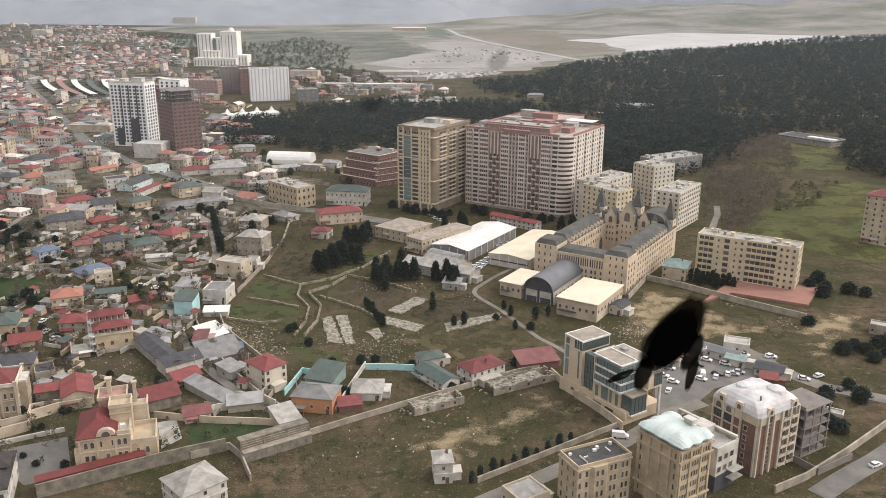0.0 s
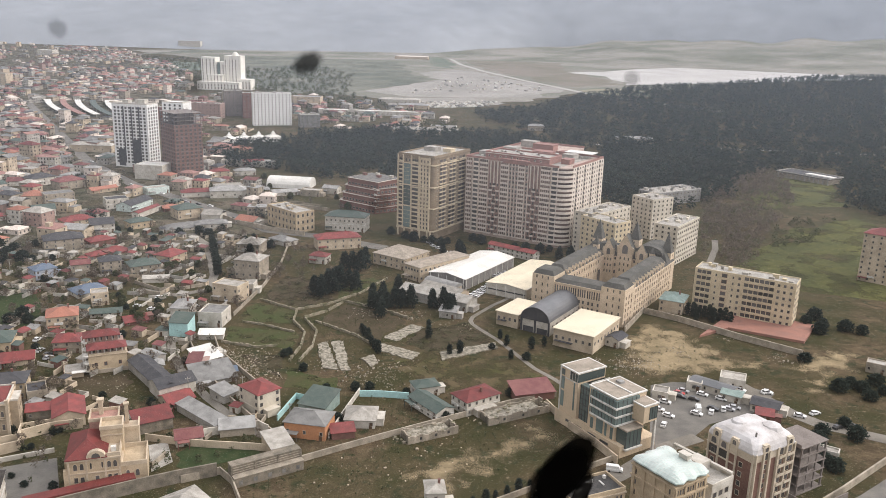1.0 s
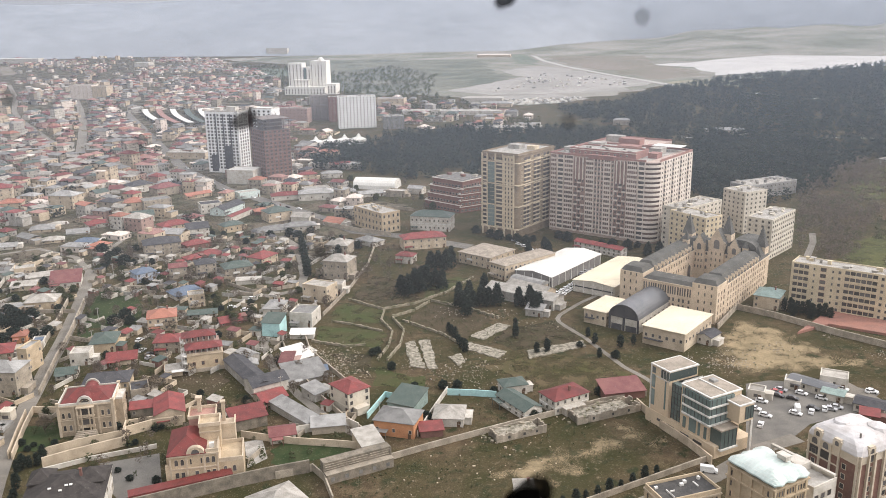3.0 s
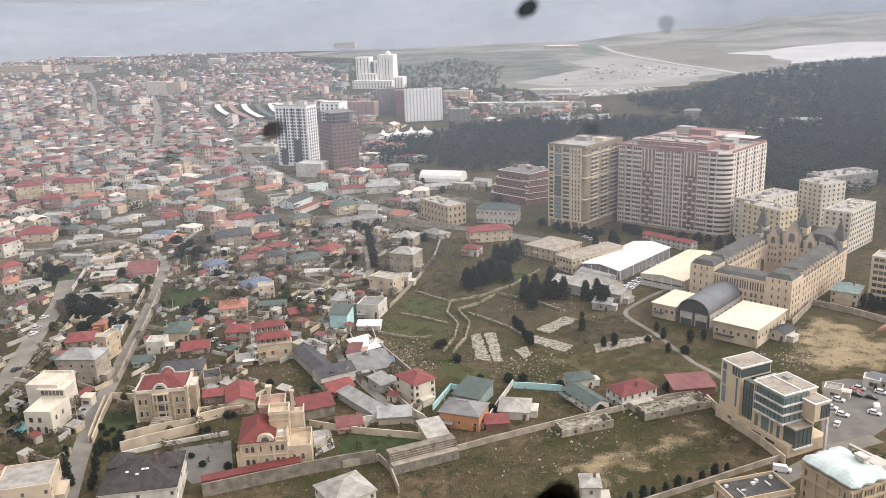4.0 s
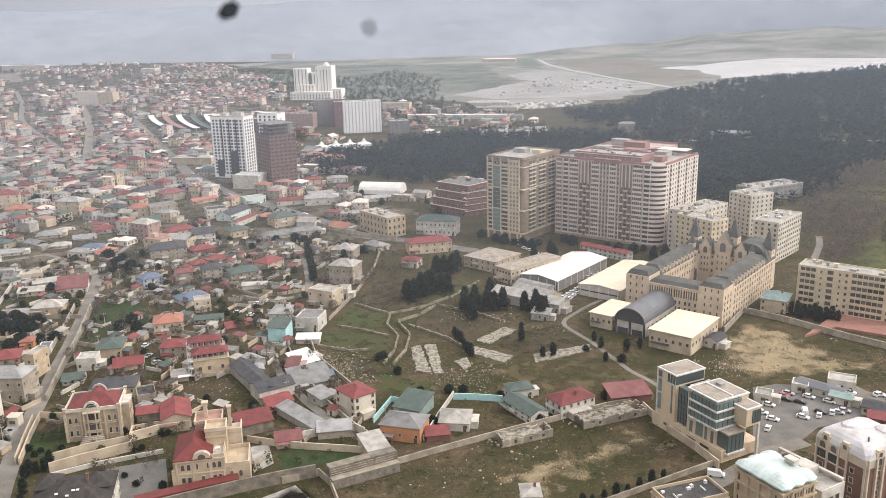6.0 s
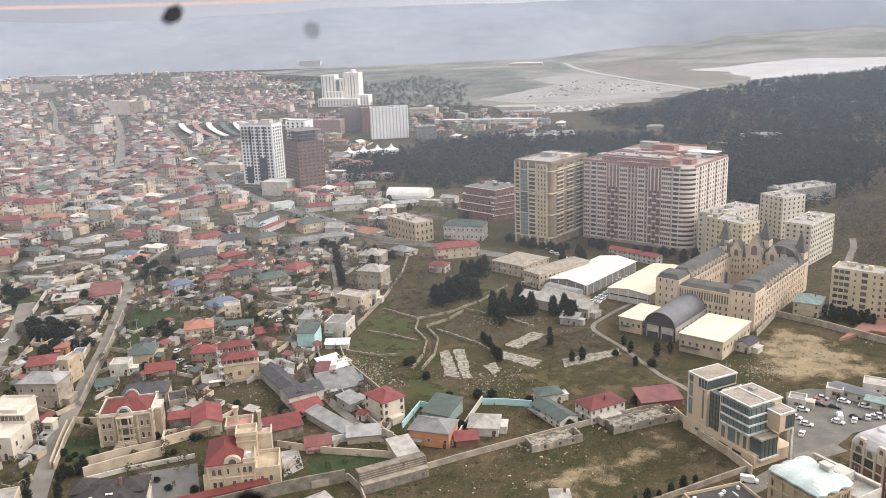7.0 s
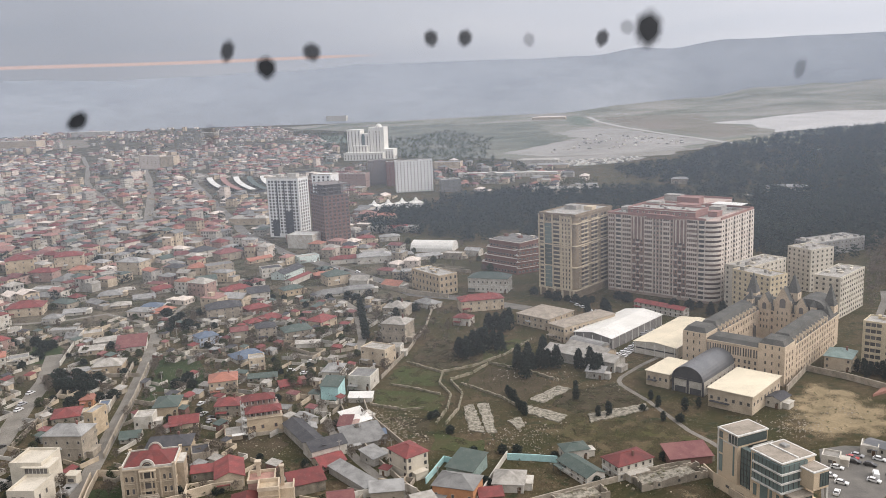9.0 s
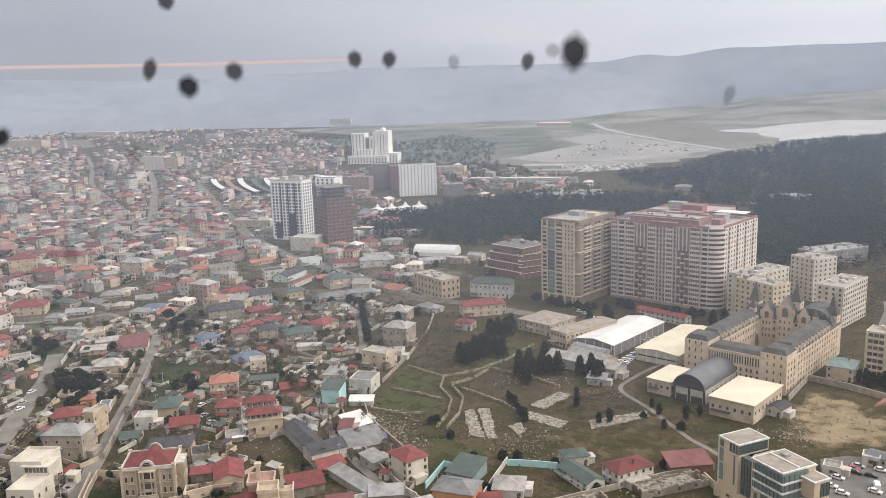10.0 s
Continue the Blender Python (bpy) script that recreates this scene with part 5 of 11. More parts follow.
def plain_block(x, y, ang, w, d, h, floors, cols, side_cols, wall, label, category="apartment block", ww=1.4, wh=1.5, name="apartment_block", top=None, group=""):
    """A slab block with a shallow parapet, window rows, loggias and roof clutter."""
    FOOT.append((x, y, 0.5 * math.hypot(w, d)))
    root = thing(name, x, y, ang, label, category, group)
    part("wall", Shape().box(-w / 2, -d / 2, 0, w / 2, d / 2, h), wall, root)
    fh = h / floors
    win = window_mesh(ww, wh)
    for side, n in (("front", cols), ("right", side_cols), ("left", side_cols), ("back", 0)):
        length = w if side in ("front", "back") else d
        for c in range(n):
            u = -length / 2 + length * (c + 0.5) / n
            for f in range(floors):
                at = on_side(w, d, side, u, f * fh + fh * 0.32)
                if root.location.length > 430:
                    pooled(root, "window_panes", win, at)
                else:
                    part("window", win, (), root, at=at)
    part("parapet", parapet(w, d, h, up=0.7), wall, root)
    part("roof", Shape().box(-w / 2 + 0.4, -d / 2 + 0.4, h, w / 2 - 0.4, d / 2 - 0.4, h + 0.15), top or CONCRETE, root)
    for i in range(max(3, int(w * d / 55))):
        rooftop_box(root, random.uniform(-w / 2 + 3, w / 2 - 3), random.uniform(-d / 2 + 3, d / 2 - 3), h + 0.15, random.uniform(0.8, 3), random.uniform(0.8, 2.6), random.uniform(0.5, 1.8), random.choice((wall, CONCRETE, PALE_ROOF)))
    return root


plain_block(-59.0, 1137.0, 8, 50, 22, 41, 13, 11, 5, BRIGHT_WHITE, "tall white apartment block beside the grove")
plain_block(-88, 1216, 8, 30, 22, 34, 8, 6, 4, TOWER_BROWN, "brown brick block behind the white one")
plain_block(-118, 1240, 8, 26, 22, 35, 8, 5, 4, CONC_DARK, "dark grey block under scaffold")
plain_block(-150, 1205, -14, 44, 18, 20, 5, 8, 4, PINKISH, "brownish-pink five-storey block by the market")
plain_block(-205, 1175, -14, 40, 16, 17, 4, 7, 3, BRICK, "dull red brick block by the market")
plain_block(-10, 1118, 8, 26, 20, 16, 4, 4, 3, GREY_ROOF, "low curved grey office beside the white block", "office building", name="office_building")
CREAM_WALL = material("cream_panel_wall", (0.62, 0.52, 0.36), 0.88, alt=(0.5, 0.42, 0.29), scale=0.2, fine=2, vary=0.1)
PALE_PANEL = material("pale_panel_wall", (0.6, 0.545, 0.45), 0.88, alt=(0.47, 0.425, 0.35), scale=0.15, fine=2, vary=0.12)
plain_block(171.8, 472.0, -60, 27, 14, 27, 9, 7, 4, CREAM_WALL, "cream panel apartment block behind the school", group="panel blocks")
plain_block(179.3, 499.2, -52, 16, 40, 27, 9, 4, 9, PALE_PANEL, "long pale panel block with cluttered flat roof", group="panel blocks")
plain_block(227.6, 536.1, -65, 19, 20, 27, 9, 5, 5, PALE_PANEL, "squat pale panel apartment block", group="panel blocks")
plain_block(221.4, 480.4, -45, 15, 36, 23.5, 8, 4, 11, PALE_PANEL, "long pale panel block with cluttered flat roof", group="panel blocks")
plain_block(287.9, 644.2, -66, 20, 52, 10.5, 3, 5, 12, GREY_ROOF, "long low grey block at the wood's edge", group="panel blocks")
apt = plain_block(211.9, 373.3, -40, 48.5, 12.5, 22, 7, 0, 3, CREAM_WALL, "cream seven-storey apartment block with brown loggias")


def apartment_front(root, w, d):
    """Loggia rows, stair-hall glazing and windows of the cream block."""
    win, stair, small = window_mesh(1.3, 1.5), window_mesh(2.6, 1.9, GLASS, BRICK), window_mesh(0.9, 1.3)
    log = balcony_mesh(2.4, 3.1, 0.7, CREAM_WALL)
    for f in range(7):
        z = f * 3.1 + 0.6
        for u in (-22, -19.6, -17.2, 1.2, 3.6, 6, 8.4, 10.8, 13.2):
            part("balcony", log, (), root, at=on_side(w, d, "front", u, z))
        part("stair_window", stair, (), root, at=on_side(w, d, "front", -9.5, z + 0.6))
        for u in (-13.6, -5.2):
            part("window", small, (), root, at=on_side(w, d, "front", u, z + 0.6))
        for u in (-2.2, 16.4, 19.2, 22.2):
            part("window", win, (), root, at=on_side(w, d, "front", u, z + 0.6))


apartment_front(apt, 48.5, 12.5)
plain_block(-18.5, 567.0, -54, 34, 15, 13.5, 3, 8, 4, STONE, "yellow stone three-storey school with flat roof", "school", 1.5, 2.2, "school")


# ---- castle-like school ----
CASTLE = material("honey_limestone", (0.62, 0.5, 0.37), 0.88, alt=(0.5, 0.4, 0.29), scale=0.2, fine=2, vary=0.1)
LEAD = material("grey_lead_roof", (0.085, 0.083, 0.075), 0.85, alt=(0.125, 0.12, 0.108), scale=0.15, fine=1.5, vary=0.2, spec=0.12)


def castle():
    w, d, h = 48.0, 76.0, 16.0
    root = thing("castle_school", 150.5, 405.7, -41, "castle-like limestone school with mansard roofs and spires", "school")
    a, b, t = w / 2, d / 2, 12.0
    blocks = [(-a, -b, a, -b + t), (a - t, -b + t, a, b - t), (-a, b - t, a, b), (-a, -b + t, -a + t, b - t)]
    for x0, y0, x1, y1 in blocks:
        part("wall", Shape().box(x0, y0, 0, x1, y1, h), CASTLE, root)
    # mansard roofs over the wings

    def mansard(x0, y0, x1, y1, rise=4.5, inset=3.2, z=h):
        s = Shape()
        lo = [(x0, y0, z), (x1, y0, z), (x1, y1, z), (x0, y1, z)]
        k = min(inset, (x1 - x0) / 2 - 0.5, (y1 - y0) / 2 - 0.5)
        hi = [(x0 + k, y0 + k, z + rise), (x1 - k, y0 + k, z + rise), (x1 - k, y1 - k, z + rise), (x0 + k, y1 - k, z + rise)]
        for i in range(4):
            j = (i + 1) % 4
            s.face([lo[i], lo[j], hi[j], hi[i]])
        s.face(hi)
        part("mansard_roof", s, LEAD, root)

    mansard(-a + 11, -b, a - 11, -b + t, 1.6, 2.0)
    mansard(a - t, -b + t - 1, a, b - t + 1)
    mansard(-a, b - t, a, b, 5.5)
    mansard(-a, -b + t, -a + t, b - t)
    for x0, x1 in ((-a, -a + 11), (a - 11, a)):
        part("corner_pavilion", Shape().box(x0 - 0.5, -b - 0.5, 0, x1 + 0.5, -b + t, h + 2.5), CASTLE, root)
        mansard(x0 - 0.3, -b - 0.3, x1 + 0.3, -b + t - 0.3, 2.2, 1.5, h + 2.52)
    # tall windows of the front wing
    tall, win, slit = window_mesh(0.9, 4.2, None, CASTLE), window_mesh(1.2, 2.0, None, CASTLE), window_mesh(0.9, 1.8, None, CASTLE)
    for g in range(6):
        for k in range(4):
            part("tall_window", tall, (), root, at=on_side(w, d, "front", -12.4 + g * 4.9 + k * 1.15 - 1.7, 10.5))
        for k in range(2):
            for f in range(3):
                part("window", win, (), root, at=on_side(w, d, "front", -12.4 + g * 4.9 + k * 2.1 - 1, 1.2 + f * 3.0))
    for u in (-22, -18.8, -15.8, 15.8, 18.8, 22):
        for f in range(5):
            part("slit_window", slit, (), root, at=on_side(w, d, "front", u, 1.5 + f * 3.7, 0.5))
    for c in range(20):
        u = -b + 2 + c * 3.55
        for f in range(5):
            part("window", win, (), root, at=on_side(w, d, "right", u, 1.0 + f * 3.0, 0.5 if c < 3 else 0))
    # dormers along the wings
    dm = Shape()
    dm.box(-0.6, -0.2, 0, 0.6, 1.4, 1.4)
    dm.face([(-0.7, -0.25, 1.4), (0.7, -0.25, 1.4), (0, -0.25, 2.7)]).face([(0.7, -0.25, 1.4), (0.7, 1.7, 1.4), (0, 1.7, 2.7), (0, -0.25, 2.7)]).face([(-0.7, 1.7, 1.4), (-0.7, -0.25, 1.4), (0, -0.25, 2.7), (0, 1.7, 2.7)])
    dm.box(-0.12, -0.3, 2.6, 0.12, -0.05, 3.5)
    dm.face([(-0.3, -0.22, 0.3), (0.3, -0.22, 0.3), (0.3, -0.22, 1.3), (-0.3, -0.22, 1.3)], 1)
    dorm = dm.mesh("dormer", CASTLE, GLASS)
    for c in range(11):
        part("dormer", dorm, (), root, at=on_side(w, d, "right", -b + 15 + c * 4.3, h, -0.2))
        part("dormer", dorm, (), root, at=pose(-a + t, -b + 15 + c * 4.3, h, 0, 0, 90))
    for c in range(6):
        part("dormer", dorm, (), root, at=pose(-11.5 + c * 4.6, b - t, h + 0.05))
    for c in range(14):
        part("window", win, (), root, at=pose(-a + t, -b + t + 2 + c * 3.2, 12.5, 0, 0, 90))
        part("window", win, (), root, at=pose(-a + t, -b + t + 2 + c * 3.2, 8.2, 0, 0, 90))
    # courtyard front with a gabled porch tower
    yb = b - t
    for c in range(9):
        for f in range(4):
            u = -11 + c * 2.75
            if abs(u) > 2 or f > 2:
                part("window", window_mesh(1.3, 2.2, None, CASTLE, True), (), root, at=pose(u, yb, 2 + f * 4))
    for u, wd, zt in ((0, 8.5, 29), (-9.5, 6, 25), (9.5, 6, 25)):
        s = Shape()
        s.box(u - wd / 2, yb - 0.8, 0, u + wd / 2, yb + 5, zt - wd * 0.9)
        z = zt - wd * 0.9
        p = [(u - wd / 2, z), (u + wd / 2, z), (u, zt)]
        s.face([(q[0], yb - 0.8, q[1]) for q in p]).face([(q[0], yb + 5, q[1]) for q in p[::-1]])
        s.face([(p[1][0], yb - 0.8, z), (p[1][0], yb + 5, z), (u, yb + 5, zt), (u, yb - 0.8, zt)]).face([(p[0][0], yb + 5, z), (p[0][0], yb - 0.8, z), (u, yb - 0.8, zt), (u, yb + 5, zt)])
        part("gable", s, CASTLE, root)
        for r in range(3):
            for c in (-1, 0, 1):
                part("window", window_mesh(0.9, 1.8, None, CASTLE, True), (), root, at=pose(u + c * wd * 0.28, yb - 0.8, z - 6.5 - r * 3.4))
        part("gable_roof", Shape().face([(u + wd / 2 + 0.3, yb - 0.6, z - 0.2), (u + wd / 2 + 0.3, yb + 5.4, z - 0.2), (u, yb + 5.4, zt + 0.15), (u, yb - 0.6, zt + 0.15)]).face([(u - wd / 2 - 0.3, yb + 5.4, z - 0.2), (u - wd / 2 - 0.3, yb - 0.6, z - 0.2), (u, yb - 0.6, zt + 0.15), (u, yb + 5.4, zt + 0.15)]), LEAD, root)
        part("gable_window", window_mesh(wd * 0.4, wd * 0.62, None, CASTLE, True), (), root, at=pose(u, yb - 0.8, z - 3))
    part("archway", window_mesh(4.5, 8.0, None, CASTLE, True), (), root, at=pose(-a + t + 0.1, yb - 7, 1, 0, 0, 90))

    def spire(x, y, base, r, zb, zt):
        s = Shape()
        s.box(x - r, y - r, base, x + r, y + r, zb)
        part("turret", s, CASTLE, root)
        e = Shape()
        c = [(x + (r + 0.3) * 1.3 * math.cos(radians(45 + 90 * i)), y + (r + 0.3) * 1.3 * math.sin(radians(45 + 90 * i)), zb) for i in range(4)]
        for i in range(4):
            e.face([c[i], c[(i + 1) % 4], (x, y, zt)])
        part("spire", e, LEAD, root)
        for q in range(4):
            part("slit_window", window_mesh(0.8, 1.6, None, CASTLE, True), (), root, at=pose(x, y, zb - 2.4) @ pose(0, 0, 0, 0, 0, 90 * q) @ pose(0, -r, 0))

    spire(3, b - 5, h, 2.8, h + 10, h + 20)
    spire(-a + 5, b - 4, h, 2.8, h + 7, h + 18)
    spire(-a + 8, b - t - 3, h, 1.5, h + 6, h + 11)
    spire(a - 3.5, b - 2.5, h, 2.8, h + 5, h + 16)
    spire(a - 9, b - t + 1, h, 1.4, h + 5, h + 9)
    # pale gable trims, pinnacles and the glazed barrel over the far wing
    for u, wd, zt in ((0, 8.5, 29), (-9.5, 6, 25), (9.5, 6, 25)):
        z = zt - wd * 0.9
        for sg in (-1, 1):
            part("gable_coping", Shape().face([(u + sg * wd / 2, yb - 1.0, z - 0.2), (u + sg * (wd / 2 + 0.35), yb - 1.0, z - 0.2), (u + sg * 0.2, yb - 1.0, zt + 0.5), (u, yb - 1.0, zt)]), STONE_PALE, root)
            part("pinnacle", Shape().box(u + sg * wd / 2 - 0.35, yb - 1.2, z - 2.5, u + sg * wd / 2 + 0.35, yb - 0.5, z + 1.2), STONE_PALE, root)
    vault = Shape()
    arc = [(7.5 * math.cos(math.pi * i / 10), h + 4.5 + 4.2 * math.sin(math.pi * i / 10)) for i in range(11)]
    for p, q in zip(arc, arc[1:]):
        vault.face([(13 + p[0], b - t + 1, p[1]), (13 + p[0], b + 6, p[1]), (13 + q[0], b + 6, q[1]), (13 + q[0], b - t + 1, q[1])])
    vault.face([(13 + p[0], b - t + 1, p[1]) for p in arc])
    part("barrel_roof", vault, LEAD, root, "dark barrel roof over the far wing")
    for f in range(3):
        part("string_course", Shape().box(a, -b + t, 3.9 + f * 4.0, a + 0.18, b, 4.15 + f * 4.0), STONE_PALE, root)
    band_z = h - 0.4
    for x0, y0, x1, y1 in blocks:
        part("cornice", Shape().box(x0 - 0.35, y0 - 0.35, band_z, x1 + 0.35, y1 + 0.35, band_z + 0.38), CASTLE, root)


castle()


# ---- halls ----
HALL_GREY = material("dark_hall_cladding", (0.17, 0.16, 0.15), 0.8, alt=(0.23, 0.215, 0.2), scale=0.2, fine=2, vary=0.15)
def white_hall(x, y, ang, w, d, h, label, wall, top, rise=1.8):
    root = thing("market_hall", x, y, ang, label, "hall", "halls beside the school")
    part("wall", gable_walls(w, d, h, rise, False), wall, root)
    part("roof", gable_roof(w, d, h, rise, 0.4, along_x=False), top, root)
    for i in range(9):
        part("post", Shape().box(w / 2, -d / 2 + 1 + i * (d - 2) / 8 - 0.15, 0, w / 2 + 0.25, -d / 2 + 1 + i * (d - 2) / 8 + 0.15, h), FRAME, root)
    for i in range(5):
        part("post", Shape().box(-w / 2 + 1 + i * (w - 2) / 4 - 0.15, -d / 2 - 0.25, 0, -w / 2 + 1 + i * (w - 2) / 4 + 0.15, -d / 2, h), FRAME, root)
    part("wall_band", Shape().box(-w / 2 + 0.3, -d / 2 - 0.12, h * 0.45, w / 2 - 0.3, -d / 2, h * 0.55), SLATE, root)
    part("gutter", Shape().box(w / 2 + 0.3, -d / 2, h - 0.15, w / 2 + 0.55, d / 2, h + 0.1), FRAME, root)
    return root


white_hall(87.1, 450.3, -41, 23.3, 55.7, 6.2, "long white-roofed market hall with dark grey walls", HALL_GREY, WHITE_SHEET)
white_hall(114.5, 429.7, -40, 23.4, 54, 6.3, "long pale-roofed storage hall with white walls", PLASTER, CREAM, 1.2)


def vault_hall():
    w, d, h = 15.0, 34.0, 6.6
    root = thing("sports_hall", 110.7, 369.4, -41, "sports hall with a dark barrel-vaulted metal roof", "hall")
    a, b, rise, n = w / 2, d / 2, 6.2, 14
    arc = [(a * math.cos(math.pi * i / n), h + rise * math.sin(math.pi * i / n)) for i in range(n + 1)]
    part("wall", Shape().box(-a, -b, 0, a, b, h), PLASTER, root)
    s = Shape()
    for i in range(n):
        p, q = arc[i], arc[i + 1]
        s.face([(p[0], -b - 0.8, p[1]), (p[0], b, p[1]), (q[0], b, q[1]), (q[0], -b - 0.8, q[1])])
        k = 0.96
        s.face([(p[0] * k, -b - 0.8, h + (p[1] - h) * k), (q[0] * k, -b - 0.8, h + (q[1] - h) * k), (q[0], -b - 0.8, q[1]), (p[0], -b - 0.8, p[1])])
    part("vault_roof", s, DARK_METAL, root)
    e = Shape()
    e.face([(p[0] * 0.97, -b - 0.1, h + (p[1] - h) * 0.97) for p in arc])
    part("tympanum", e, SLATE, root, "dark arched end panel")
    e2 = Shape().face([(p[0] * 0.97, b, h + (p[1] - h) * 0.97) for p in arc[::-1]])
    part("tympanum", e2, SLATE, root, "dark arched end panel")
    for u in (-a + 0.4, 0, a - 0.4):
        part("post", Shape().box(u - 0.4, -b - 0.5, 0, u + 0.4, -b, h), SLATE, root)
    part("beam", Shape().box(-a, -b - 0.45, h - 0.3, a, -b - 0.02, h + 0.2), SLATE, root)
    for u in (-3.6, 3.6):
        part("white_panel", Shape().box(u - 2.9, -b - 0.12, 3.0, u + 2.9, -b - 0.01, h - 0.4), PLASTER, root)
        # dark slate panels stand in for the shade inside open bays
        part("door", Shape().box(u - 2.6, -b - 0.1, 0, u + 2.6, -b - 0.01, 2.8), SLATE, root)
    for c in range(7):
        part("window", window_mesh(1.6, 1.2), (), root, at=on_side(w, d, "right", -14 + c * 4.6, 3.4))


DARK_METAL = material("dark_grey_metal", (0.11, 0.115, 0.12), 0.45, alt=(0.15, 0.15, 0.155), scale=0.15, fine=2, vary=0.12)
vault_hall()


def barrel_shed(x, y, ang, w, d, h, rise):
    """A low shed under a curved sheet-metal roof."""
    root = thing("barrel_shed", x, y, ang, "low shed with a curved grey sheet roof", "shed")
    part("wall", Shape().box(-w / 2, -d / 2, 0, w / 2, d / 2, h), STONE_GREY, root)
    s, n = Shape(), 8
    arc = [((d / 2 + 0.4) * math.cos(math.pi * i / n), h + rise * math.sin(math.pi * i / n)) for i in range(n + 1)]
    for p, q in zip(arc, arc[1:]):
        s.face([(-w / 2 - 0.3, p[0], p[1]), (w / 2 + 0.3, p[0], p[1]), (w / 2 + 0.3, q[0], q[1]), (-w / 2 - 0.3, q[0], q[1])])
    s.face([(-w / 2 - 0.3, p[0], p[1]) for p in arc]).face([(w / 2 + 0.3, p[0], p[1]) for p in arc[::-1]])
    part("roof", s, GREY_ROOF, root)


barrel_shed(66.2, 424.6, -46, 20, 7, 3.6, 1.8)


def cream_hall(x, y, ang, w, d, h, label, cols=6):
    root = thing("annex_hall", x, y, ang, label, "hall")
    part("wall", Shape().box(-w / 2, -d / 2, 0, w / 2, d / 2, h), STONE_PALE, root)
    s = Shape()
    a, b = w / 2 + 0.5, d / 2 + 0.5
    s.prism([(-a, -b), (a, -b), (a, b), (-a, b)], h, h + 0.3)
    s.face([(-a, -b, h + 0.3), (a, -b, h + 0.3), (0, 0, h + 1.0)]).face([(a, -b, h + 0.3), (a, b, h + 0.3), (0, 0, h + 1.0)]).face([(a, b, h + 0.3), (-a, b, h + 0.3), (0, 0, h + 1.0)]).face([(-a, b, h + 0.3), (-a, -b, h + 0.3), (0, 0, h + 1.0)])
    part("roof", s, CREAM, root, "smooth cream sheet roof")
    for side, n, length in (("front", cols, w), ("right", cols + 2, d)):
        for c in range(n):
            part("window", window_mesh(1.3, 1.6), (), root, at=on_side(w, d, side, -length / 2 + length * (c + 0.5) / n, h * 0.45))
    part("awning", Shape().box(-w / 2 + 1, -d / 2 - 1.6, 2.9, 0, -d / 2, 3.1), SLATE, root)


cream_hall(121.4, 346.8, -41, 19.2, 31.0, 8.2, "wide cream-roofed annex hall in front of the school")
cream_hall(95.5, 374.5, -41, 11.5, 22, 6.8, "narrow cream-roofed annex beside the vaulted hall", 4)


def white_tent(x, y, ang, w, d, h):
    root = thing("tent_hall", x, y, ang, "white rounded fabric tent hall", "tent")
    s = Shape()
    n = 10
    arc = [(d / 2 * math.cos(math.pi * i / n), h * math.sin(math.pi * i / n) ** 0.8) for i in range(n + 1)]
    for i in range(n):
        p, q = arc[i], arc[i + 1]
        s.face([(-w / 2, p[0], p[1]), (w / 2, p[0], p[1]), (w / 2, q[0], q[1]), (-w / 2, q[0], q[1])])
    s.face([(-w / 2, p[0], p[1]) for p in arc]).face([(w / 2, p[0], p[1]) for p in arc[::-1]])
    part("fabric", s, WHITE_SHEET, root)
    for i in range(7):
        u = -w / 2 + w * i / 6
        r = Shape()
        for k in range(n):
            p, q = arc[k], arc[k + 1]
            r.face([(u - 0.2, p[0] * 1.02, p[1] * 1.02), (u + 0.2, p[0] * 1.02, p[1] * 1.02), (u + 0.2, q[0] * 1.02, q[1] * 1.02), (u - 0.2, q[0] * 1.02, q[1] * 1.02)])
        part("rib", r, WHITE_SHEET, root)


white_tent(-22, 712, -16, 37, 20, 8.5)


def peak_tents():
    for i, (x, y) in enumerate(((-98, 968), (-82, 974), (-66, 980), (-50, 985))):
        root = thing("marquee", x, y, 18, "white peaked event marquee", "tent", "event marquees")
        s = Shape()
        c = [(8, 8), (-8, 8), (-8, -8), (8, -8)]
        for k in range(4):
            p, q = c[k], c[(k + 1) % 4]
            m = [((p[0] + 0) * 0.35, p[1] * 0.35, 7), (q[0] * 0.35, q[1] * 0.35, 7)]
            s.face([(p[0], p[1], 5), (q[0], q[1], 5), m[1], m[0]]).face([m[0], m[1], (0, 0, 12)])
            s.face([(p[0], p[1], 0), (q[0], q[1], 0), (q[0], q[1], 5), (p[0], p[1], 5)])
        part("canopy", s, WHITE_SHEET, root)


peak_tents()


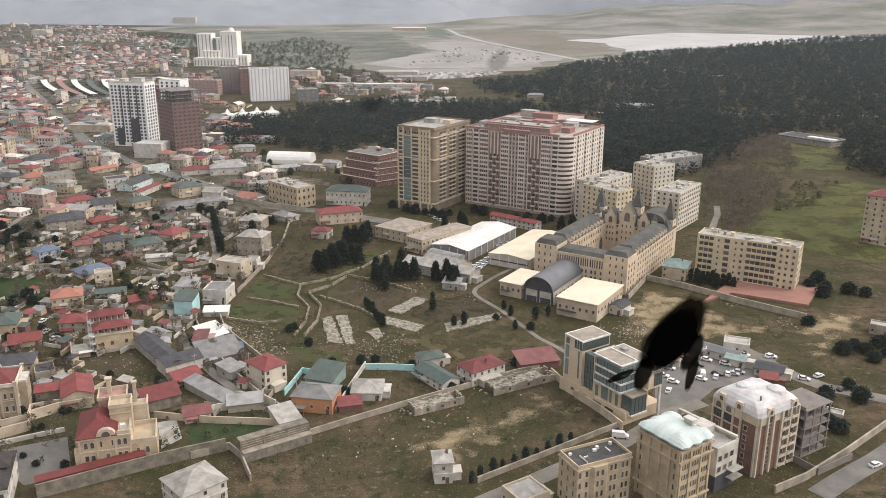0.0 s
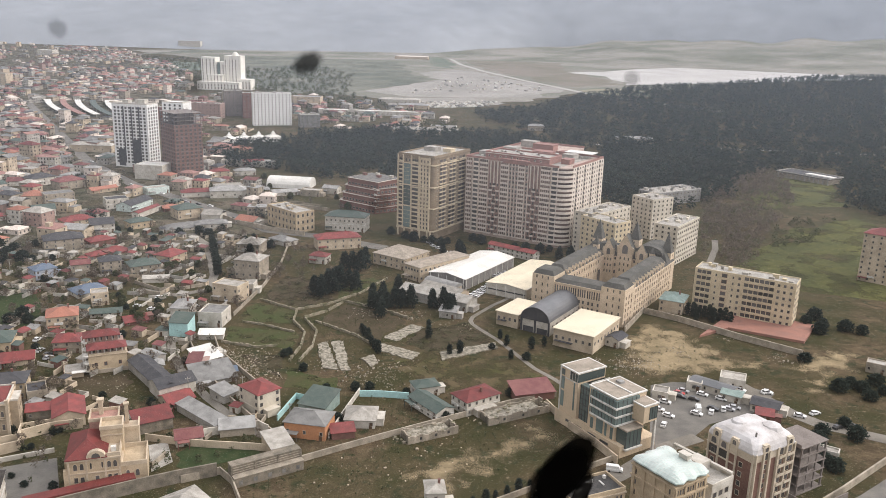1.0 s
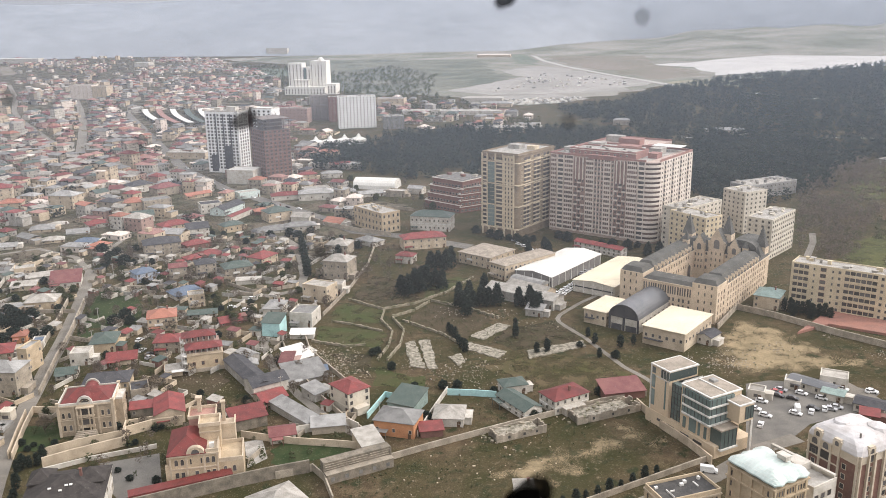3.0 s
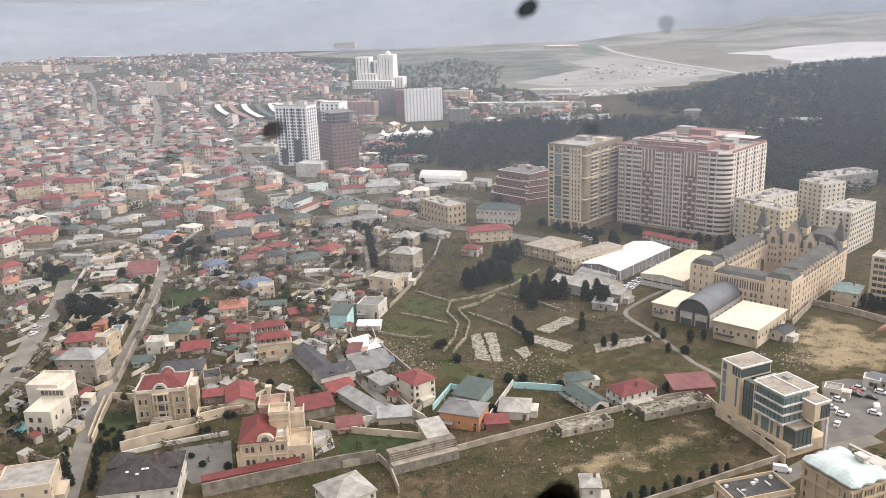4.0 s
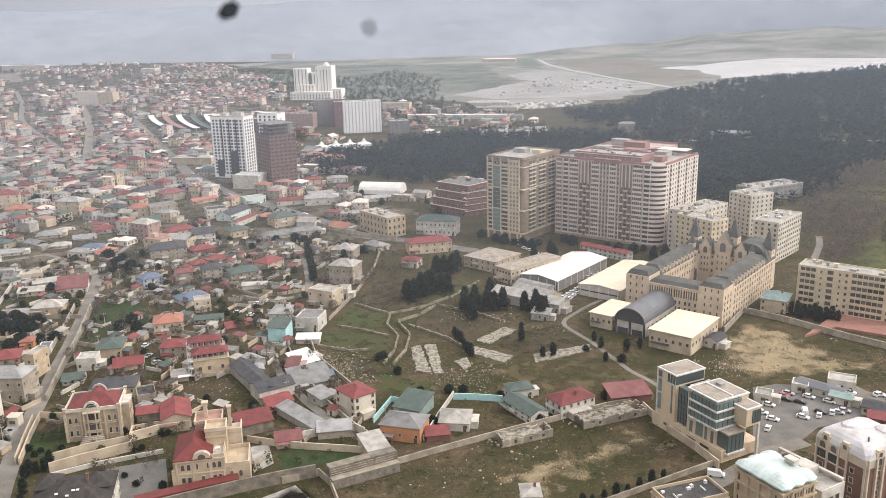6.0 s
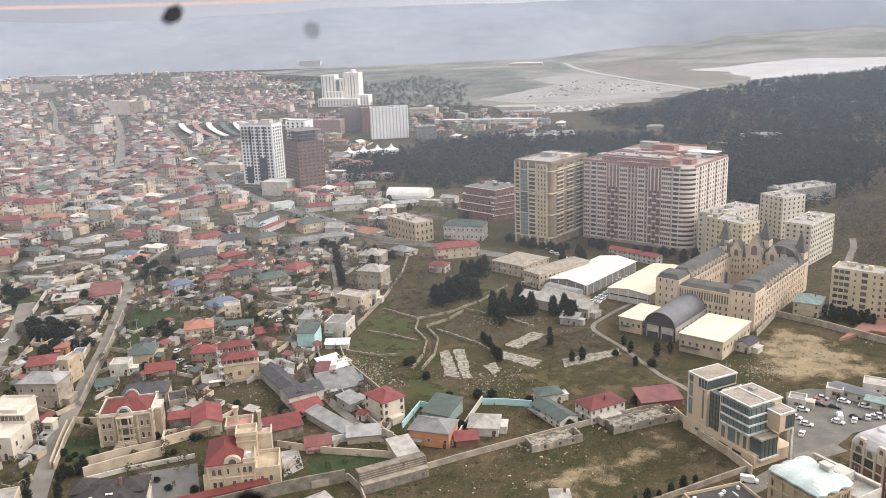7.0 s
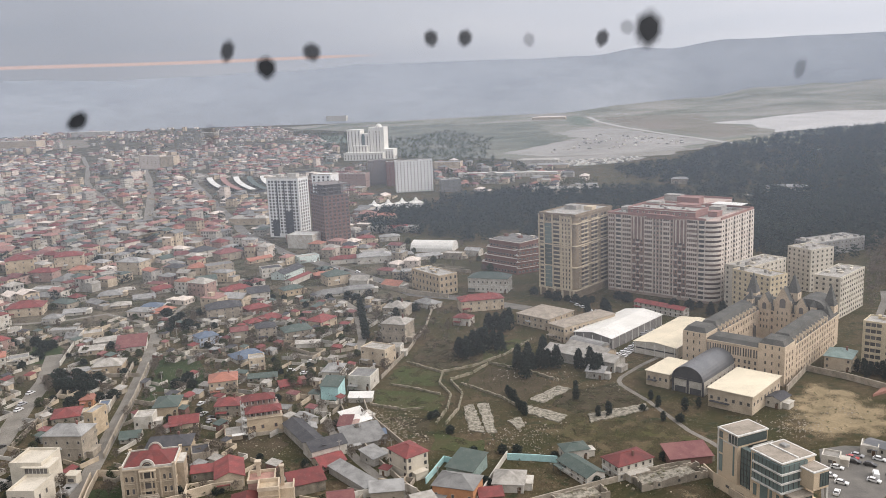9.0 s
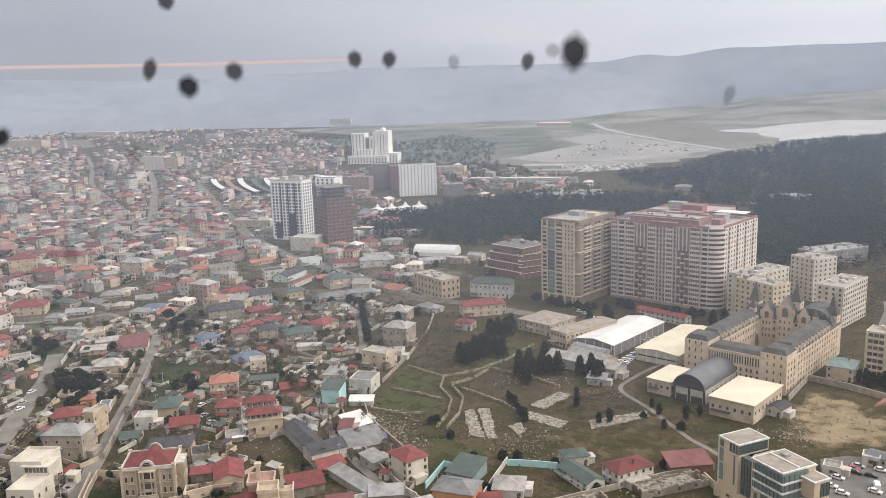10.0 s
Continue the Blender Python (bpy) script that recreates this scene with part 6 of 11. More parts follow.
# ---- glass-fronted villa tower ----
def glass_villa():
    ang = -65
    root = thing("modern_villa", 99.3, 258.5, ang, "modern beige villa tower with teal glass bands", "villa")
    SAND = BEIGE_LIGHT
    # local x runs along the long side towards the viewer, local -y is the long glazed side
    W, D = 33.0, 17.0

    def block(x0, y0, x1, y1, z0, z1, mat=None, name="wall"):
        return part(name, Shape().box(x0, y0, z0, x1, y1, z1), mat or SAND, root)

    def roof_cap(x0, y0, x1, y1, z, up=0.6):
        part("roof_slab", Shape().box(x0 - 0.3, y0 - 0.3, z, x1 + 0.3, y1 + 0.3, z + 0.4), FRAME, root, "white roof edge")
        part("roof", Shape().box(x0 + 0.4, y0 + 0.4, z + 0.41, x1 - 0.4, y1 - 0.4, z + 0.5), PALE_BROWN, root)

    block(-W / 2, -D / 2, W / 2, D / 2, 0, 4.2)
    block(-W / 2 + 1, -D / 2 + 1, -W / 2 + 10, D / 2 - 3, 4.2, 21.5)
    roof_cap(-W / 2 + 1, -D / 2 + 1, -W / 2 + 10, D / 2 - 3, 21.5)
    block(-W / 2 + 10, -D / 2 + 2.5, -W / 2 + 16, D / 2 - 3, 4.2, 17.5, GLASS_TEAL, "stair_glazing")
    block(-W / 2 + 16, -D / 2 + 1, W / 2 - 4, D / 2 - 2, 4.2, 19.6)
    roof_cap(-W / 2 + 16, -D / 2 + 1, W / 2 - 4, D / 2 - 2, 19.6)
    part("roof_rib", Shape().box(-W / 2 + 16.4, -0.6, 20.1, W / 2 - 4.4, 0.0, 20.4), FRAME, root, "white roof upstand")
    part("roof_hatch", Shape().box(-W / 2 + 19, 1.6, 20.1, -W / 2 + 21.4, 3.6, 20.9), GREY_ROOF, root)
    # glazed storeys wrapping the near corner, with white slab edges
    for k in range(3):
        z = 10.2 + k * 3.1
        part("glass_band", Shape().box(-W / 2 + 18, -D / 2 + 0.2, z + 0.5, W / 2 - 3.2, D / 2 - 6, z + 2.9), GLASS_TEAL, root, "teal glass band")
        part("slab_edge", Shape().box(-W / 2 + 17.6, -D / 2 - 0.3, z, W / 2 - 2.7, D / 2 - 5.5, z + 0.5), FRAME, root, "white slab edge")
        for i in range(7):
            u = -W / 2 + 18.5 + i * 1.6
            part("mullion", Shape().box(u - 0.07, -D / 2 + 0.08, z + 0.5, u + 0.07, -D / 2 + 0.2, z + 2.9), SLATE, root)
        for i in range(5):
            v = -D / 2 + 1 + i * 2.1
            part("mullion", Shape().box(W / 2 - 3.2, v - 0.07, z + 0.5, W / 2 - 3.08, v + 0.07, z + 2.9), SLATE, root)
    # glass bay at the foot of the near side
    block(W / 2 - 4, -D / 2 + 2, W / 2 + 0.6, -D / 2 + 9, 3.2, 9.6, GLASS_TEAL, "glass_bay")
    block(W / 2 - 4.4, -D / 2 + 1.6, W / 2 + 1.0, -D / 2 + 9.4, 9.6, 10.1, PALE_BROWN, "bay_roof")
    block(W / 2 - 4.4, -D / 2 + 1.6, W / 2 + 1.2, -D / 2 + 9.4, 2.7, 3.2, FRAME, "bay_sill")
    for i in range(5):
        v = -D / 2 + 2 + i * 1.75
        part("mullion", Shape().box(W / 2 + 0.6, v - 0.08, 3.2, W / 2 + 0.7, v + 0.08, 9.6), SLATE, root)
    # cantilevered corner room on a tall white column
    block(W / 2 - 5, D / 2 - 9, W / 2 + 2, D / 2 - 2.5, 11.6, 17.6)
    part("corner_glazing", Shape().box(W / 2 + 2, D / 2 - 6.4, 12.4, W / 2 + 2.1, D / 2 - 2.8, 16.9), GLASS_TEAL, root)
    for k in range(4):
        part("mullion", Shape().box(W / 2 + 2.1, D / 2 - 6.4 + k * 1.2, 12.4, W / 2 + 2.2, D / 2 - 6.3 + k * 1.2, 16.9), SLATE, root)
    roof_cap(W / 2 - 5, D / 2 - 9, W / 2 + 2, D / 2 - 2.5, 17.6)
    block(W / 2 + 1.2, D / 2 - 3.3, W / 2 + 2, D / 2 - 2.5, 0, 11.6, FRAME, "column")
    # slate slab, dark for the shade under the corner room
    block(W / 2 - 5, D / 2 - 8, W / 2 - 4.6, D / 2 - 2.7, 0, 11.6, SLATE, "dark_recess")
    # glazed top corner of the rear tower, its balcony and white frames
    x1, y0 = -W / 2 + 10, -D / 2 + 1
    part("corner_glass", Shape().box(x1 - 4.2, y0 - 0.12, 18.2, x1 + 0.12, y0, 21.2).box(x1, y0, 18.2, x1 + 0.12, D / 2 - 3.4, 21.2), GLASS_TEAL, root)
    for k in range(4):
        part("mullion", Shape().box(x1 - 4.2 + k * 1.35, y0 - 0.2, 18.2, x1 - 4.08 + k * 1.35, y0 - 0.12, 21.2), FRAME, root)
    part("balcony", Shape().box(x1, y0 + 4, 17.2, x1 + 2.6, D / 2 - 3, 17.5).box(x1 + 2.45, y0 + 4, 17.5, x1 + 2.6, D / 2 - 3, 18.5), FRAME, root, "white balcony")
    part("white_band", Shape().box(-W / 2 + 0.9, y0 - 0.1, 17.6, x1, y0, 17.95), FRAME, root)
    part("white_fin", Shape().box(-W / 2 + 0.8, y0 - 0.25, 4.2, -W / 2 + 1.25, y0, 21.9), FRAME, root)
    for u, z0, z1, wd in ((1.6, 4.6, 8.6, 1.4), (8.4, 4.6, 9.2, 1.0), (-2.0, 5.2, 9.4, 0.5), (0.3, 10.2, 18.8, 0.5)):
        part("tall_window", Shape().box(u - wd / 2, y0 - 0.12, z0, u + wd / 2, y0 + 0.02, z1), GLASS_TEAL, root)
    # slots and tall glazing on the long side
    y = -D / 2 + 1
    for u, z0, z1, wd in ((-14.2, 6.5, 12.5, 1.6), (-14.2, 13.2, 18, 1.6), (-14.2, 18.6, 20.8, 1.6), (-8.2, 7, 17.5, 0.7), (5.4, 4.6, 9.6, 3.2), (11.2, 4.6, 8.8, 1.2)):
        part("tall_window", Shape().box(u - wd / 2, y - 0.12, z0, u + wd / 2, y + 0.02, z1), GLASS_TEAL, root)
    part("corner_glazing", Shape().box(-W / 2 + 10, -D / 2 + 2.2, 18.6, -W / 2 + 10.1, D / 2 - 4, 21.2), GLASS_TEAL, root)
    for i in range(5):
        part("mullion", Shape().box(-W / 2 + 10 + i * 1.4, -D / 2 + 2.36, 4.2, -W / 2 + 10.12 + i * 1.4, -D / 2 + 2.5, 17.5), SLATE, root)
    for i in range(6):
        part("mullion", Shape().box(-W / 2 + 10, -D / 2 + 2.36, 6 + i * 2.1, -W / 2 + 16, -D / 2 + 2.5, 6.12 + i * 2.1), SLATE, root)
    for u, z, wd in ((-9, 2.2, 3), (-4, 2.2, 4), (3, 2.2, 4), (9, 2.2, 4)):
        part("slot_window", Shape().box(u - wd / 2, -D / 2 - 0.06, z, u + wd / 2, -D / 2 + 0.02, z + 0.9), GLASS, root)
    part("terrace_rail", Shape().box(-W / 2, -D / 2, 4.2, -W / 2 + 18, -D / 2 + 0.15, 5.1), SAND, root)


BEIGE_LIGHT = material("sand_cladding", (0.64, 0.51, 0.36), 0.8, alt=(0.55, 0.44, 0.31), scale=0.15, fine=2, vary=0.07)
PALE_BROWN = material("pale_brown_roofing", (0.35, 0.3, 0.245), 0.9, alt=(0.25, 0.215, 0.17), scale=0.3, fine=2, vary=0.12)
glass_villa()


# ---- bottom-corner buildings ----
def teal_roof_block():
    w, d, h = 15.4, 12.6, 20.5
    root = thing("office_block", 96.8, 198.4, -65, "beige limestone office block with pale teal glass roof", "office building")
    a, b = w / 2, d / 2
    part("wall", Shape().box(-a, -b, 0, a, b, h), STONE, root)
    part("attic_glazing", Shape().box(-a + 0.3, -b + 0.3, h, a - 0.3, b - 0.3, h + 1.3), GLASS_TEAL, root)
    z, nx, ny = h + 1.3, 18, 14

    def shell(i, j, lift=0.0):
        """The glazed roof: low in the middle rows, its eaves waving in and out."""
        u, v = 2 * i / nx - 1, 2 * j / ny - 1
        x = (a + 0.7) * u * (1 + 0.05 * math.cos(3 * math.pi * v))
        y = (b + 0.7) * v * (1 + 0.05 * math.cos(3 * math.pi * u))
        return (x, y, z + lift + 1.9 * (1 - max(abs(u), abs(v)) ** 3) + 0.18 * math.cos(3 * math.pi * u))

    s = Shape()
    for i in range(nx):
        for j in range(ny):
            s.face([shell(i, j), shell(i + 1, j), shell(i + 1, j + 1), shell(i, j + 1)])
    rim = [(i, 0) for i in range(nx)] + [(nx, j) for j in range(ny)] + [(i, ny) for i in range(nx, 0, -1)] + [(0, j) for j in range(ny, 0, -1)]
    for p, q in zip(rim, rim[1:] + rim[:1]):
        s.face([shell(*p, -0.45), shell(*q, -0.45), shell(*q), shell(*p)])
    roof = part("roof", s, TEAL_SHEET, root, "pale teal glazed roof with waving eaves")
    for i in range(1, nx):
        bar = Shape()
        for j in range(ny):
            p, q = shell(i, j, 0.03), shell(i, j + 1, 0.03)
            bar.face([(p[0] - 0.05, p[1], p[2]), (p[0] + 0.05, p[1], p[2]), (q[0] + 0.05, q[1], q[2]), (q[0] - 0.05, q[1], q[2])])
        part("glazing_bar", bar, FRAME, roof)
    for j in range(1, ny):
        bar = Shape()
        for i in range(nx):
            p, q = shell(i, j, 0.03), shell(i + 1, j, 0.03)
            bar.face([(p[0], p[1] - 0.05, p[2]), (q[0], q[1] - 0.05, q[2]), (q[0], q[1] + 0.05, q[2]), (p[0], p[1] + 0.05, p[2])])
        part("glazing_bar", bar, FRAME, roof)
    rooftop_box(root, 2, 3.5, z + 1.95, 3, 2, 1.2, PLASTER)
    win = window_mesh(0.8, 1.9, None, STONE, True)
    for f in range(6):
        for g in range(3):
            for k2 in range(3):
                part("window", win, (), root, at=on_side(w, d, "right", -4.1 + g * 4.1 + (k2 - 1) * 1.05, 1.2 + f * 3.2))
        for u in (-6.5, 6.0):
            part("window", win, (), root, at=on_side(w, d, "front", u, 1.2 + f * 3.2))
    for u in (-7.2, -3.4, 0.4, 4.0, 7.2):
        rib(root, w, d, "front", u, 0, h, 0.9, 0.45, STONE)
    for v in (-5.9, -2.2, 2.2, 5.9):
        rib(root, w, d, "right", v, 0, h, 0.7, 0.3, STONE)
    for z2 in (3.8, 16.6, 19.9):
        band(root, w, d, z2, 0.45, 0.55, STONE)


teal_roof_block()


def flat_stone_block():
    w, d, h = 18.0, 9.6, 14.0
    root = thing("apartment_house", 74.6, 201.0, 16, "beige stone apartment house with dark flat roof", "apartment block")
    a, b = w / 2, d / 2
    s = Shape()
    s.prism([(-a, -b), (-a + 4, -b), (-a + 5, -b - 1.0), (-a + 9, -b - 1.0), (-a + 10, -b), (a, -b), (a, b), (-a, b)], 0, h)
    part("wall", s, STONE, root)
    part("parapet", parapet(w, d, h, up=1.0), STONE, root)
    part("cornice", Shape().box(-a - 0.3, -b - 0.3, h - 0.7, a + 0.3, b + 0.3, h - 0.3), STONE_PALE, root)
    part("roof", Shape().box(-a + 0.4, -b + 0.4, h, a - 0.4, b - 0.4, h + 0.2), BITUMEN, root)
    win = window_mesh(1.0, 2.1, None, STONE, True)
    for f in range(4):
        for u, out in ((-8.2, 0), (-6.0, 0), (-3.0, 1.0), (-1.4, 1.0), (2.2, 0), (3.6, 0), (6.2, 0), (7.6, 0)):
            part("window", win, (), root, at=on_side(w, d, "front", u, 1.0 + f * 3.3, out))
            if out == 0:
                part("window_sill", Shape().box(-0.7, -0.2, -0.2, 0.7, 0, 0), STONE_PALE, root, at=on_side(w, d, "front", u, 1.0 + f * 3.3, out))
        for v in (-3, 0, 3):
            part("window", win, (), root, at=on_side(w, d, "left", v, 1.0 + f * 3.3))
    for px, py, pw, pd, ph in ((-5, -1.5, 0.2, 4, 0.5), (-3.6, -0.5, 1.4, 0.3, 0.4), (0.5, 1.4, 1.2, 0.8, 0.7), (2, 2.2, 0.9, 0.9, 0.8), (4.5, 0.5, 0.4, 2.4, 0.3), (-7, 2.4, 1.0, 0.7, 0.6), (6.8, 2.6, 0.8, 0.8, 0.9)):
        part("roof_unit", Shape().box(px - pw / 2, py - pd / 2, h + 0.2, px + pw / 2, py + pd / 2, h + 0.2 + ph), FRAME, root)


BITUMEN = material("black_bitumen", (0.05, 0.048, 0.046), 0.9, alt=(0.08, 0.076, 0.07), scale=0.35, fine=2, vary=0.25)
flat_stone_block()


def brown_white_block():
    w, d, h = 17.0, 18.2, 19.8
    root = thing("apartment_house", 130.6, 215.5, -67, "brown and tan apartment house with a whitish mansard roof", "apartment block")
    a, b = w / 2, d / 2
    part("wall", Shape().box(-a, -b, 0, a, b, h - 3), BROWN_CLAD, root)
    part("upper_wall", Shape().box(-a - 0.15, -b - 0.15, h - 3, a + 0.15, b + 0.15, h), TAN_STONE, root, "tan stone top storey")

    def ring(inset, z, chamfer):
        x, y, c = a + 0.5 - inset, b + 0.5 - inset, chamfer
        return [(-x + c, -y, z), (x - c, -y, z), (x, -y + c, z), (x, y - c, z), (x - c, y, z), (-x + c, y, z), (-x, y - c, z), (-x, -y + c, z)]

    s = Shape()
    rings = [ring(k, h + z, c) for k, z, c in ((0, -0.4, 0.8), (0, 0, 0.8), (0.35, 1.2, 1.0), (1.0, 2.3, 1.4), (2.1, 3.2, 1.8), (3.6, 3.8, 2.2), (5.4, 4.1, 2.2))]
    for lo, hi in zip(rings, rings[1:]):
        for i in range(8):
            j = (i + 1) % 8
            s.face([lo[i], lo[j], hi[j], hi[i]])
    s.face(rings[-1])
    part("roof", s, MANSARD, root, "whitish bellied mansard roof")
    # raised eight-sided crown near the street corner
    for cx, cy, r, z in ((3.4, 4.2, 3.4, h + 3.4), (-3.2, -2.6, 2.6, h + 3.6)):
        k = Shape()
        lo = [(cx + r * math.cos(radians(22.5 + 45 * i)), cy + r * math.sin(radians(22.5 + 45 * i)), z) for i in range(8)]
        mid = [(cx + (q[0] - cx) * 0.8, cy + (q[1] - cy) * 0.8, z + 1.0) for q in lo]
        for i in range(8):
            j = (i + 1) % 8
            k.face([lo[i], lo[j], mid[j], mid[i]]).face([mid[i], mid[j], (cx, cy, z + 1.7)])
        part("roof_crown", k, MANSARD, root)
    arch, point = window_mesh(2.2, 2.3, None, TAN_STONE, True), window_mesh(1.9, 2.6, None, TAN_STONE, True)
    # arched dormer gables set in the roof's foot
    for side, us in (("front", (-5.2, 1.4)), ("right", (-4.6, 6.4))):
        for u in us:
            o = part("dormer", Shape().box(-1.5, -0.35, -0.4, 1.5, 1.4, 1.7).box(-1.1, -0.35, 1.7, 1.1, 1.2, 2.3), TAN_STONE, root, at=on_side(w, d, side, u, h, 0.2))
            part("dormer_window", window_mesh(1.6, 1.8, None, TAN_STONE, True), (), o, at=pose(0, -0.36, 0))
    # street side: brown wall, tan piers and a tall stack of balconies under pointed heads
    wide, slim = window_mesh(2.0, 1.8, None, TAN_STONE), window_mesh(1.5, 1.8, None, TAN_STONE)
    for v, wd in ((-8.8, 0.5), (-5.4, 0.6), (-2.6, 0.7), (1.2, 0.8), (5.0, 0.6), (8.8, 0.6)):
        rib(root, w, d, "right", v, 0, h, wd, 0.7, TAN_STONE)
    for f in range(6):
        z2 = 0.6 + f * 3.1
        part("window", slim, (), root, at=on_side(w, d, "right", -4.0, z2 + 0.6))
        for v in (3.1, 6.9):
            if f < 5:
                part("window", wide, (), root, at=on_side(w, d, "right", v, z2 + 0.5))
            part("balcony_slab", Shape().box(-1.6, -0.95, 0, 1.6, 0, 0.2).box(-1.6, -0.95, 0.2, 1.6, -0.83, 0.95), TAN_STONE, root, at=on_side(w, d, "right", v, z2))
        if f < 5:
            part("window", slim, (), root, at=on_side(w, d, "front", 4.0, z2 + 0.6))
            part("window", slim, (), root, at=on_side(w, d, "front", -6.4, z2 + 0.6))
    for v in (3.1, 6.9):
        part("pointed_window", point, (), root, at=on_side(w, d, "right", v, h - 3.0, 0.17))
    part("pointed_window", point, (), root, at=on_side(w, d, "right", -4.0, h - 3.0, 0.17))
    for u in (-8.2, -4.4, -0.6, 2.2, 8.2):
        rib(root, w, d, "front", u, 0, h, 0.55, 0.5, TAN_STONE)
    for z in (h - 3.2, h - 6.4):
        part("cornice", Shape().box(-a - 0.4, -b - 0.4, z, 2.2, -b, z + 0.3), TAN_STONE, root)
    for u in (-6.3, -2.5):
        part("arched_window", arch, (), root, at=on_side(w, d, "front", u, h - 2.9, 0.17))
        # flat panel, dark to imitate the shade in a loggia
        part("loggia", Shape().box(-1.6, -0.1, 0, 1.6, 0, 2.4), GLASS, root, "flat dark panel for a loggia's shade", at=on_side(w, d, "front", u, h - 6.0))
    part("vent_pipe", Shape().box(5.2, -5.6, h + 2, 5.6, -5.2, h + 4.9), DARK_ROOF, root)


TAN_STONE = material("tan_stone_facing", (0.58, 0.5, 0.39), 0.88, alt=(0.47, 0.4, 0.3), scale=0.25, fine=2, vary=0.1)
MANSARD = material("dull_white_roofing", (0.6, 0.58, 0.57), 0.8, alt=(0.46, 0.43, 0.41), scale=0.25, fine=2, vary=0.12)
BROWN_CLAD = material("brown_cladding", (0.17, 0.09, 0.07), 0.8, alt=(0.22, 0.12, 0.09), scale=0.3, fine=2, vary=0.12)
brown_white_block()


def white_link_house():
    w, d, h = 15.0, 10.0, 13.5
    root = thing("town_house", 111.0, 207.0, -62, "white modern town house with stepped terraces", "house")
    part("wall", Shape().box(-w / 2, -d / 2, 0, w / 2, d / 2, h), PLASTER, root)
    part("parapet", parapet(w, d, h, up=1.0), PLASTER, root)
    part("roof", Shape().box(-w / 2 + 0.4, -d / 2 + 0.4, h, w / 2 - 0.4, d / 2 - 0.4, h + 0.2), CONCRETE, root)
    part("stair_head", Shape().box(-5, -1, h + 0.2, 0, 4, h + 2.8), PLASTER, root)
    part("base", Shape().box(-w / 2 - 0.2, -d / 2 - 0.2, 0, w / 2 + 0.2, d / 2 + 0.2, 5.2), SLATE, root)
    for f in range(2):
        for u in (-5, -1, 3):
            part("window", window_mesh(1.8, 1.9), (), root, at=on_side(w, d, "right", u * 0.7, 6.2 + f * 3.6))
            part("window", window_mesh(1.8, 1.9), (), root, at=on_side(w, d, "front", u, 6.2 + f * 3.6))
    for z in (3.4, 6.0):
        part("canopy", Shape().box(w / 2, 0, z, w / 2 + 2.6, d / 2, z + 0.3), CONCRETE, root)
    part("pergola_frame", Shape().box(-w / 2 - 6, d / 2 - 1.4, h + 1.6, w / 2, d / 2 - 0.4, h + 2.2).box(-w / 2 - 6, d / 2 - 1.4, 0, -w / 2 - 5.2, d / 2 - 0.4, h + 1.6), PLASTER, root)


white_link_house()


def concrete_shell():
    """An unfinished house: bare slabs, columns and half-built block walls."""
    w, d, n, fh = 15.0, 13.0, 5, 3.2
    root = thing("building_shell", 149.0, 221.5, -67, "unfinished grey concrete house shell with open floors", "building shell")
    for f in range(n + 1):
        cutback = 0 if f < 4 else 3.5
        part("floor_slab", Shape().box(-w / 2 + cutback, -d / 2, f * fh, w / 2, d / 2, f * fh + 0.3), CONC_DARK, root)
        if f == n:
            break
        for i in range(4):
            for j in range(4):
                if i in (0, 3) or j in (0, 3):
                    u, v = -w / 2 + 0.5 + cutback + i * (w - 1 - cutback) / 3, -d / 2 + 0.5 + j * (d - 1) / 3
                    part("column", Shape().box(u - 0.25, v - 0.25, f * fh + 0.3, u + 0.25, v + 0.25, (f + 1) * fh), CONC_DARK, root)
        part("block_wall", Shape().box(-w / 2 + cutback + 0.8, -d / 2 + 0.4, f * fh + 0.3, w / 2 - 4.5, -d / 2 + 0.6, f * fh + (1.1 if f % 2 else fh)), CONC_DARK, root)
        part("block_wall", Shape().box(w / 2 - 0.6, -d / 2 + 1, f * fh + 0.3, w / 2 - 0.4, d / 2 - 5, f * fh + (fh if f % 2 else 1.0)), CONC_DARK, root)
        part("core", Shape().box(-2, 0, f * fh + 0.3, 4, d / 2 - 1, (f + 1) * fh), CONC_DARK, root)
    for i in range(3):
        part("parapet", Shape().box(-w / 2 + 3.5 + i * 4, -d / 2, n * fh + 0.3, -w / 2 + 6.5 + i * 4, -d / 2 + 0.2, n * fh + 1.3), CONC_DARK, root)
    # walled yard in front
    part("yard_wall", Shape().box(w / 2 + 0.2, -d / 2 - 4, 0, w / 2 + 9, -d / 2 - 3.7, 2.4).box(w / 2 + 8.7, -d / 2 - 3.7, 0, w / 2 + 9, d / 2, 2.4), CONC_DARK, root)


concrete_shell()
house(116.0, 225.0, -62, 9, 9, 6, "hip", STONE_GREY, PALE_BROWN, 2, 2, 2, label="low grey house with pale brown hipped roof")

# sheds round the parking yard
for args, top, label in ((((131.5, 284.3)), PALE_ROOF, "small white kiosk beside the parked cars"), (((165.6, 292.5)), PALE_ROOF, "pale garage with a dark open front"), (((148.8, 291.4)), PALE_ROOF, "small white garage at the yard's end")):
    house(*args, -30, 10 if "dark open" in label else 6, 8 if "dark open" in label else 6, 4.0 if "dark open" in label else 3.2, "flat", PLASTER, top, 1, 1, 1, label=label, category="shed", name="shed", ww=1.6)
house(*((155.3, 288.2)), -48, 17, 6.5, 3.2, "gable", PLASTER, DARK_METAL, 1, 4, 1, rise=1.0, label="long white garage row with dark roof", category="garage", name="garage")
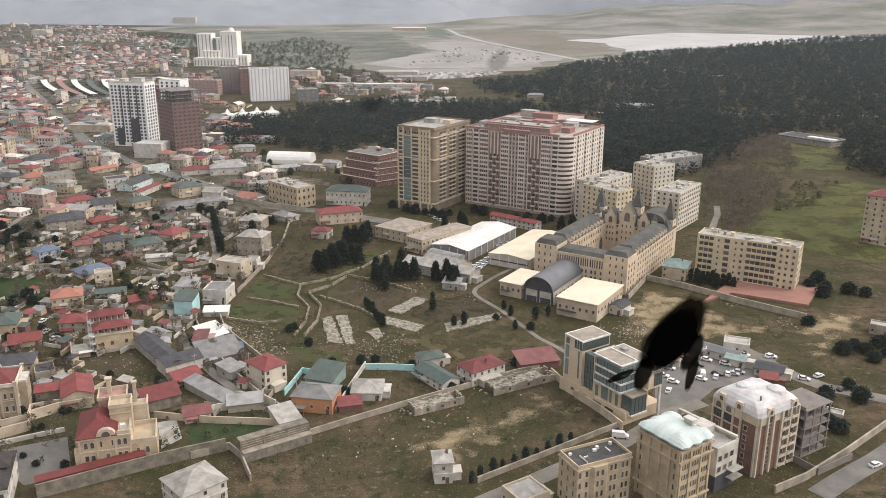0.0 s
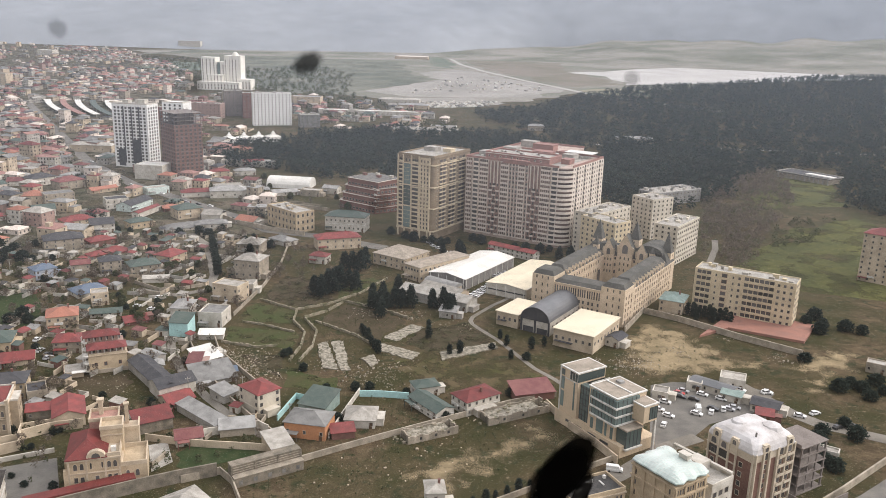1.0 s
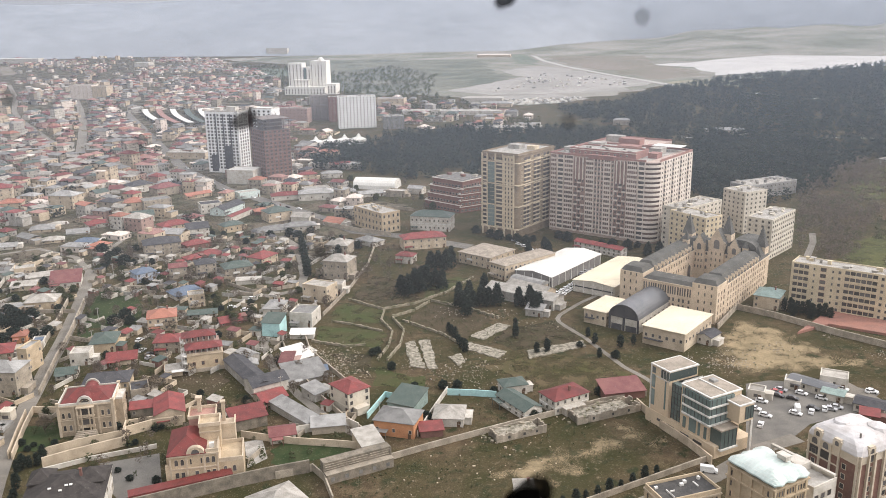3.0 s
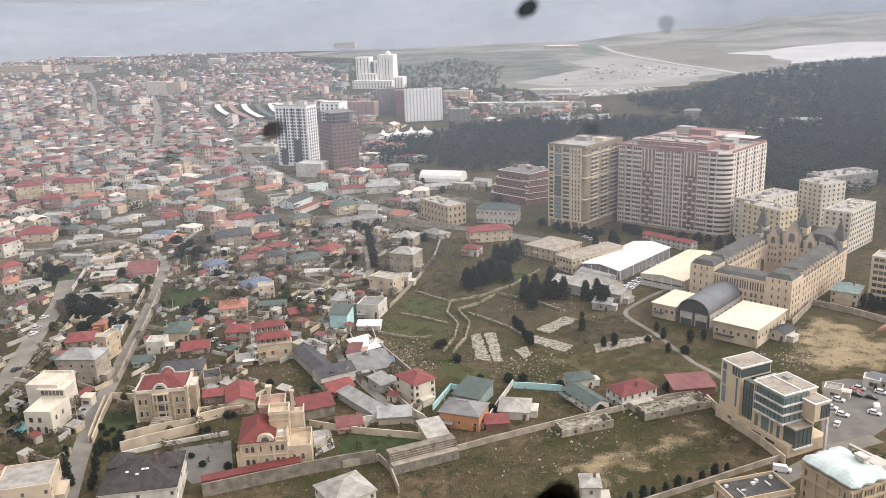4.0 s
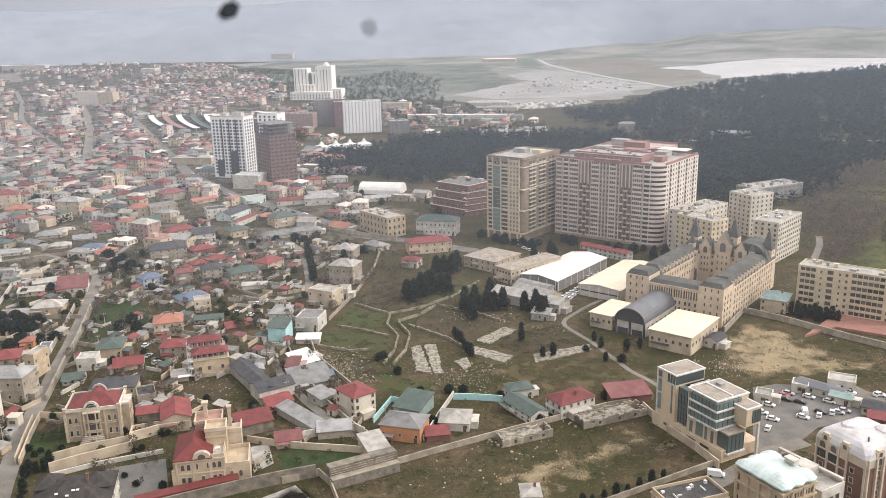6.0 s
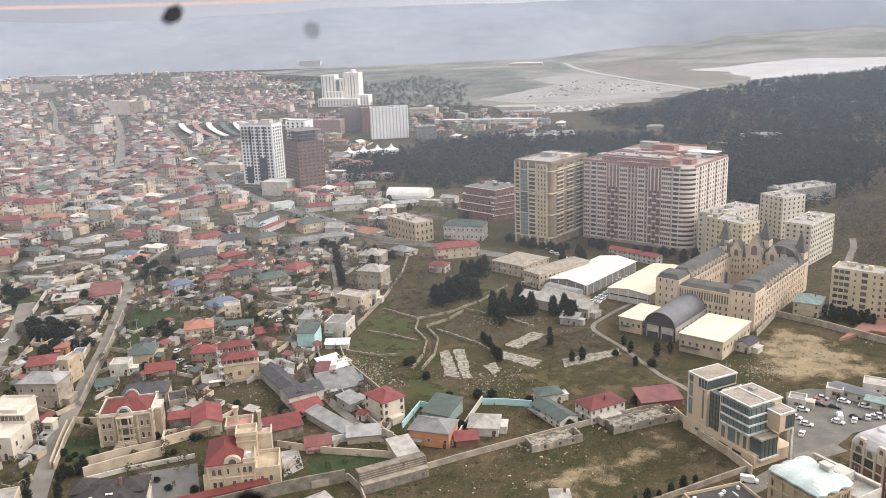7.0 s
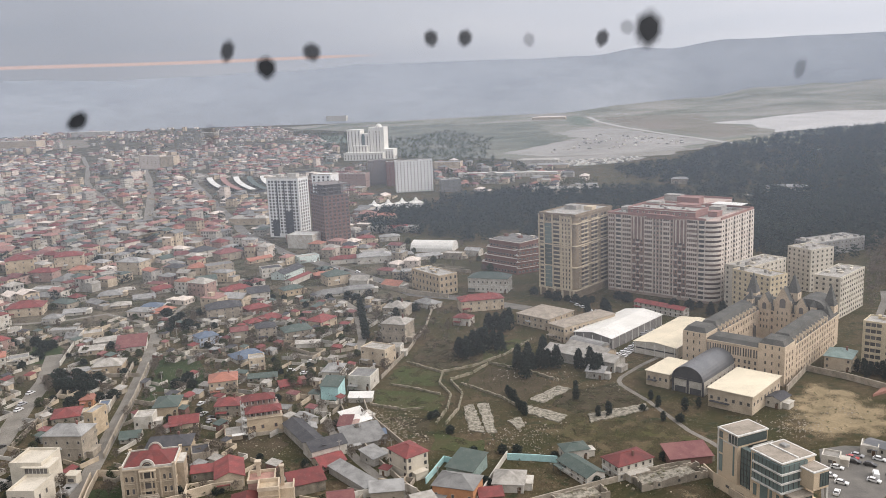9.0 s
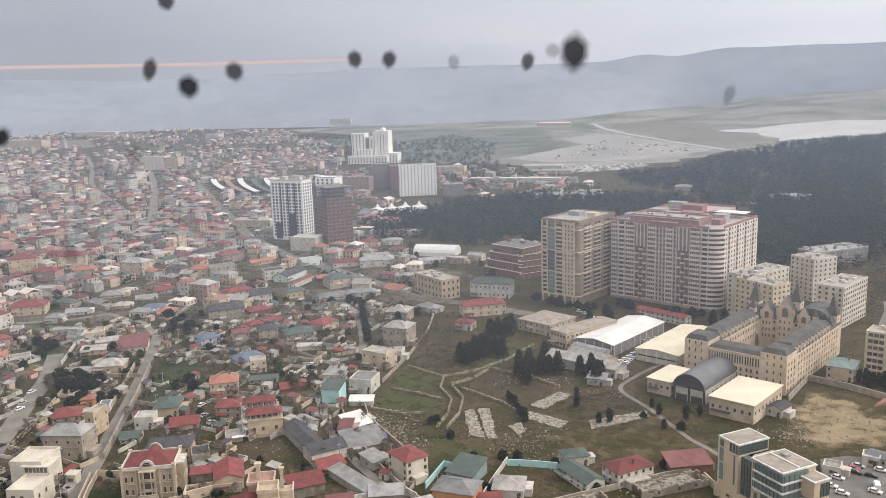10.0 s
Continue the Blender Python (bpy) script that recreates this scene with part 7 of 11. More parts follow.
house(*((159.3, 280.2)), -40, 7.5, 6, 3.0, "gable", PLASTER, AQUA_DULL, 1, 2, 1, rise=0.9, label="white garage with a blue-green roof", category="garage", name="garage")
house(*((167.7, 269.8)), -40, 10, 8, 3.2, "gable", PLASTER, SLATE, 1, 2, 1, rise=1.0, label="low grey shed with slate roof", category="shed", name="shed")
house(*((163.0, 262.4)), -30, 6, 5, 2.8, "shed", BRICK, RED_ROOF, 1, 1, 1, rise=0.8, label="little red-roofed brick shed", category="shed", name="shed")
house(*((169.8, 234.7)), -40, 9, 4, 2.8, "flat", PLASTER, PALE_ROOF, 1, 2, 1, label="white site cabin behind the shell", category="cabin", name="cabin")
house(*((235.5, 300.8)), -40, 8, 6, 4, "flat", STONE_GREY, CONCRETE, 1, 2, 1, label="small grey pump house on the field", category="shed", name="shed")


def clearing_pavilion():
    """A long low building with a dark roof, part of it under white sheeting."""
    w, d, h = 54.0, 24.0, 5.0
    root = thing("pavilion", 473.0, 743.0, -62, "long low pavilion with a dark roof in the clearing", "pavilion")
    FOOT.append((473, 743, 30))
    part("wall", Shape().box(-w / 2, -d / 2, 0, w / 2, d / 2, h), STONE_GREY, root)
    part("roof", Shape().box(-w / 2 - 1, -d / 2 - 1, h, w / 2 + 1, d / 2 + 1, h + 0.4), SLATE, root)
    part("white_sheeting", Shape().box(-2, -4, h + 0.4, w / 2 - 1, 3, h + 1.4), WHITE_SHEET, root, "bright white roof sheeting")
    part("parapet", parapet(w + 2, d + 2, h + 0.4, 0.8, 0.9), CONCRETE, root)
    for k in range(12):
        part("pier", Shape().box(-w / 2 + 1 + k * 4.7, -d / 2 - 0.4, 0, -w / 2 + 2 + k * 4.7, -d / 2, h), CONCRETE, root)


clearing_pavilion()


# ---- villas ----
def mansion():
    w, d, h = 18.0, 15.0, 11.6
    root = thing("mansion", -114.5, 281.5, 9, "limestone mansion with dark red roof and curved gables", "villa")
    a, b = w / 2, d / 2
    part("wall", Shape().box(-a, -b, 0, a, b, h), MANSION_STONE, root)
    part("roof", hip_roof(w - 1.2, d - 1.2, h + 0.4, 3.0, 0.0, 3.0), MAROON_RED, root)
    part("parapet", parapet(w + 0.3, d + 0.3, h, 0.4, 0.75), PLASTER, root)
    part("cornice", parapet(w + 0.9, d + 0.9, h - 0.5, 0.5, 0.45), STONE_PALE, root)
    part("storey_band", parapet(w + 0.4, d + 0.4, 5.9, 0.25, 0.3), STONE_PALE, root)
    n = 14
    for yy in (-b - 0.35, b - 0.2):
        # an open ring of masonry over the middle bay, with its small barrel roof behind
        ring = Shape()
        for i in range(n):
            p, q = math.pi * i / n, math.pi * (i + 1) / n
            o = [(r * math.cos(g), h + 0.1 + 1.15 * r * math.sin(g)) for r, g in ((2.7, p), (2.7, q), (1.9, q), (1.9, p))]
            ring.face([(u, yy, z) for u, z in o[::-1]]).face([(u, yy + 0.55, z) for u, z in o])
            ring.face([(o[0][0], yy, o[0][1]), (o[0][0], yy + 0.55, o[0][1]), (o[1][0], yy + 0.55, o[1][1]), (o[1][0], yy, o[1][1])])
            ring.face([(o[2][0], yy, o[2][1]), (o[2][0], yy + 0.55, o[2][1]), (o[3][0], yy + 0.55, o[3][1]), (o[3][0], yy, o[3][1])])
        part("curved_gable", ring, PLASTER, root, "white curved gable")
    barrel = Shape()
    for i in range(n):
        p, q = math.pi * i / n, math.pi * (i + 1) / n
        barrel.face([(2.3 * math.cos(p), -b + 0.2, h + 0.1 + 2.5 * math.sin(p)), (2.3 * math.cos(p), b - 0.2, h + 0.1 + 2.5 * math.sin(p)),
                     (2.3 * math.cos(q), b - 0.2, h + 0.1 + 2.5 * math.sin(q)), (2.3 * math.cos(q), -b + 0.2, h + 0.1 + 2.5 * math.sin(q))])
    part("barrel_roof", barrel, MAROON_RED, root)
    part("gable_window", window_mesh(3.2, 3.4, None, STONE_PALE, True), (), root, at=pose(0, -b - 0.1, h - 1.6))
    for u in (-a, a):
        for v in (-b, b):
            part("pilaster", Shape().box(u - 0.45, v - 0.45, 0, u + 0.45, v + 0.45, h + 1.0).box(u - 0.6, v - 0.6, h + 1.0, u + 0.6, v + 0.6, h + 1.25), STONE_PALE, root)
    for u in (-4.0, 4.0):
        part("pilaster", Shape().box(u - 0.3, -b - 0.25, 0, u + 0.3, -b, h - 0.5), STONE_PALE, root)
    win = window_mesh(1.1, 2.2, None, STONE_PALE, True)
    low = window_mesh(1.1, 2.2, None, STONE_PALE)
    for f in range(2):
        for u in (-7.5, -5.5, 5.5, 7.5):
            part("window", low if f == 0 else win, (), root, at=on_side(w, d, "front", u, 2.0 + f * 4.8))
            part("window_ledge", Shape().box(u - 0.8, -b - 0.25, 1.75 + f * 4.8, u + 0.8, -b, 1.95 + f * 4.8), STONE_PALE, root)
        for v in (-5, -1.6, 1.6, 5):
            part("window", win, (), root, at=on_side(w, d, "right", v, 2.0 + f * 4.8))
            part("window", win, (), root, at=on_side(w, d, "left", v, 2.0 + f * 4.8))
    for z in (3.4, 7.2):
        part("balcony", Shape().box(-2.8, -b - 1.8, z, 2.8, -b, z + 0.25).box(-2.8, -b - 1.8, z + 0.95, 2.8, -b - 1.6, z + 1.1), STONE_PALE, root)
        for k in range(9):
            part("baluster", Shape().box(-2.7 + k * 0.66, -b - 1.77, z + 0.25, -2.54 + k * 0.66, -b - 1.62, z + 0.95), STONE_PALE, root)
        part("door", Shape().box(-1.8, -b - 0.08, z + 0.3, 1.8, -b, z + 3.2), GLASS, root)
    part("door", Shape().box(-1.5, -b - 0.08, 0.3, 1.5, -b, 3.2), GLASS, root)
    for u in (-2.6, -1.3, 1.3, 2.6):
        part("column", Shape().box(u - 0.2, -b - 1.7, 0, u + 0.2, -b - 1.3, h - 0.9), STONE_PALE, root)
    part("loggia_lintel", Shape().box(-2.9, -b - 1.8, h - 0.9, 2.9, -b, h - 0.5), STONE_PALE, root)
    for i in range(6):
        part("step", Shape().box(-3.2 - (5 - i) * 0.3, -b - 2.2 - (5 - i) * 0.55, 0, 3.2 + (5 - i) * 0.3, -b - 1.65 - (5 - i) * 0.55, 0.4 + i * 0.4), STONE_GREY, root)
    part("bay", Shape().box(a, -3, 0, a + 2.6, 4, h - 1.2), MANSION_STONE, root)
    part("bay_parapet", Shape().box(a, -3.2, h - 1.2, a + 2.8, 4.2, h - 0.5), PLASTER, root)
    for v in (-1.4, 1.0, 3.0):
        for f in range(2):
            part("window", win, (), root, at=pose(a + 2.6, v, 2 + f * 4.4, 0, 0, 90))


MANSION_STONE = material("warm_limestone", (0.41, 0.33, 0.235), 0.9, alt=(0.3, 0.24, 0.17), scale=0.35, fine=3, vary=0.15)
MAROON_RED = material("deep_red_roof_tiles", (0.165, 0.034, 0.03), 0.6, alt=(0.12, 0.03, 0.026), scale=0.4, fine=3, vary=0.15)
mansion()


def villa():
    root = thing("villa", -66.0, 243.0, 9, "ornate limestone villa with deep red roof and turret", "villa")
    root.scale = (1.06, 1.06, 1.32)
    a, b, h = 9.0, 6.0, 8.4
    part("wall", Shape().box(-a, -b, 0, a - 4, b, h), STONE, root)
    part("rear_body", Shape().box(-a, b, 0, 1.2, b + 4.4, h), STONE, root)
    part("roof", hip_roof(10.6, 16.6, h + 0.2, 2.9, 0.3), MAROON_RED, root, at=pose(-a + 5.0, 2.2, 0))
    part("roof_terrace", Shape().box(1.2, -b, h, a - 4, b, h + 0.15), STONE_PALE, root)
    part("balustrade", Shape().box(1.4, -b, h + 0.15, a - 4, -b + 0.3, h + 0.9).box(a - 4.3, -b + 0.3, h + 0.15, a - 4, b, h + 0.9), STONE_PALE, root)
    part("roof_tank", Shape().box(2.4, -b + 2.4, h + 0.15, 3.8, -b + 3.6, h + 1.3), FRAME, root, "white water tank")
    part("terrace_wing", Shape().box(a - 4, -b + 0.4, 0, a + 3, b, 5.4), STONE, root)
    part("terrace_parapet", parapet(7, 11.6, 5.4, 0.35, 1.0), STONE_PALE, root, at=pose(a - 0.5, 0.2, 0))
    part("tower", Shape().box(-0.5, 1.5, 0, 5.5, 7.5, 12.2), STONE, root)
    part("tower_band", Shape().box(-0.65, 1.35, 10.6, 5.65, 7.65, 10.9), STONE_PALE, root)
    part("tower_parapet", parapet(6.4, 6.4, 12.2, 0.35, 0.9), STONE_PALE, root, at=pose(2.5, 4.5, 0))
    part("upper_wing", Shape().box(-4, 8, 0, 4, 15, 12.0), BRICK_ROSE, root, "rose-coloured rear wing")
    part("upper_parapet", parapet(8.4, 7.4, 12.0, 0.35, 0.8), STONE_PALE, root, at=pose(0, 11.5, 0))
    part("chimney", Shape().box(-1.6, 12.4, 12.0, -0.4, 13.6, 15.6).box(-2.0, 12.0, 15.6, 0.0, 14.0, 16.0), STONE_PALE, root)
    part("chimney", Shape().box(5.6, 12.2, 0, 6.6, 13.2, 14.0).box(5.3, 11.9, 14.0, 6.9, 13.5, 14.4), STONE_PALE, root)
    part("rear_terrace", Shape().box(4, 8, 0, 9.5, 14, 9.0).box(3.8, 7.8, 9.0, 9.7, 8.2, 9.9).box(9.3, 8.2, 9.0, 9.7, 14, 9.9), STONE_PALE, root)
    s = Shape()
    n = 10
    arc = [(-1.4 + 2.6 * math.cos(math.pi * i / n), h + 1.9 * math.sin(math.pi * i / n)) for i in range(n + 1)]
    s.face([(p[0], -b - 0.3, p[1]) for p in arc]).face([(p[0], -b + 1.2, p[1]) for p in arc[::-1]])
    for i in range(n):
        p, q = arc[i], arc[i + 1]
        s.face([(p[0], -b - 0.3, p[1]), (p[0], -b + 1.2, p[1]), (q[0], -b + 1.2, q[1]), (q[0], -b - 0.3, q[1])])
    part("arched_dormer", s, STONE_PALE, root)
    part("fanlight", window_mesh(2.6, 1.6, None, STONE_PALE, True), (), root, at=pose(-1.4, -b - 0.32, h - 0.1))
    win = window_mesh(1.2, 1.8, None, STONE_PALE, True)
    slim = window_mesh(0.6, 1.6, None, STONE_PALE, True)
    low = window_mesh(1.2, 1.6, None, STONE_PALE)
    for u in (-7.0, -5.3, 1.9, 3.5):
        part("window", win, (), root, at=pose(u, -b, 5.7))
        part("window", low, (), root, at=pose(u, -b, 2.5))
    for u in (-2.9, 0.1):
        part("window", slim, (), root, at=pose(u, -b, 5.8))
    part("window", low, (), root, at=pose(-1.4, -b, 2.5))
    part("storey_band", Shape().box(-a - 0.15, -b - 0.15, 4.75, a - 4, -b, 5.05), STONE_PALE, root)
    for u in (-a + 0.3, -4.1, 0.9, a - 4.3):
        part("pilaster", Shape().box(u - 0.25, -b - 0.18, 0, u + 0.25, -b, h - 0.4), STONE_PALE, root)
    for u in (6.7, 9.3):
        part("window", win, (), root, at=pose(u, -b + 0.4, 2.6))
    for u in (1, 3.6):
        part("window", window_mesh(1.2, 2.0, None, PLASTER, True), (), root, at=pose(u - 1.6, 8, 8.6))
    part("buttress", Shape().box(-a - 1.2, -b, 0, -a, -b + 1.2, 6).box(-a - 1.2, -b + 3.5, 0, -a, -b + 4.7, 6.6), STONE, root)
    part("cornice", Shape().box(-a - 0.3, -b - 0.3, h - 0.4, a - 3.8, b + 0.3, h), STONE_PALE, root)


BRICK_ROSE = material("rose_plaster", (0.42, 0.24, 0.19), 0.85, vary=0.12)
villa()
ribbon("wall_red_coping", [(-84.6, 226.0), (-77.6, 228.8), (-65.9, 233.4), (-55.9, 237.1)], 4.0, MAROON_RED, 0, "long garden lean-to with a broad red roof", "wall", height=4.6)
ribbon("wall_street_below", [(-83.6, 223.2), (-75.9, 226.3), (-67.3, 229.8), (-53.7, 235.3), (-44.1, 238.8), (-32.4, 242.2)], 0.6, WALL_WEATHERED, 0, "grey stone street wall below the villas", "wall", height=4.4)


def stone_terrace():
    """The long stone terrace wall with openings at the corner of the grassy lot."""
    p, q = Vector(((-26.2, 233.7))), Vector(((-5.5, 243.2)))
    dv = q - p
    root = thing("terrace_building", *((p + q) / 2), math.degrees(math.atan2(dv.y, dv.x)), "long two-tier grey stone terrace building", "terrace")
    w = dv.length
    part("wall", Shape().box(-w / 2, 0, 0, w / 2, 6, 3.2), WALL_WEATHERED, root)
    part("upper_wall", Shape().box(-w / 2, 2.4, 3.2, w / 2, 5.6, 6.2), WALL_WEATHERED, root)
    part("coping", Shape().box(-w / 2 - 0.1, 2.3, 6.2, w / 2 + 0.1, 5.7, 6.4), WALL_WEATHERED, root)
    part("ledge", Shape().box(-w / 2 - 0.1, -0.15, 3.2, w / 2 + 0.1, 2.4, 3.4), STONE_GREY, root)
    for i in range(5):
        # dark boxes on the wall paint the shade inside its holes
        part("opening", Shape().box(-w / 2 + 2 + i * (w - 4) / 4 - 0.6, -0.05, 0.8, -w / 2 + 2 + i * (w - 4) / 4 + 0.6, 0.02, 2.2), DARK_ROOF, root)
    for i in range(3):
        part("ledge", Shape().box(-w / 2 - 0.05, 2.25, 3.9 + i * 0.8, w / 2 + 0.05, 2.4, 4.05 + i * 0.8), STONE_GREY, root)
    for i in range(4):
        u = -w / 2 + w * i / 3
        part("buttress", Shape().box(u - 0.25, 2.1, 3.4, u + 0.25, 2.25, 6.2), WALL_WEATHERED, root)


stone_terrace()
house(-38.8, 217.2, 35, 13.5, 13, 6.0, "hip", PLASTER, PALE_ROOF, 2, 3, 3, rise=3.0, label="white two-storey house with pale sheet-metal hipped roof")
house(54.3, 200.0, 23, 10, 9.2, 5.0, "flat", STONE_PALE, PALE_ROOF, 1, 2, 2, label="low pale stone house with pale flat roof")


def ruin(x, y, ang, w, d, h, label):
    """A roofless stone building: ragged walls and a heap of fallen roof inside."""
    FOOT.append((x, y, 0.4 * w))
    rng = random.Random(int(w * 10))
    root = thing("ruined_house", x, y, ang, label, "ruin")
    a, b, t = w / 2, d / 2, 0.5

    def ragged(x0, y0, x1, y1):
        n = max(3, int(math.hypot(x1 - x0, y1 - y0) / 1.1))
        s = Shape()
        ux, uy = (x1 - x0) / n, (y1 - y0) / n
        k = t / math.hypot(x1 - x0, y1 - y0)
        nx, ny = -(y1 - y0) * k, (x1 - x0) * k
        for j in range(n):
            px, py = x0 + ux * j, y0 + uy * j
            s.prism([(px, py), (px + ux, py + uy), (px + ux + nx, py + uy + ny), (px + nx, py + ny)], 0, h * rng.uniform(0.72, 1.0) * (0.5 if rng.random() < 0.08 else 1))
        return s
    for q in ((-a, -b, a, -b), (a, -b + t, a, b - t), (a, b - t, -a, b - t), (-a + t, b - t, -a + t, -b + t)):
        part("wall", ragged(*q), STONE_GREY, root)
    part("fallen_roof", Shape().box(-a + t, -b + t, 0, a * 0.7, b - t, h * 0.72), SLAB, root, "sagging broken concrete roof")
    for j in range(16):
        rx, ry, r = rng.uniform(-a - 2, a), rng.uniform(-b, b), rng.uniform(0.3, 0.9)
        z = h * 0.7 if rx > -a + 1 else -0.05
        k = [(rx + r * rng.uniform(0.6, 1.2) * math.cos(q), ry + r * rng.uniform(0.6, 1.2) * math.sin(q)) for q in (0.3, 1.5, 2.9, 4.1, 5.3)]
        part("rubble_block", Shape().prism(k, z, z + r * 0.8), RUBBLE_STONE, root)
    for u in (-a * 0.5, 0.1 * a, a * 0.6):
        # black box on the uncut wall, painted as a shaded hole
        part("opening", Shape().box(u - 0.45, -b - 0.05, 0.9, u + 0.45, -b + 0.02, 1.9), BITUMEN, root)


ruin(37.4, 262.5, 20, 19.6, 7.0, 3.0, "ruined low stone house with a fallen roof")
ruin(70.8, 275.1, 20, 27.1, 8.0, 3.2, "long ruined stone house beside the villa tower")


def brick_office(x, y, ang, w, d, h, steps, label):
    """A stepped brick office with pale floor bands and terrace rails."""
    FOOT.append((x, y, 0.5 * math.hypot(w, d)))
    root = thing("office_building", x, y, ang, label, "office building")
    n = 4
    fh = h / n
    for f in range(n):
        cut = steps * f
        x0, x1, y0, y1 = -w / 2 + cut, w / 2, -d / 2 + cut * 0.6, d / 2
        part("storey", Shape().box(x0, y0, f * fh, x1, y1, (f + 1) * fh - 0.3), BRICK, root)
        part("floor_band", Shape().box(x0 - 0.4, y0 - 0.4, (f + 1) * fh - 0.3, x1 + 0.4, y1 + 0.2, (f + 1) * fh), PINK_PALE, root, "pale floor band")
        me = window_mesh(2.0, 1.7)
        for c in range(int((x1 - x0) / 3.2)):
            pooled(root, "window_panes", me, pose(x0 + 1.8 + c * 3.2, y0, f * fh + 0.9))
        for c in range(int((y1 - y0) / 3.2)):
            pooled(root, "window_panes", me, pose(x0, y0 + 1.8 + c * 3.2, f * fh + 0.9, 0, 0, -90))
            pooled(root, "window_panes", me, pose(x1, y0 + 1.8 + c * 3.2, f * fh + 0.9, 0, 0, 90))
        if f:
            part("terrace_rail", Shape().box(x0 - steps, y0 - 0.9, f * fh, x0 - steps + 0.12, y1, f * fh + 1.0), FRAME, root)
    part("roof", Shape().box(-w / 2 + steps * (n - 1) + 0.5, -d / 2 + steps * 2, h, w / 2 - 0.5, d / 2 - 0.5, h + 0.12), DARK_ROOF, root)
    for k in range(4):
        rooftop_box(root, -w / 4 + k * w / 5, d * (0.1 + 0.2 * (k % 2)), h + 0.12, 3, 2.5, 1.5, PLASTER if k % 2 else BRICK)


brick_office(40.1, 628.0, -46, 36.0, 30.0, 23.5, 1.8, "stepped dark brick office with pale floor bands")
brick_office(45.5, 620.1, 28, 20.6, 24.0, 18.5, 0.5, "four-storey dark brick office wing with pale bands")


def white_modern_villa():
    root = thing("modern_house", -154.0, 278.0, -3, "white flat-roofed modern house with a small pool", "villa")
    W = VILLA_WHITE
    part("wall", Shape().box(-5, -13, 0, 5, 0, 8.0), W, root)
    part("lower_parapet", parapet(10, 13, 8.0, 0.35, 0.9), W, root, at=pose(0, -6.5, 0))
    part("upper_wall", Shape().box(-11, 0, 0, 1, 13, 12.3), W, root)
    part("upper_parapet", parapet(12, 13, 12.3, 0.35, 0.9), W, root, at=pose(-5, 6.5, 0))
    part("upper_room", Shape().box(-6, -0.1, 8.2, 3.5, 7, 11.4), W, root)
    part("upper_room_roof", Shape().box(-6.5, -1.2, 11.4, 4.1, 7.4, 11.8), W, root)
    part("upper_band", Shape().box(-5.4, -0.2, 9.0, 2.9, -0.1, 11.0), GLASS, root, "dark glazed band")
    for i in range(1, 6):
        part("mullion", Shape().box(-5.4 + i * 1.4, -0.3, 9.0, -5.28 + i * 1.4, -0.2, 11.0), FRAME, root)
    part("garden_room", Shape().box(4.5, 8, 0, 8.5, 12, 4.0), W, root)
    part("garden_room_roof", Shape().box(4.2, 7.6, 4.0, 8.8, 12.3, 4.3), W, root)
    part("garden_room_window", window_mesh(2.4, 1.5), (), root, at=pose(6.5, 8, 1.4))
    part("terrace", Shape().box(5, 0, 0, 9.5, 7.6, 1.2), GREY_ROOF, root, "grey paved terrace")
    for u, z, w, hh, ar in ((-2.6, 4.6, 1.6, 2.0, False), (0.6, 4.6, 1.4, 2.0, False), (-3.2, 0.3, 2.0, 2.8, True), (-0.4, 0.3, 1.6, 2.8, True), (2.4, 0.3, 1.4, 2.8, True)):
        part("window", window_mesh(w, hh, None, None, ar), (), root, at=pose(u, -13, z))
    for v in (-10, -5.5):
        part("window", window_mesh(1.2, 1.8), (), root, at=pose(5, v, 4.4, 0, 0, 90))
    part("pool", Shape().box(-12.5, -12.5, 0, -7.5, -4, 0.3), AQUA_POOL, root, "turquoise pool basin")
    part("pool_edge", Shape().box(-13.2, -13.2, 0, -12.5, -3.3, 0.45).box(-12.5, -13.2, 0, -7.5, -12.5, 0.45), W, root)


VILLA_WHITE = material("ivory_plaster", (0.6, 0.545, 0.45), 0.85, alt=(0.48, 0.43, 0.345), scale=0.2, fine=2, vary=0.07)
AQUA_POOL = material("pool_water", (0.2, 0.5, 0.5), 0.1, vary=0.1, spec=0.6)
white_modern_villa()


def red_cube_house(x, y, ang, w, d, h):
    root = house(x, y, ang, w, d, h, "hip", VILLA_WHITE, RED_ROOF, 3, 2, 2, label="white three-storey house with red hipped roof", rise=2.0, frame=SLATE)
    return root


red_cube_house(-22.0, 289.0, -52, 12.0, 9.5, 8.4)


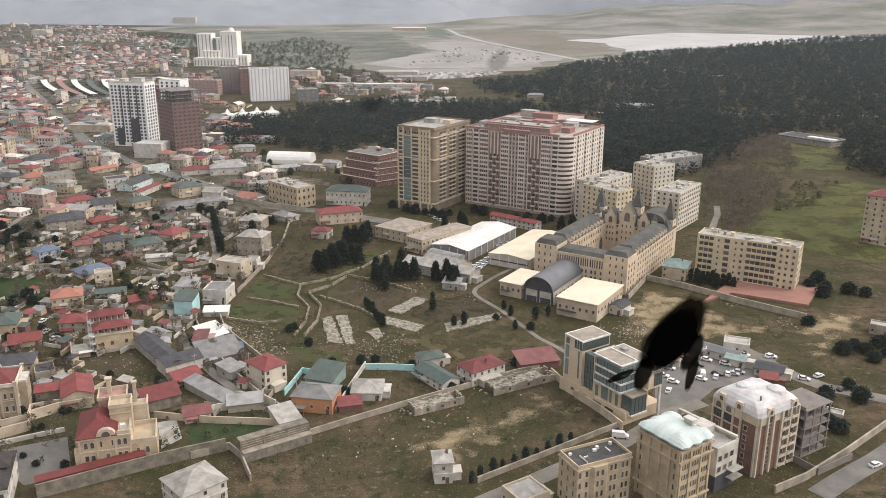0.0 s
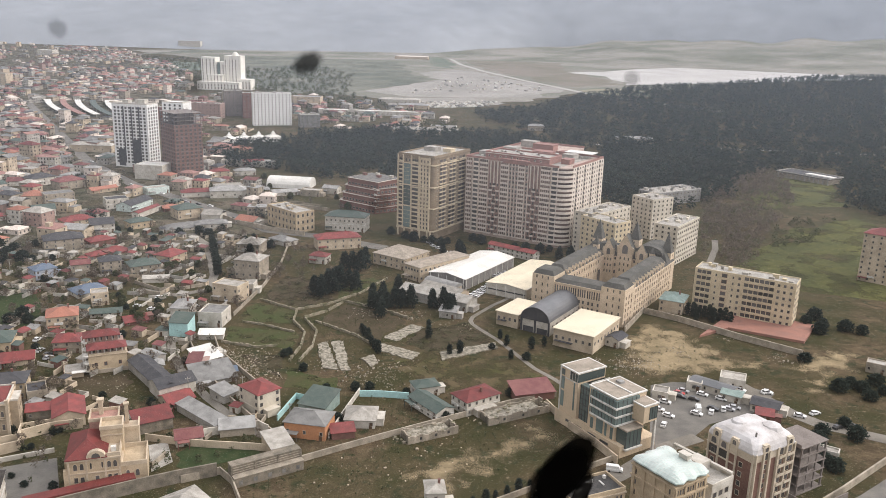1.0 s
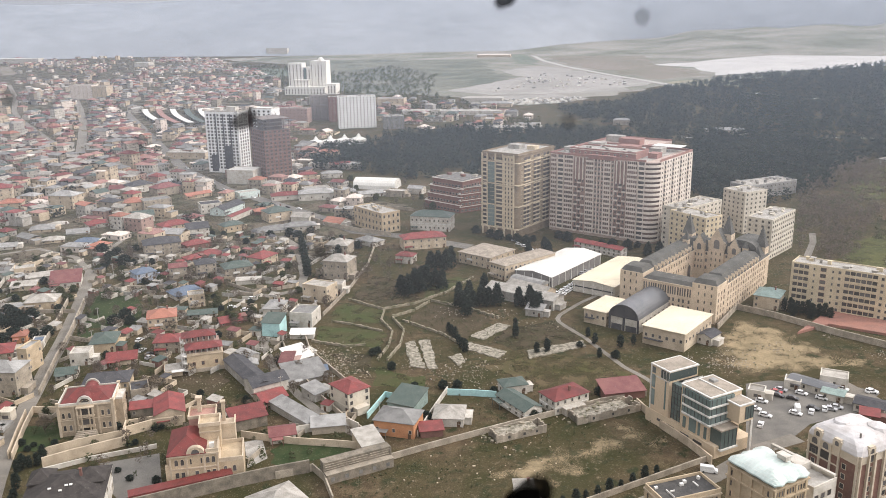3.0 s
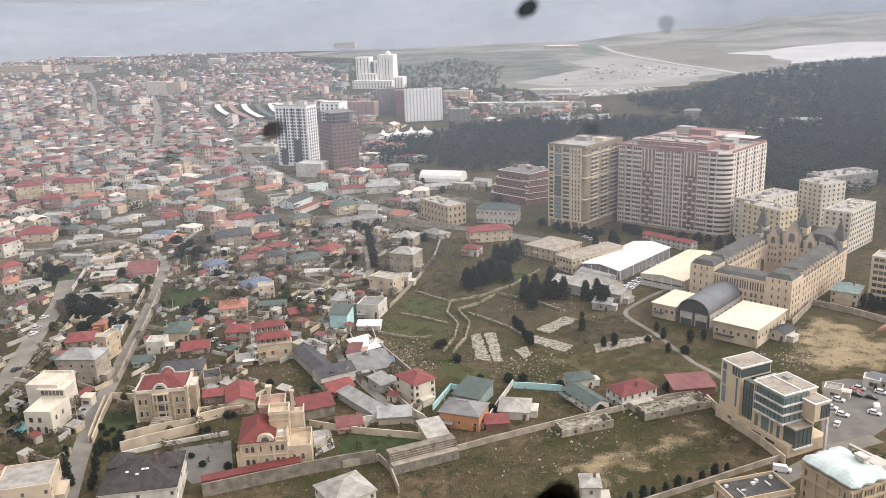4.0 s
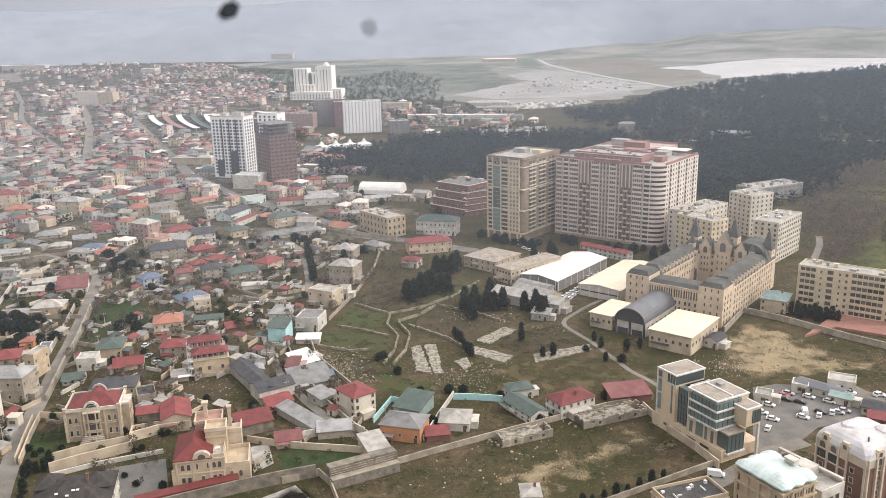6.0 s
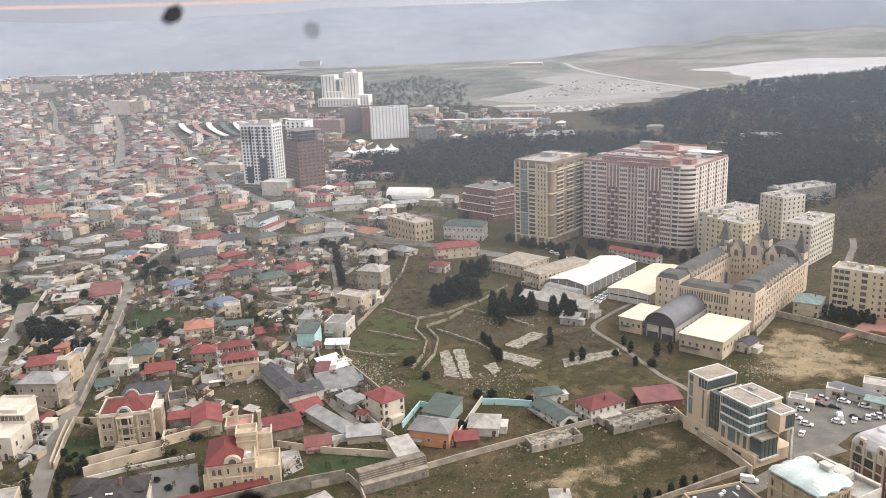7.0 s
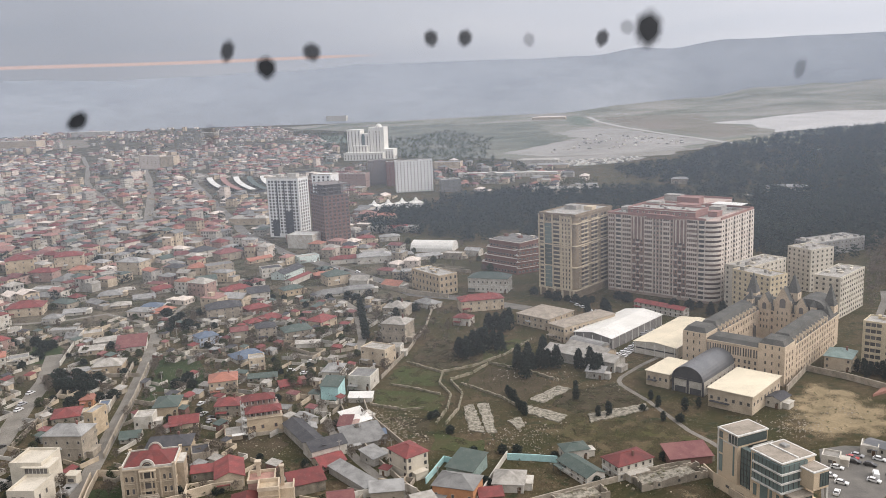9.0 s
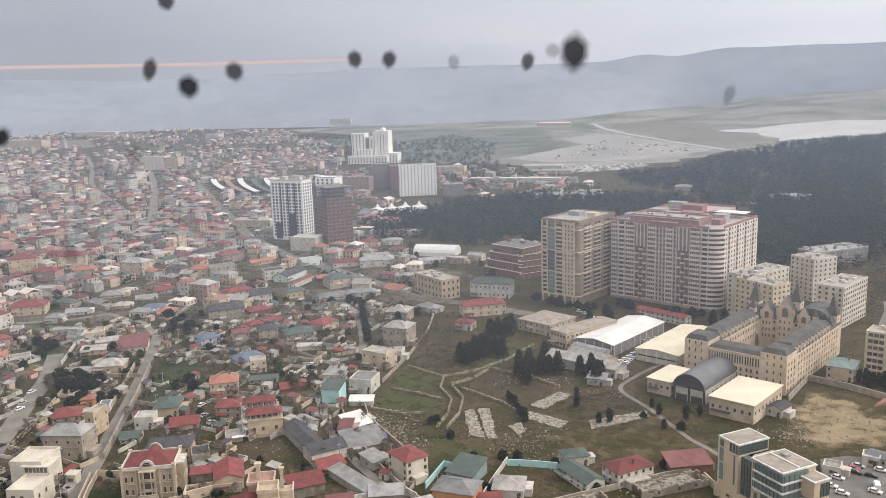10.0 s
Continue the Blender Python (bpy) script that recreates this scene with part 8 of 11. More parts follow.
def red_terrace_house():
    x, y, ang, w, d = -85.5, 333.0, 16, 14.4, 13.0
    root = thing("house", x, y, ang, "stepped stone house with stacked white balconies and red roofs", "house")
    a, b = w / 2, d / 2
    part("wall", Shape().box(-a, -b, 0, a, b, 7.4), STONE, root)
    part("plinth", Shape().box(-a - 0.2, -b - 0.3, 0, a + 0.2, -b, 1.6), STONE_GREY, root)
    part("ledge", Shape().box(-a - 0.2, -b - 0.3, 7.4, a + 0.3, b, 7.65), STONE_PALE, root)
    # first loggia under its own roof
    part("loggia_wall", Shape().box(-a + 0.3, -b + 2.2, 7.65, a - 0.6, b, 10.2), PINKISH, root)
    part("roof", hip_roof(w - 0.4, 6.6, 10.3, 1.7, 0.6), RED_ROOF, root, at=pose(-0.2, -b + 3.2, 0))
    # upper loggia set back
    part("upper_wall", Shape().box(-a - 0.6, b - 5.0, 10.2, a - 2.6, b, 13.0), PINKISH, root)
    part("upper_roof", hip_roof(w - 1.6, 6.4, 13.1, 1.8, 0.6), RED_ROOF, root, at=pose(-1.6, b - 2.9, 0))
    arch = window_mesh(1.1, 1.7, None, STONE_PALE, True)
    for i in range(6):
        u = -a + 1.4 + i * (w - 3) / 5
        part("post", Shape().box(u - 0.16, -b + 0.1, 7.65, u + 0.16, -b + 0.4, 10.3), FRAME, root)
        part("loggia_window", arch, (), root, at=pose(u + 0.9 if i < 5 else u - 0.8, -b + 2.2, 8.0))
        part("post", Shape().box(u - 1.15, b - 5.9, 10.9, u - 0.85, b - 5.6, 13.1), FRAME, root)
        part("loggia_window", arch, (), root, at=pose(u - 0.6, b - 5.0, 10.9))
    part("railing", Shape().box(-a + 0.2, -b, 7.65, a - 0.2, -b + 0.12, 8.5), STONE_PALE, root)
    for u in (-4.6, -1.0, 4.4):
        part("window", window_mesh(1.2, 1.6, None, BRICK), (), root, at=on_side(w, d, "front", u, 3.0, 0.0))
    for v in (-3, 2):
        part("window", window_mesh(1.1, 1.4), (), root, at=on_side(w, d, "right", v, 3.6))
    # rounded balconies stacked up the corners
    for cy, top in ((-b + 1.2, 7.6), (b - 4.6, 10.6)):
        z = 1.2
        while z < top:
            ring = [(-a + 2.1 * math.cos(q), cy + 2.1 * math.sin(q)) for q in [radians(90 + 30 * k) for k in range(7)]]
            part("round_balcony", Shape().prism(ring, z, z + 0.25).prism([(-a + (p[0] + a) * 1.04, cy + (p[1] - cy) * 1.04) for p in ring], z + 0.25, z + 0.4), FRAME, root)
            for k in range(1, 6):
                p = ring[k]
                part("baluster", Shape().box(p[0] - 0.08, p[1] - 0.08, z + 0.4, p[0] + 0.08, p[1] + 0.08, min(z + 2.9, top + 2.4)), FRAME, root)
            part("balcony_door", window_mesh(1.0, 2.0, None, STONE_PALE, True), (), root, at=pose(-a, cy, z + 0.3, 0, 0, -90))
            z += 3.1
    # walled patio beside the house
    part("patio", Shape().box(-a - 9, -b - 1, 0, -a - 2.3, b - 3, 1.4), PALE_ROOF, root, "pale paved patio")
    part("patio_wall", Shape().box(-a - 9.3, -b - 1.3, 0, -a - 9, b - 3, 3.0).box(-a - 9, -b - 1.3, 0, -a - 2.3, -b - 1, 2.4), STONE_PALE, root)
    part("patio_canopy", Shape().box(-a - 6.5, -b - 3.4, 2.6, -a - 1.6, -b - 1.1, 2.75), WHITE_SHEET, root)
    for k in range(3):
        part("red_panel", Shape().box(-a - 9.45, -b + k * 3.0, 1.2, -a - 9.3, -b + 1.8 + k * 3.0, 2.6), RED_ROOF, root)


red_terrace_house()

# ---- houses of the town, each with its own walls, roof and windows ----
house(-365.8, 675.3, 25, 20.7, 14.0, 13.2, "hip", STONE, RED_ROOF, 3, 4, 3, label="three-storey beige limestone house with hipped red metal roof", category="house", name="house", chimney=False)
house(-333.4, 695.4, 18, 22.3, 14.0, 11.1, "hip", STONE_PALE, RED_ROOF, 3, 4, 3, label="three-storey pale limestone house with hipped red metal roof", category="house", name="house", chimney=False)
house(-311.3, 668.1, 8, 17.9, 12.0, 4.2, "hip", STONE_PALE, ORANGE_ROOF, 2, 3, 2, label="two-storey pale limestone house with hipped orange metal roof", category="house", name="house", chimney=True)
house(-332.2, 647.8, -6, 20.7, 12.0, 7.7, "hip", PINKISH, RED_ROOF, 2, 3, 2, label="two-storey pink plastered house with hipped red metal roof", category="house", name="house", chimney=True)
house(-266.6, 664.4, -17, 22.0, 14.0, 10.1, "hip", STONE_PALE, GREY_ROOF, 3, 3, 3, label="three-storey pale limestone house with hipped grey metal roof", category="house", name="house", chimney=False)
house(-240.7, 719.6, 8, 19.3, 12.0, 4.0, "gable", PLASTER, MAROON_ROOF, 2, 3, 2, label="two-storey white plastered house with gabled maroon metal roof", category="house", name="house", chimney=False)
house(-207.5, 645.6, 9, 15.6, 14.0, 7.2, "hip", STONE_PALE, ORANGE_ROOF, 2, 4, 2, label="two-storey pale limestone house with hipped orange metal roof", category="house", name="house", chimney=True)
house(-218.9, 592.9, 31, 14.5, 10.0, 3.0, "hip", PLASTER, RED_ROOF, 1, 3, 2, label="single-storey white plastered house with hipped red metal roof", category="house", name="house", chimney=False)
house(-307.4, 598.0, 0, 18.2, 12.0, 5.0, "flat", CONCRETE, GREY_ROOF, 1, 3, 2, label="single-storey grey concrete house with flat grey metal roof", category="house", name="house", chimney=False)
house(-293.7, 543.3, 14, 22.6, 16.0, 5.8, "hip", STONE_PALE, RED_ROOF, 2, 4, 3, label="two-storey pale limestone house with hipped red metal roof", category="house", name="house", chimney=True)
house(-263.8, 518.3, 2, 10.9, 9.0, 3.7, "hip", PLASTER, GREY_ROOF, 1, 2, 2, label="single-storey white plastered house with hipped grey metal roof", category="house", name="house", chimney=False)
house(-258.4, 538.5, 13, 14.3, 9.0, 1.9, "gable", PLASTER, GREY_ROOF, 1, 3, 1, label="single-storey white plastered house with gabled grey metal roof", category="house", name="house", chimney=False)
house(-253.7, 585.9, 12, 16.7, 12.0, 1.7, "hip", STONE_PALE, GREY_ROOF, 1, 3, 2, label="single-storey pale limestone house with hipped grey metal roof", category="house", name="house", chimney=False)
house(-234.2, 553.1, 21, 13.9, 9.0, 1.6, "hip", STONE_PALE, PALE_ROOF, 1, 3, 1, label="single-storey pale limestone house with hipped pale weathered roof", category="house", name="house", chimney=False)
house(-225.3, 573.8, 21, 14.5, 8.0, 0.8, "shed", PLASTER, GREY_ROOF, 1, 2, 1, label="single-storey white plastered house with lean-to grey metal roof", category="house", name="house", chimney=False)
house(-209.0, 546.1, 0, 16.5, 12.0, 1.2, "hip", PLASTER, BLUE_ROOF, 1, 2, 1, label="single-storey white plastered house with hipped blue metal roof", category="house", name="house", chimney=False)
house(-250.0, 603.0, 28, 12.8, 8.0, 0.4, "hip", STONE_PALE, PALE_ROOF, 1, 2, 1, label="single-storey pale limestone house with hipped pale weathered roof", category="house", name="house", chimney=False)
house(-252.6, 431.0, 27, 7.4, 12.0, 6.3, "hip", PLASTER, ORANGE_ROOF, 2, 2, 2, label="two-storey white plastered house with hipped orange metal roof", category="house", name="house", chimney=True)
house(-270.1, 461.7, 54, 11.5, 10.0, 6.1, "hip", PINKISH, RED_ROOF, 2, 3, 2, label="two-storey pink plastered house with hipped red metal roof", category="house", name="house", chimney=True)
house(-245.0, 437.4, 29, 10.8, 8.0, 2.9, "flat", PLASTER, GREY_ROOF, 1, 4, 1, label="single-storey white plastered house with flat grey metal roof", category="house", name="house", chimney=False)
house(-276.4, 494.0, 16, 7.1, 6.0, 3.6, "flat", PLASTER, PALE_ROOF, 1, 1, 1, label="single-storey white plastered house with flat pale weathered roof", category="house", name="house", chimney=False)
house(-243.5, 489.7, 4, 16.3, 7.0, 3.2, "flat", CONCRETE, GREY_ROOF, 1, 3, 1, label="single-storey grey concrete house with flat grey metal roof", category="house", name="house", chimney=False)
house(-232.8, 476.3, 15, 6.9, 8.0, 2.4, "shed", PLASTER, GREY_ROOF, 1, 1, 1, label="single-storey white plastered house with lean-to grey metal roof", category="house", name="house", chimney=False)
house(-221.0, 478.5, 21, 11.0, 10.0, 4.2, "flat", STONE_PALE, PALE_ROOF, 1, 2, 2, label="single-storey pale limestone house with flat pale weathered roof", category="house", name="house", chimney=False)
house(-206.9, 464.3, 24, 13.9, 6.0, 2.7, "shed", PLASTER, PALE_ROOF, 1, 2, 1, label="single-storey white plastered house with lean-to pale weathered roof", category="house", name="house", chimney=False)
house(-188.7, 455.1, 15, 15.8, 15.0, 3.0, "shed", PLASTER, MAROON_ROOF, 1, 3, 2, label="single-storey white plastered house with lean-to maroon metal roof", category="house", name="house", chimney=False)
house(-208.8, 448.2, 10, 12.8, 6.0, 2.6, "shed", STONE_PALE, PALE_ROOF, 1, 3, 1, label="single-storey pale limestone house with lean-to pale weathered roof", category="house", name="house", chimney=False)
house(-186.9, 418.9, 7, 15.0, 12.0, 3.7, "hip", STONE, PALE_ROOF, 1, 3, 2, label="single-storey beige limestone house with hipped pale weathered roof", category="house", name="house", chimney=False)
house(-205.2, 412.1, 7, 14.9, 7.0, 1.2, "shed", CONCRETE, PALE_ROOF, 1, 2, 1, label="single-storey grey concrete house with lean-to pale weathered roof", category="house", name="house", chimney=False)
house(-177.0, 369.7, 11, 5.8, 8.0, 3.3, "hip", BRICK_ORANGE, ORANGE_ROOF, 1, 2, 1, label="single-storey orange brick house with hipped orange metal roof", category="house", name="house", chimney=False)
house(-178.9, 352.2, 17, 11.6, 12.0, 2.7, "hip", STONE_GREY, RED_ROOF, 1, 3, 2, label="single-storey grey stone house with hipped red metal roof", category="house", name="house", chimney=False)
house(-159.6, 313.9, -4, 16.1, 12.0, 10.3, "hip", STONE_GREY, GREY_ROOF, 2, 4, 2, label="two-storey grey stone house with hipped grey metal roof", category="house", name="house", chimney=True)
house(-158.4, 335.7, -11, 4.4, 10.0, 10.4, "flat", STONE, GREY_ROOF, 2, 1, 2, label="two-storey beige limestone house with flat grey metal roof", category="house", name="house", chimney=False)
house(-166.0, 362.0, 13, 5.0, 8.0, 2.7, "flat", PLASTER, BLUE_ROOF, 1, 1, 1, label="single-storey white plastered house with flat blue metal roof", category="house", name="house", chimney=False)
house(-134.9, 357.6, 8, 10.7, 14.0, 4.3, "hip", STONE, GREEN_ROOF, 1, 2, 2, label="single-storey beige limestone house with hipped dark green roof", category="house", name="house", chimney=False)
house(-122.2, 340.7, 13, 11.9, 10.0, 2.4, "gable", STONE_PALE, RED_ROOF, 1, 2, 1, label="single-storey pale limestone house with gabled red metal roof", category="house", name="house", chimney=False)
house(-139.2, 340.9, 6, 8.0, 8.0, 5.2, "flat", PLASTER, PALE_ROOF, 1, 2, 1, label="single-storey white plastered house with flat pale weathered roof", category="house", name="house", chimney=False)
house(-140.2, 326.7, 10, 8.0, 8.0, 2.3, "gable", PLASTER, GREEN_ROOF, 1, 3, 1, label="single-storey white plastered house with gabled dark green roof", category="house", name="house", chimney=False)
house(-117.1, 308.2, 8, 16.8, 11.0, 6.5, "hip", STONE, SLATE, 2, 4, 2, label="two-storey beige limestone house with hipped dark slate roof", category="house", name="house", chimney=True)
house(-104.1, 304.1, 20, 6.9, 9.0, 4.5, "flat", STONE_GREY, SLATE, 1, 2, 1, label="single-storey grey stone house with flat dark slate roof", category="house", name="house", chimney=False)
# dark walls stand in for the shade under an open roof
house(-97.6, 289.0, 12, 10.4, 4.6, 3.2, "shed", WALL_WEATHERED, RED_ROOF, 1, 2, 1, label="low open outbuilding, walls dark for its shade, with lean-to red metal roof", category="outbuilding", name="outbuilding", chimney=False)
house(-88.2, 286.7, 16, 10.2, 15.0, 4.3, "gable", STONE_PALE, RED_ROOF, 1, 2, 1, label="single-storey pale limestone house with gabled red metal roof", category="house", name="house", chimney=False)
house(-105.5, 352.6, 4, 11.1, 10.0, 5.1, "hip", STONE_GREY, RED_ROOF, 2, 3, 2, label="two-storey grey stone house with hipped red metal roof", category="house", name="house", chimney=True)
house(-64.5, 316.3, -59, 33.4, 8.0, 4.0, "gable", CONCRETE, SLATE, 1, 0, 0, label="low grey concrete outbuilding with gabled dark slate roof", category="outbuilding", name="outbuilding", chimney=False)
house(-55.8, 306.4, 31, 14.4, 10.0, 4.5, "gable", PLASTER, SLATE, 1, 0, 0, label="low white plastered outbuilding with gabled dark slate roof", category="outbuilding", name="outbuilding", chimney=False)
house(-53.0, 296.8, 34, 10.1, 9.0, 2.1, "gable", STONE_PALE, RED_ROOF, 1, 2, 1, label="single-storey pale limestone house with gabled red metal roof", category="house", name="house", chimney=False)
house(-41.9, 281.0, -50, 24.6, 5.0, 3.0, "shed", CONCRETE, GREY_ROOF, 1, 0, 0, label="low grey concrete outbuilding with lean-to grey metal roof", category="outbuilding", name="outbuilding", chimney=False)
# open shed: the shade beneath is put into a dark wall colour
house(-58.2, 277.1, 23, 12.5, 8.0, 4.0, "shed", WALL_WEATHERED, RED_ROOF, 1, 0, 0, label="low dark-walled outbuilding with lean-to red metal roof", category="outbuilding", name="outbuilding", chimney=False)
house(-44.3, 266.0, 12, 8.6, 7.6, 2.8, "gable", PLASTER, MAROON_ROOF, 1, 2, 1, label="single-storey white plastered house with gabled maroon metal roof", category="house", name="house", chimney=False)
house(-28.7, 270.7, 6, 11.6, 6.0, 2.8, "shed", STONE_GREY, GREY_ROOF, 1, 0, 0, label="low grey stone outbuilding with lean-to grey metal roof", category="outbuilding", name="outbuilding", chimney=False)
house(-47.3, 336.4, 35, 10.0, 11.0, 2.1, "shed", PLASTER, WHITE_SHEET, 1, 2, 0, label="single-storey white plastered house with lean-to white sheet roof", category="house", name="house", chimney=False)
house(-50.8, 331.3, -3, 5.3, 9.0, 2.6, "shed", PINKISH, MAROON_ROOF, 1, 1, 0, label="single-storey pink plastered house with lean-to maroon metal roof", category="house", name="house", chimney=False)
house(-42.3, 316.9, 22, 16.1, 13.0, 2.0, "shed", CONCRETE, GREY_ROOF, 1, 2, 1, label="single-storey grey concrete house with lean-to grey metal roof", category="house", name="house", chimney=False)
house(-38.5, 322.3, 14, 9.9, 6.0, 1.3, "gable", CONCRETE, BLUE_ROOF, 1, 2, 1, label="single-storey grey concrete house with gabled blue metal roof", category="house", name="house", chimney=False)
house(-35.9, 298.2, 45, 6.8, 8.0, 3.1, "shed", CONCRETE, GREY_ROOF, 1, 1, 1, label="single-storey grey concrete house with lean-to grey metal roof", category="house", name="house", chimney=False)
house(-64.6, 326.7, 14, 4.0, 6.0, 3.3, "gable", PLASTER, GREY_ROOF, 1, 1, 1, label="single-storey white plastered house with gabled grey metal roof", category="house", name="house", chimney=False)
house(-68.4, 338.0, -44, 9.5, 5.0, 3.0, "gable", CONCRETE, GREY_ROOF, 1, 0, 0, label="low beige outbuilding with a long pale weathered roof", category="outbuilding", name="outbuilding", chimney=False)
house(-116.0, 381.4, 14, 13.0, 12.0, 6.6, "hip", STONE_PALE, ORANGE_ROOF, 2, 4, 2, label="two-storey pale limestone house with hipped orange metal roof", category="house", name="house", chimney=True)
house(-117.2, 429.8, 38, 15.7, 12.0, 2.2, "hip", PLASTER, BLUE_ROOF, 1, 3, 1, label="single-storey white plastered house with hipped blue metal roof", category="house", name="house", chimney=False)
house(-107.3, 412.8, 16, 8.1, 8.0, 6.1, "flat", STONE_PALE, PALE_ROOF, 2, 2, 1, label="two-storey pale limestone house with flat pale weathered roof", category="house", name="house", chimney=False)
house(-100.5, 396.1, 10, 13.9, 7.0, 1.8, "gable", PLASTER, GREEN_ROOF, 1, 4, 1, label="single-storey white plastered house with gabled dark green roof", category="house", name="house", chimney=False)
house(-85.4, 385.3, 24, 10.3, 9.0, 1.5, "gable", BRICK, RED_ROOF, 1, 2, 1, label="single-storey dark brick house with gabled red metal roof", category="house", name="house", chimney=False)
house(-152.5, 516.6, 21, 21.8, 14.0, 7.4, "hip", STONE_GREY, SLATE, 3, 5, 3, label="three-storey grey stone house with hipped dark slate roof", category="house", name="house", chimney=False)
house(-147.6, 459.6, 38, 11.2, 10.0, 5.1, "hip", BLUE_WALL, BLUE_ROOF, 2, 3, 2, label="two-storey pale blue house with hipped blue metal roof", category="house", name="house", chimney=True)
house(-128.9, 462.7, 16, 9.6, 8.0, 6.8, "gable", STONE_GREY, MAROON_ROOF, 2, 2, 1, label="two-storey grey stone house with gabled maroon metal roof", category="house", name="house", chimney=False)
house(-114.6, 467.4, 20, 11.1, 10.0, 7.2, "hip", STONE_GREY, SLATE, 3, 3, 2, label="three-storey grey stone house with hipped dark slate roof", category="house", name="house", chimney=False)
house(-96.4, 465.2, 25, 16.0, 12.0, 5.4, "hip", STONE_GREY, GREEN_ROOF, 2, 4, 2, label="two-storey grey stone house with hipped dark green roof", category="house", name="house", chimney=True)
house(-85.4, 487.3, 60, 14.8, 12.0, 4.7, "hip", STONE_PALE, RED_ROOF, 2, 3, 2, label="two-storey pale limestone house with hipped red metal roof", category="house", name="house", chimney=True)
house(-121.7, 507.1, 46, 16.8, 12.0, 1.1, "hip", BRICK, RED_ROOF, 1, 2, 1, label="single-storey dark brick house with hipped red metal roof", category="house", name="house", chimney=False)
house(-129.4, 497.2, 37, 9.4, 8.0, 1.8, "hip", BRICK, RED_ROOF, 1, 2, 1, label="single-storey dark brick house with hipped red metal roof", category="house", name="house", chimney=False)
house(-134.2, 526.1, 37, 14.6, 10.0, 3.4, "hip", BRICK, RED_ROOF, 1, 2, 1, label="single-storey dark brick house with hipped red metal roof", category="house", name="house", chimney=False)
house(-86.6, 446.7, 5, 13.2, 4.0, 2.3, "shed", PLASTER, PALE_ROOF, 1, 0, 0, label="low white plastered outbuilding with lean-to pale weathered roof", category="outbuilding", name="outbuilding", chimney=False)
house(-147.6, 633.8, 24, 15.8, 12.0, 6.7, "flat", PLASTER, SLATE, 2, 4, 2, label="two-storey white plastered house with flat dark slate roof", category="house", name="house", chimney=False)
house(-133.8, 631.0, 68, 28.4, 12.0, 4.5, "gable", AQUA_WALL, SLATE, 2, 2, 1, label="two-storey pale green house with gabled dark slate roof", category="house", name="house", chimney=False)
house(-190.7, 608.1, 24, 14.4, 12.0, 5.2, "gable", PLASTER, GREEN_ROOF, 1, 2, 1, label="single-storey white plastered house with gabled dark green roof", category="house", name="house", chimney=False)
house(-162.7, 583.7, 37, 19.8, 12.0, 2.9, "hip", STONE_PALE, RED_ROOF, 1, 5, 2, label="single-storey pale limestone house with hipped red metal roof", category="house", name="house", chimney=False)
house(-140.8, 560.9, 20, 14.6, 14.0, 6.0, "gable", PLASTER, SLATE, 2, 3, 2, label="two-storey white plastered house with gabled dark slate roof", category="house", name="house", chimney=False)
house(-119.5, 570.8, 35, 15.0, 10.0, 4.5, "hip", STONE, GREEN_ROOF, 1, 4, 1, label="single-storey beige limestone house with hipped dark green roof", category="house", name="house", chimney=False)
house(-121.5, 608.7, 69, 28.5, 5.0, 4.0, "gable", PLASTER, RED_ROOF, 1, 2, 1, label="single-storey white plastered house with gabled red metal roof", category="house", name="house", chimney=False)
house(-107.1, 622.3, 15, 10.7, 8.0, 2.6, "hip", BRICK, ORANGE_ROOF, 1, 2, 1, label="single-storey dark brick house with hipped orange metal roof", category="house", name="house", chimney=False)
house(-92.4, 600.6, 31, 17.9, 14.0, 6.8, "hip", STONE_PALE, GREEN_ROOF, 2, 3, 3, label="two-storey pale limestone house with hipped dark green roof", category="house", name="house", chimney=True)
house(-90.5, 564.6, 26, 24.5, 12.0, 1.6, "hip", PLASTER, GREY_ROOF, 1, 4, 1, label="single-storey white plastered house with hipped grey metal roof", category="house", name="house", chimney=False)
house(-71.9, 568.9, 12, 21.3, 10.0, 3.2, "hip", PLASTER, GREY_ROOF, 1, 3, 1, label="single-storey white plastered house with hipped grey metal roof", category="house", name="house", chimney=False)
house(-200.9, 707.5, 44, 21.7, 14.0, 6.4, "hip", STONE_GREY, MAROON_ROOF, 2, 4, 2, label="two-storey grey stone house with hipped maroon metal roof", category="house", name="house", chimney=True)
house(-227.1, 722.4, 48, 21.1, 14.0, 6.1, "hip", PLASTER, SLATE, 2, 3, 2, label="two-storey white plastered house with hipped dark slate roof", category="house", name="house", chimney=True)
house(-226.1, 783.2, 36, 25.1, 12.0, 3.3, "hip", PLASTER, GREY_ROOF, 1, 4, 1, label="single-storey white plastered house with hipped grey metal roof", category="house", name="house", chimney=False)
house(-170.3, 690.4, 40, 22.1, 8.0, 2.9, "gable", STONE_PALE, ORANGE_ROOF, 1, 4, 1, label="single-storey pale limestone house with gabled orange metal roof", category="house", name="house", chimney=False)
house(-191.2, 644.9, 29, 20.9, 14.0, 8.6, "flat", STONE_GREY, GREY_ROOF, 3, 4, 3, label="three-storey grey stone house with flat grey metal roof", category="house", name="house", chimney=False)
house(-127.9, 684.2, 33, 17.8, 10.0, 4.8, "flat", AQUA_WALL, PALE_ROOF, 1, 2, 1, label="single-storey pale green house with flat pale weathered roof", category="house", name="house", chimney=False)
house(-69.9, 671.6, 7, 28.9, 14.0, 5.6, "hip", PLASTER, GREY_ROOF, 1, 4, 2, label="single-storey white plastered house with hipped grey metal roof", category="house", name="house", chimney=False)
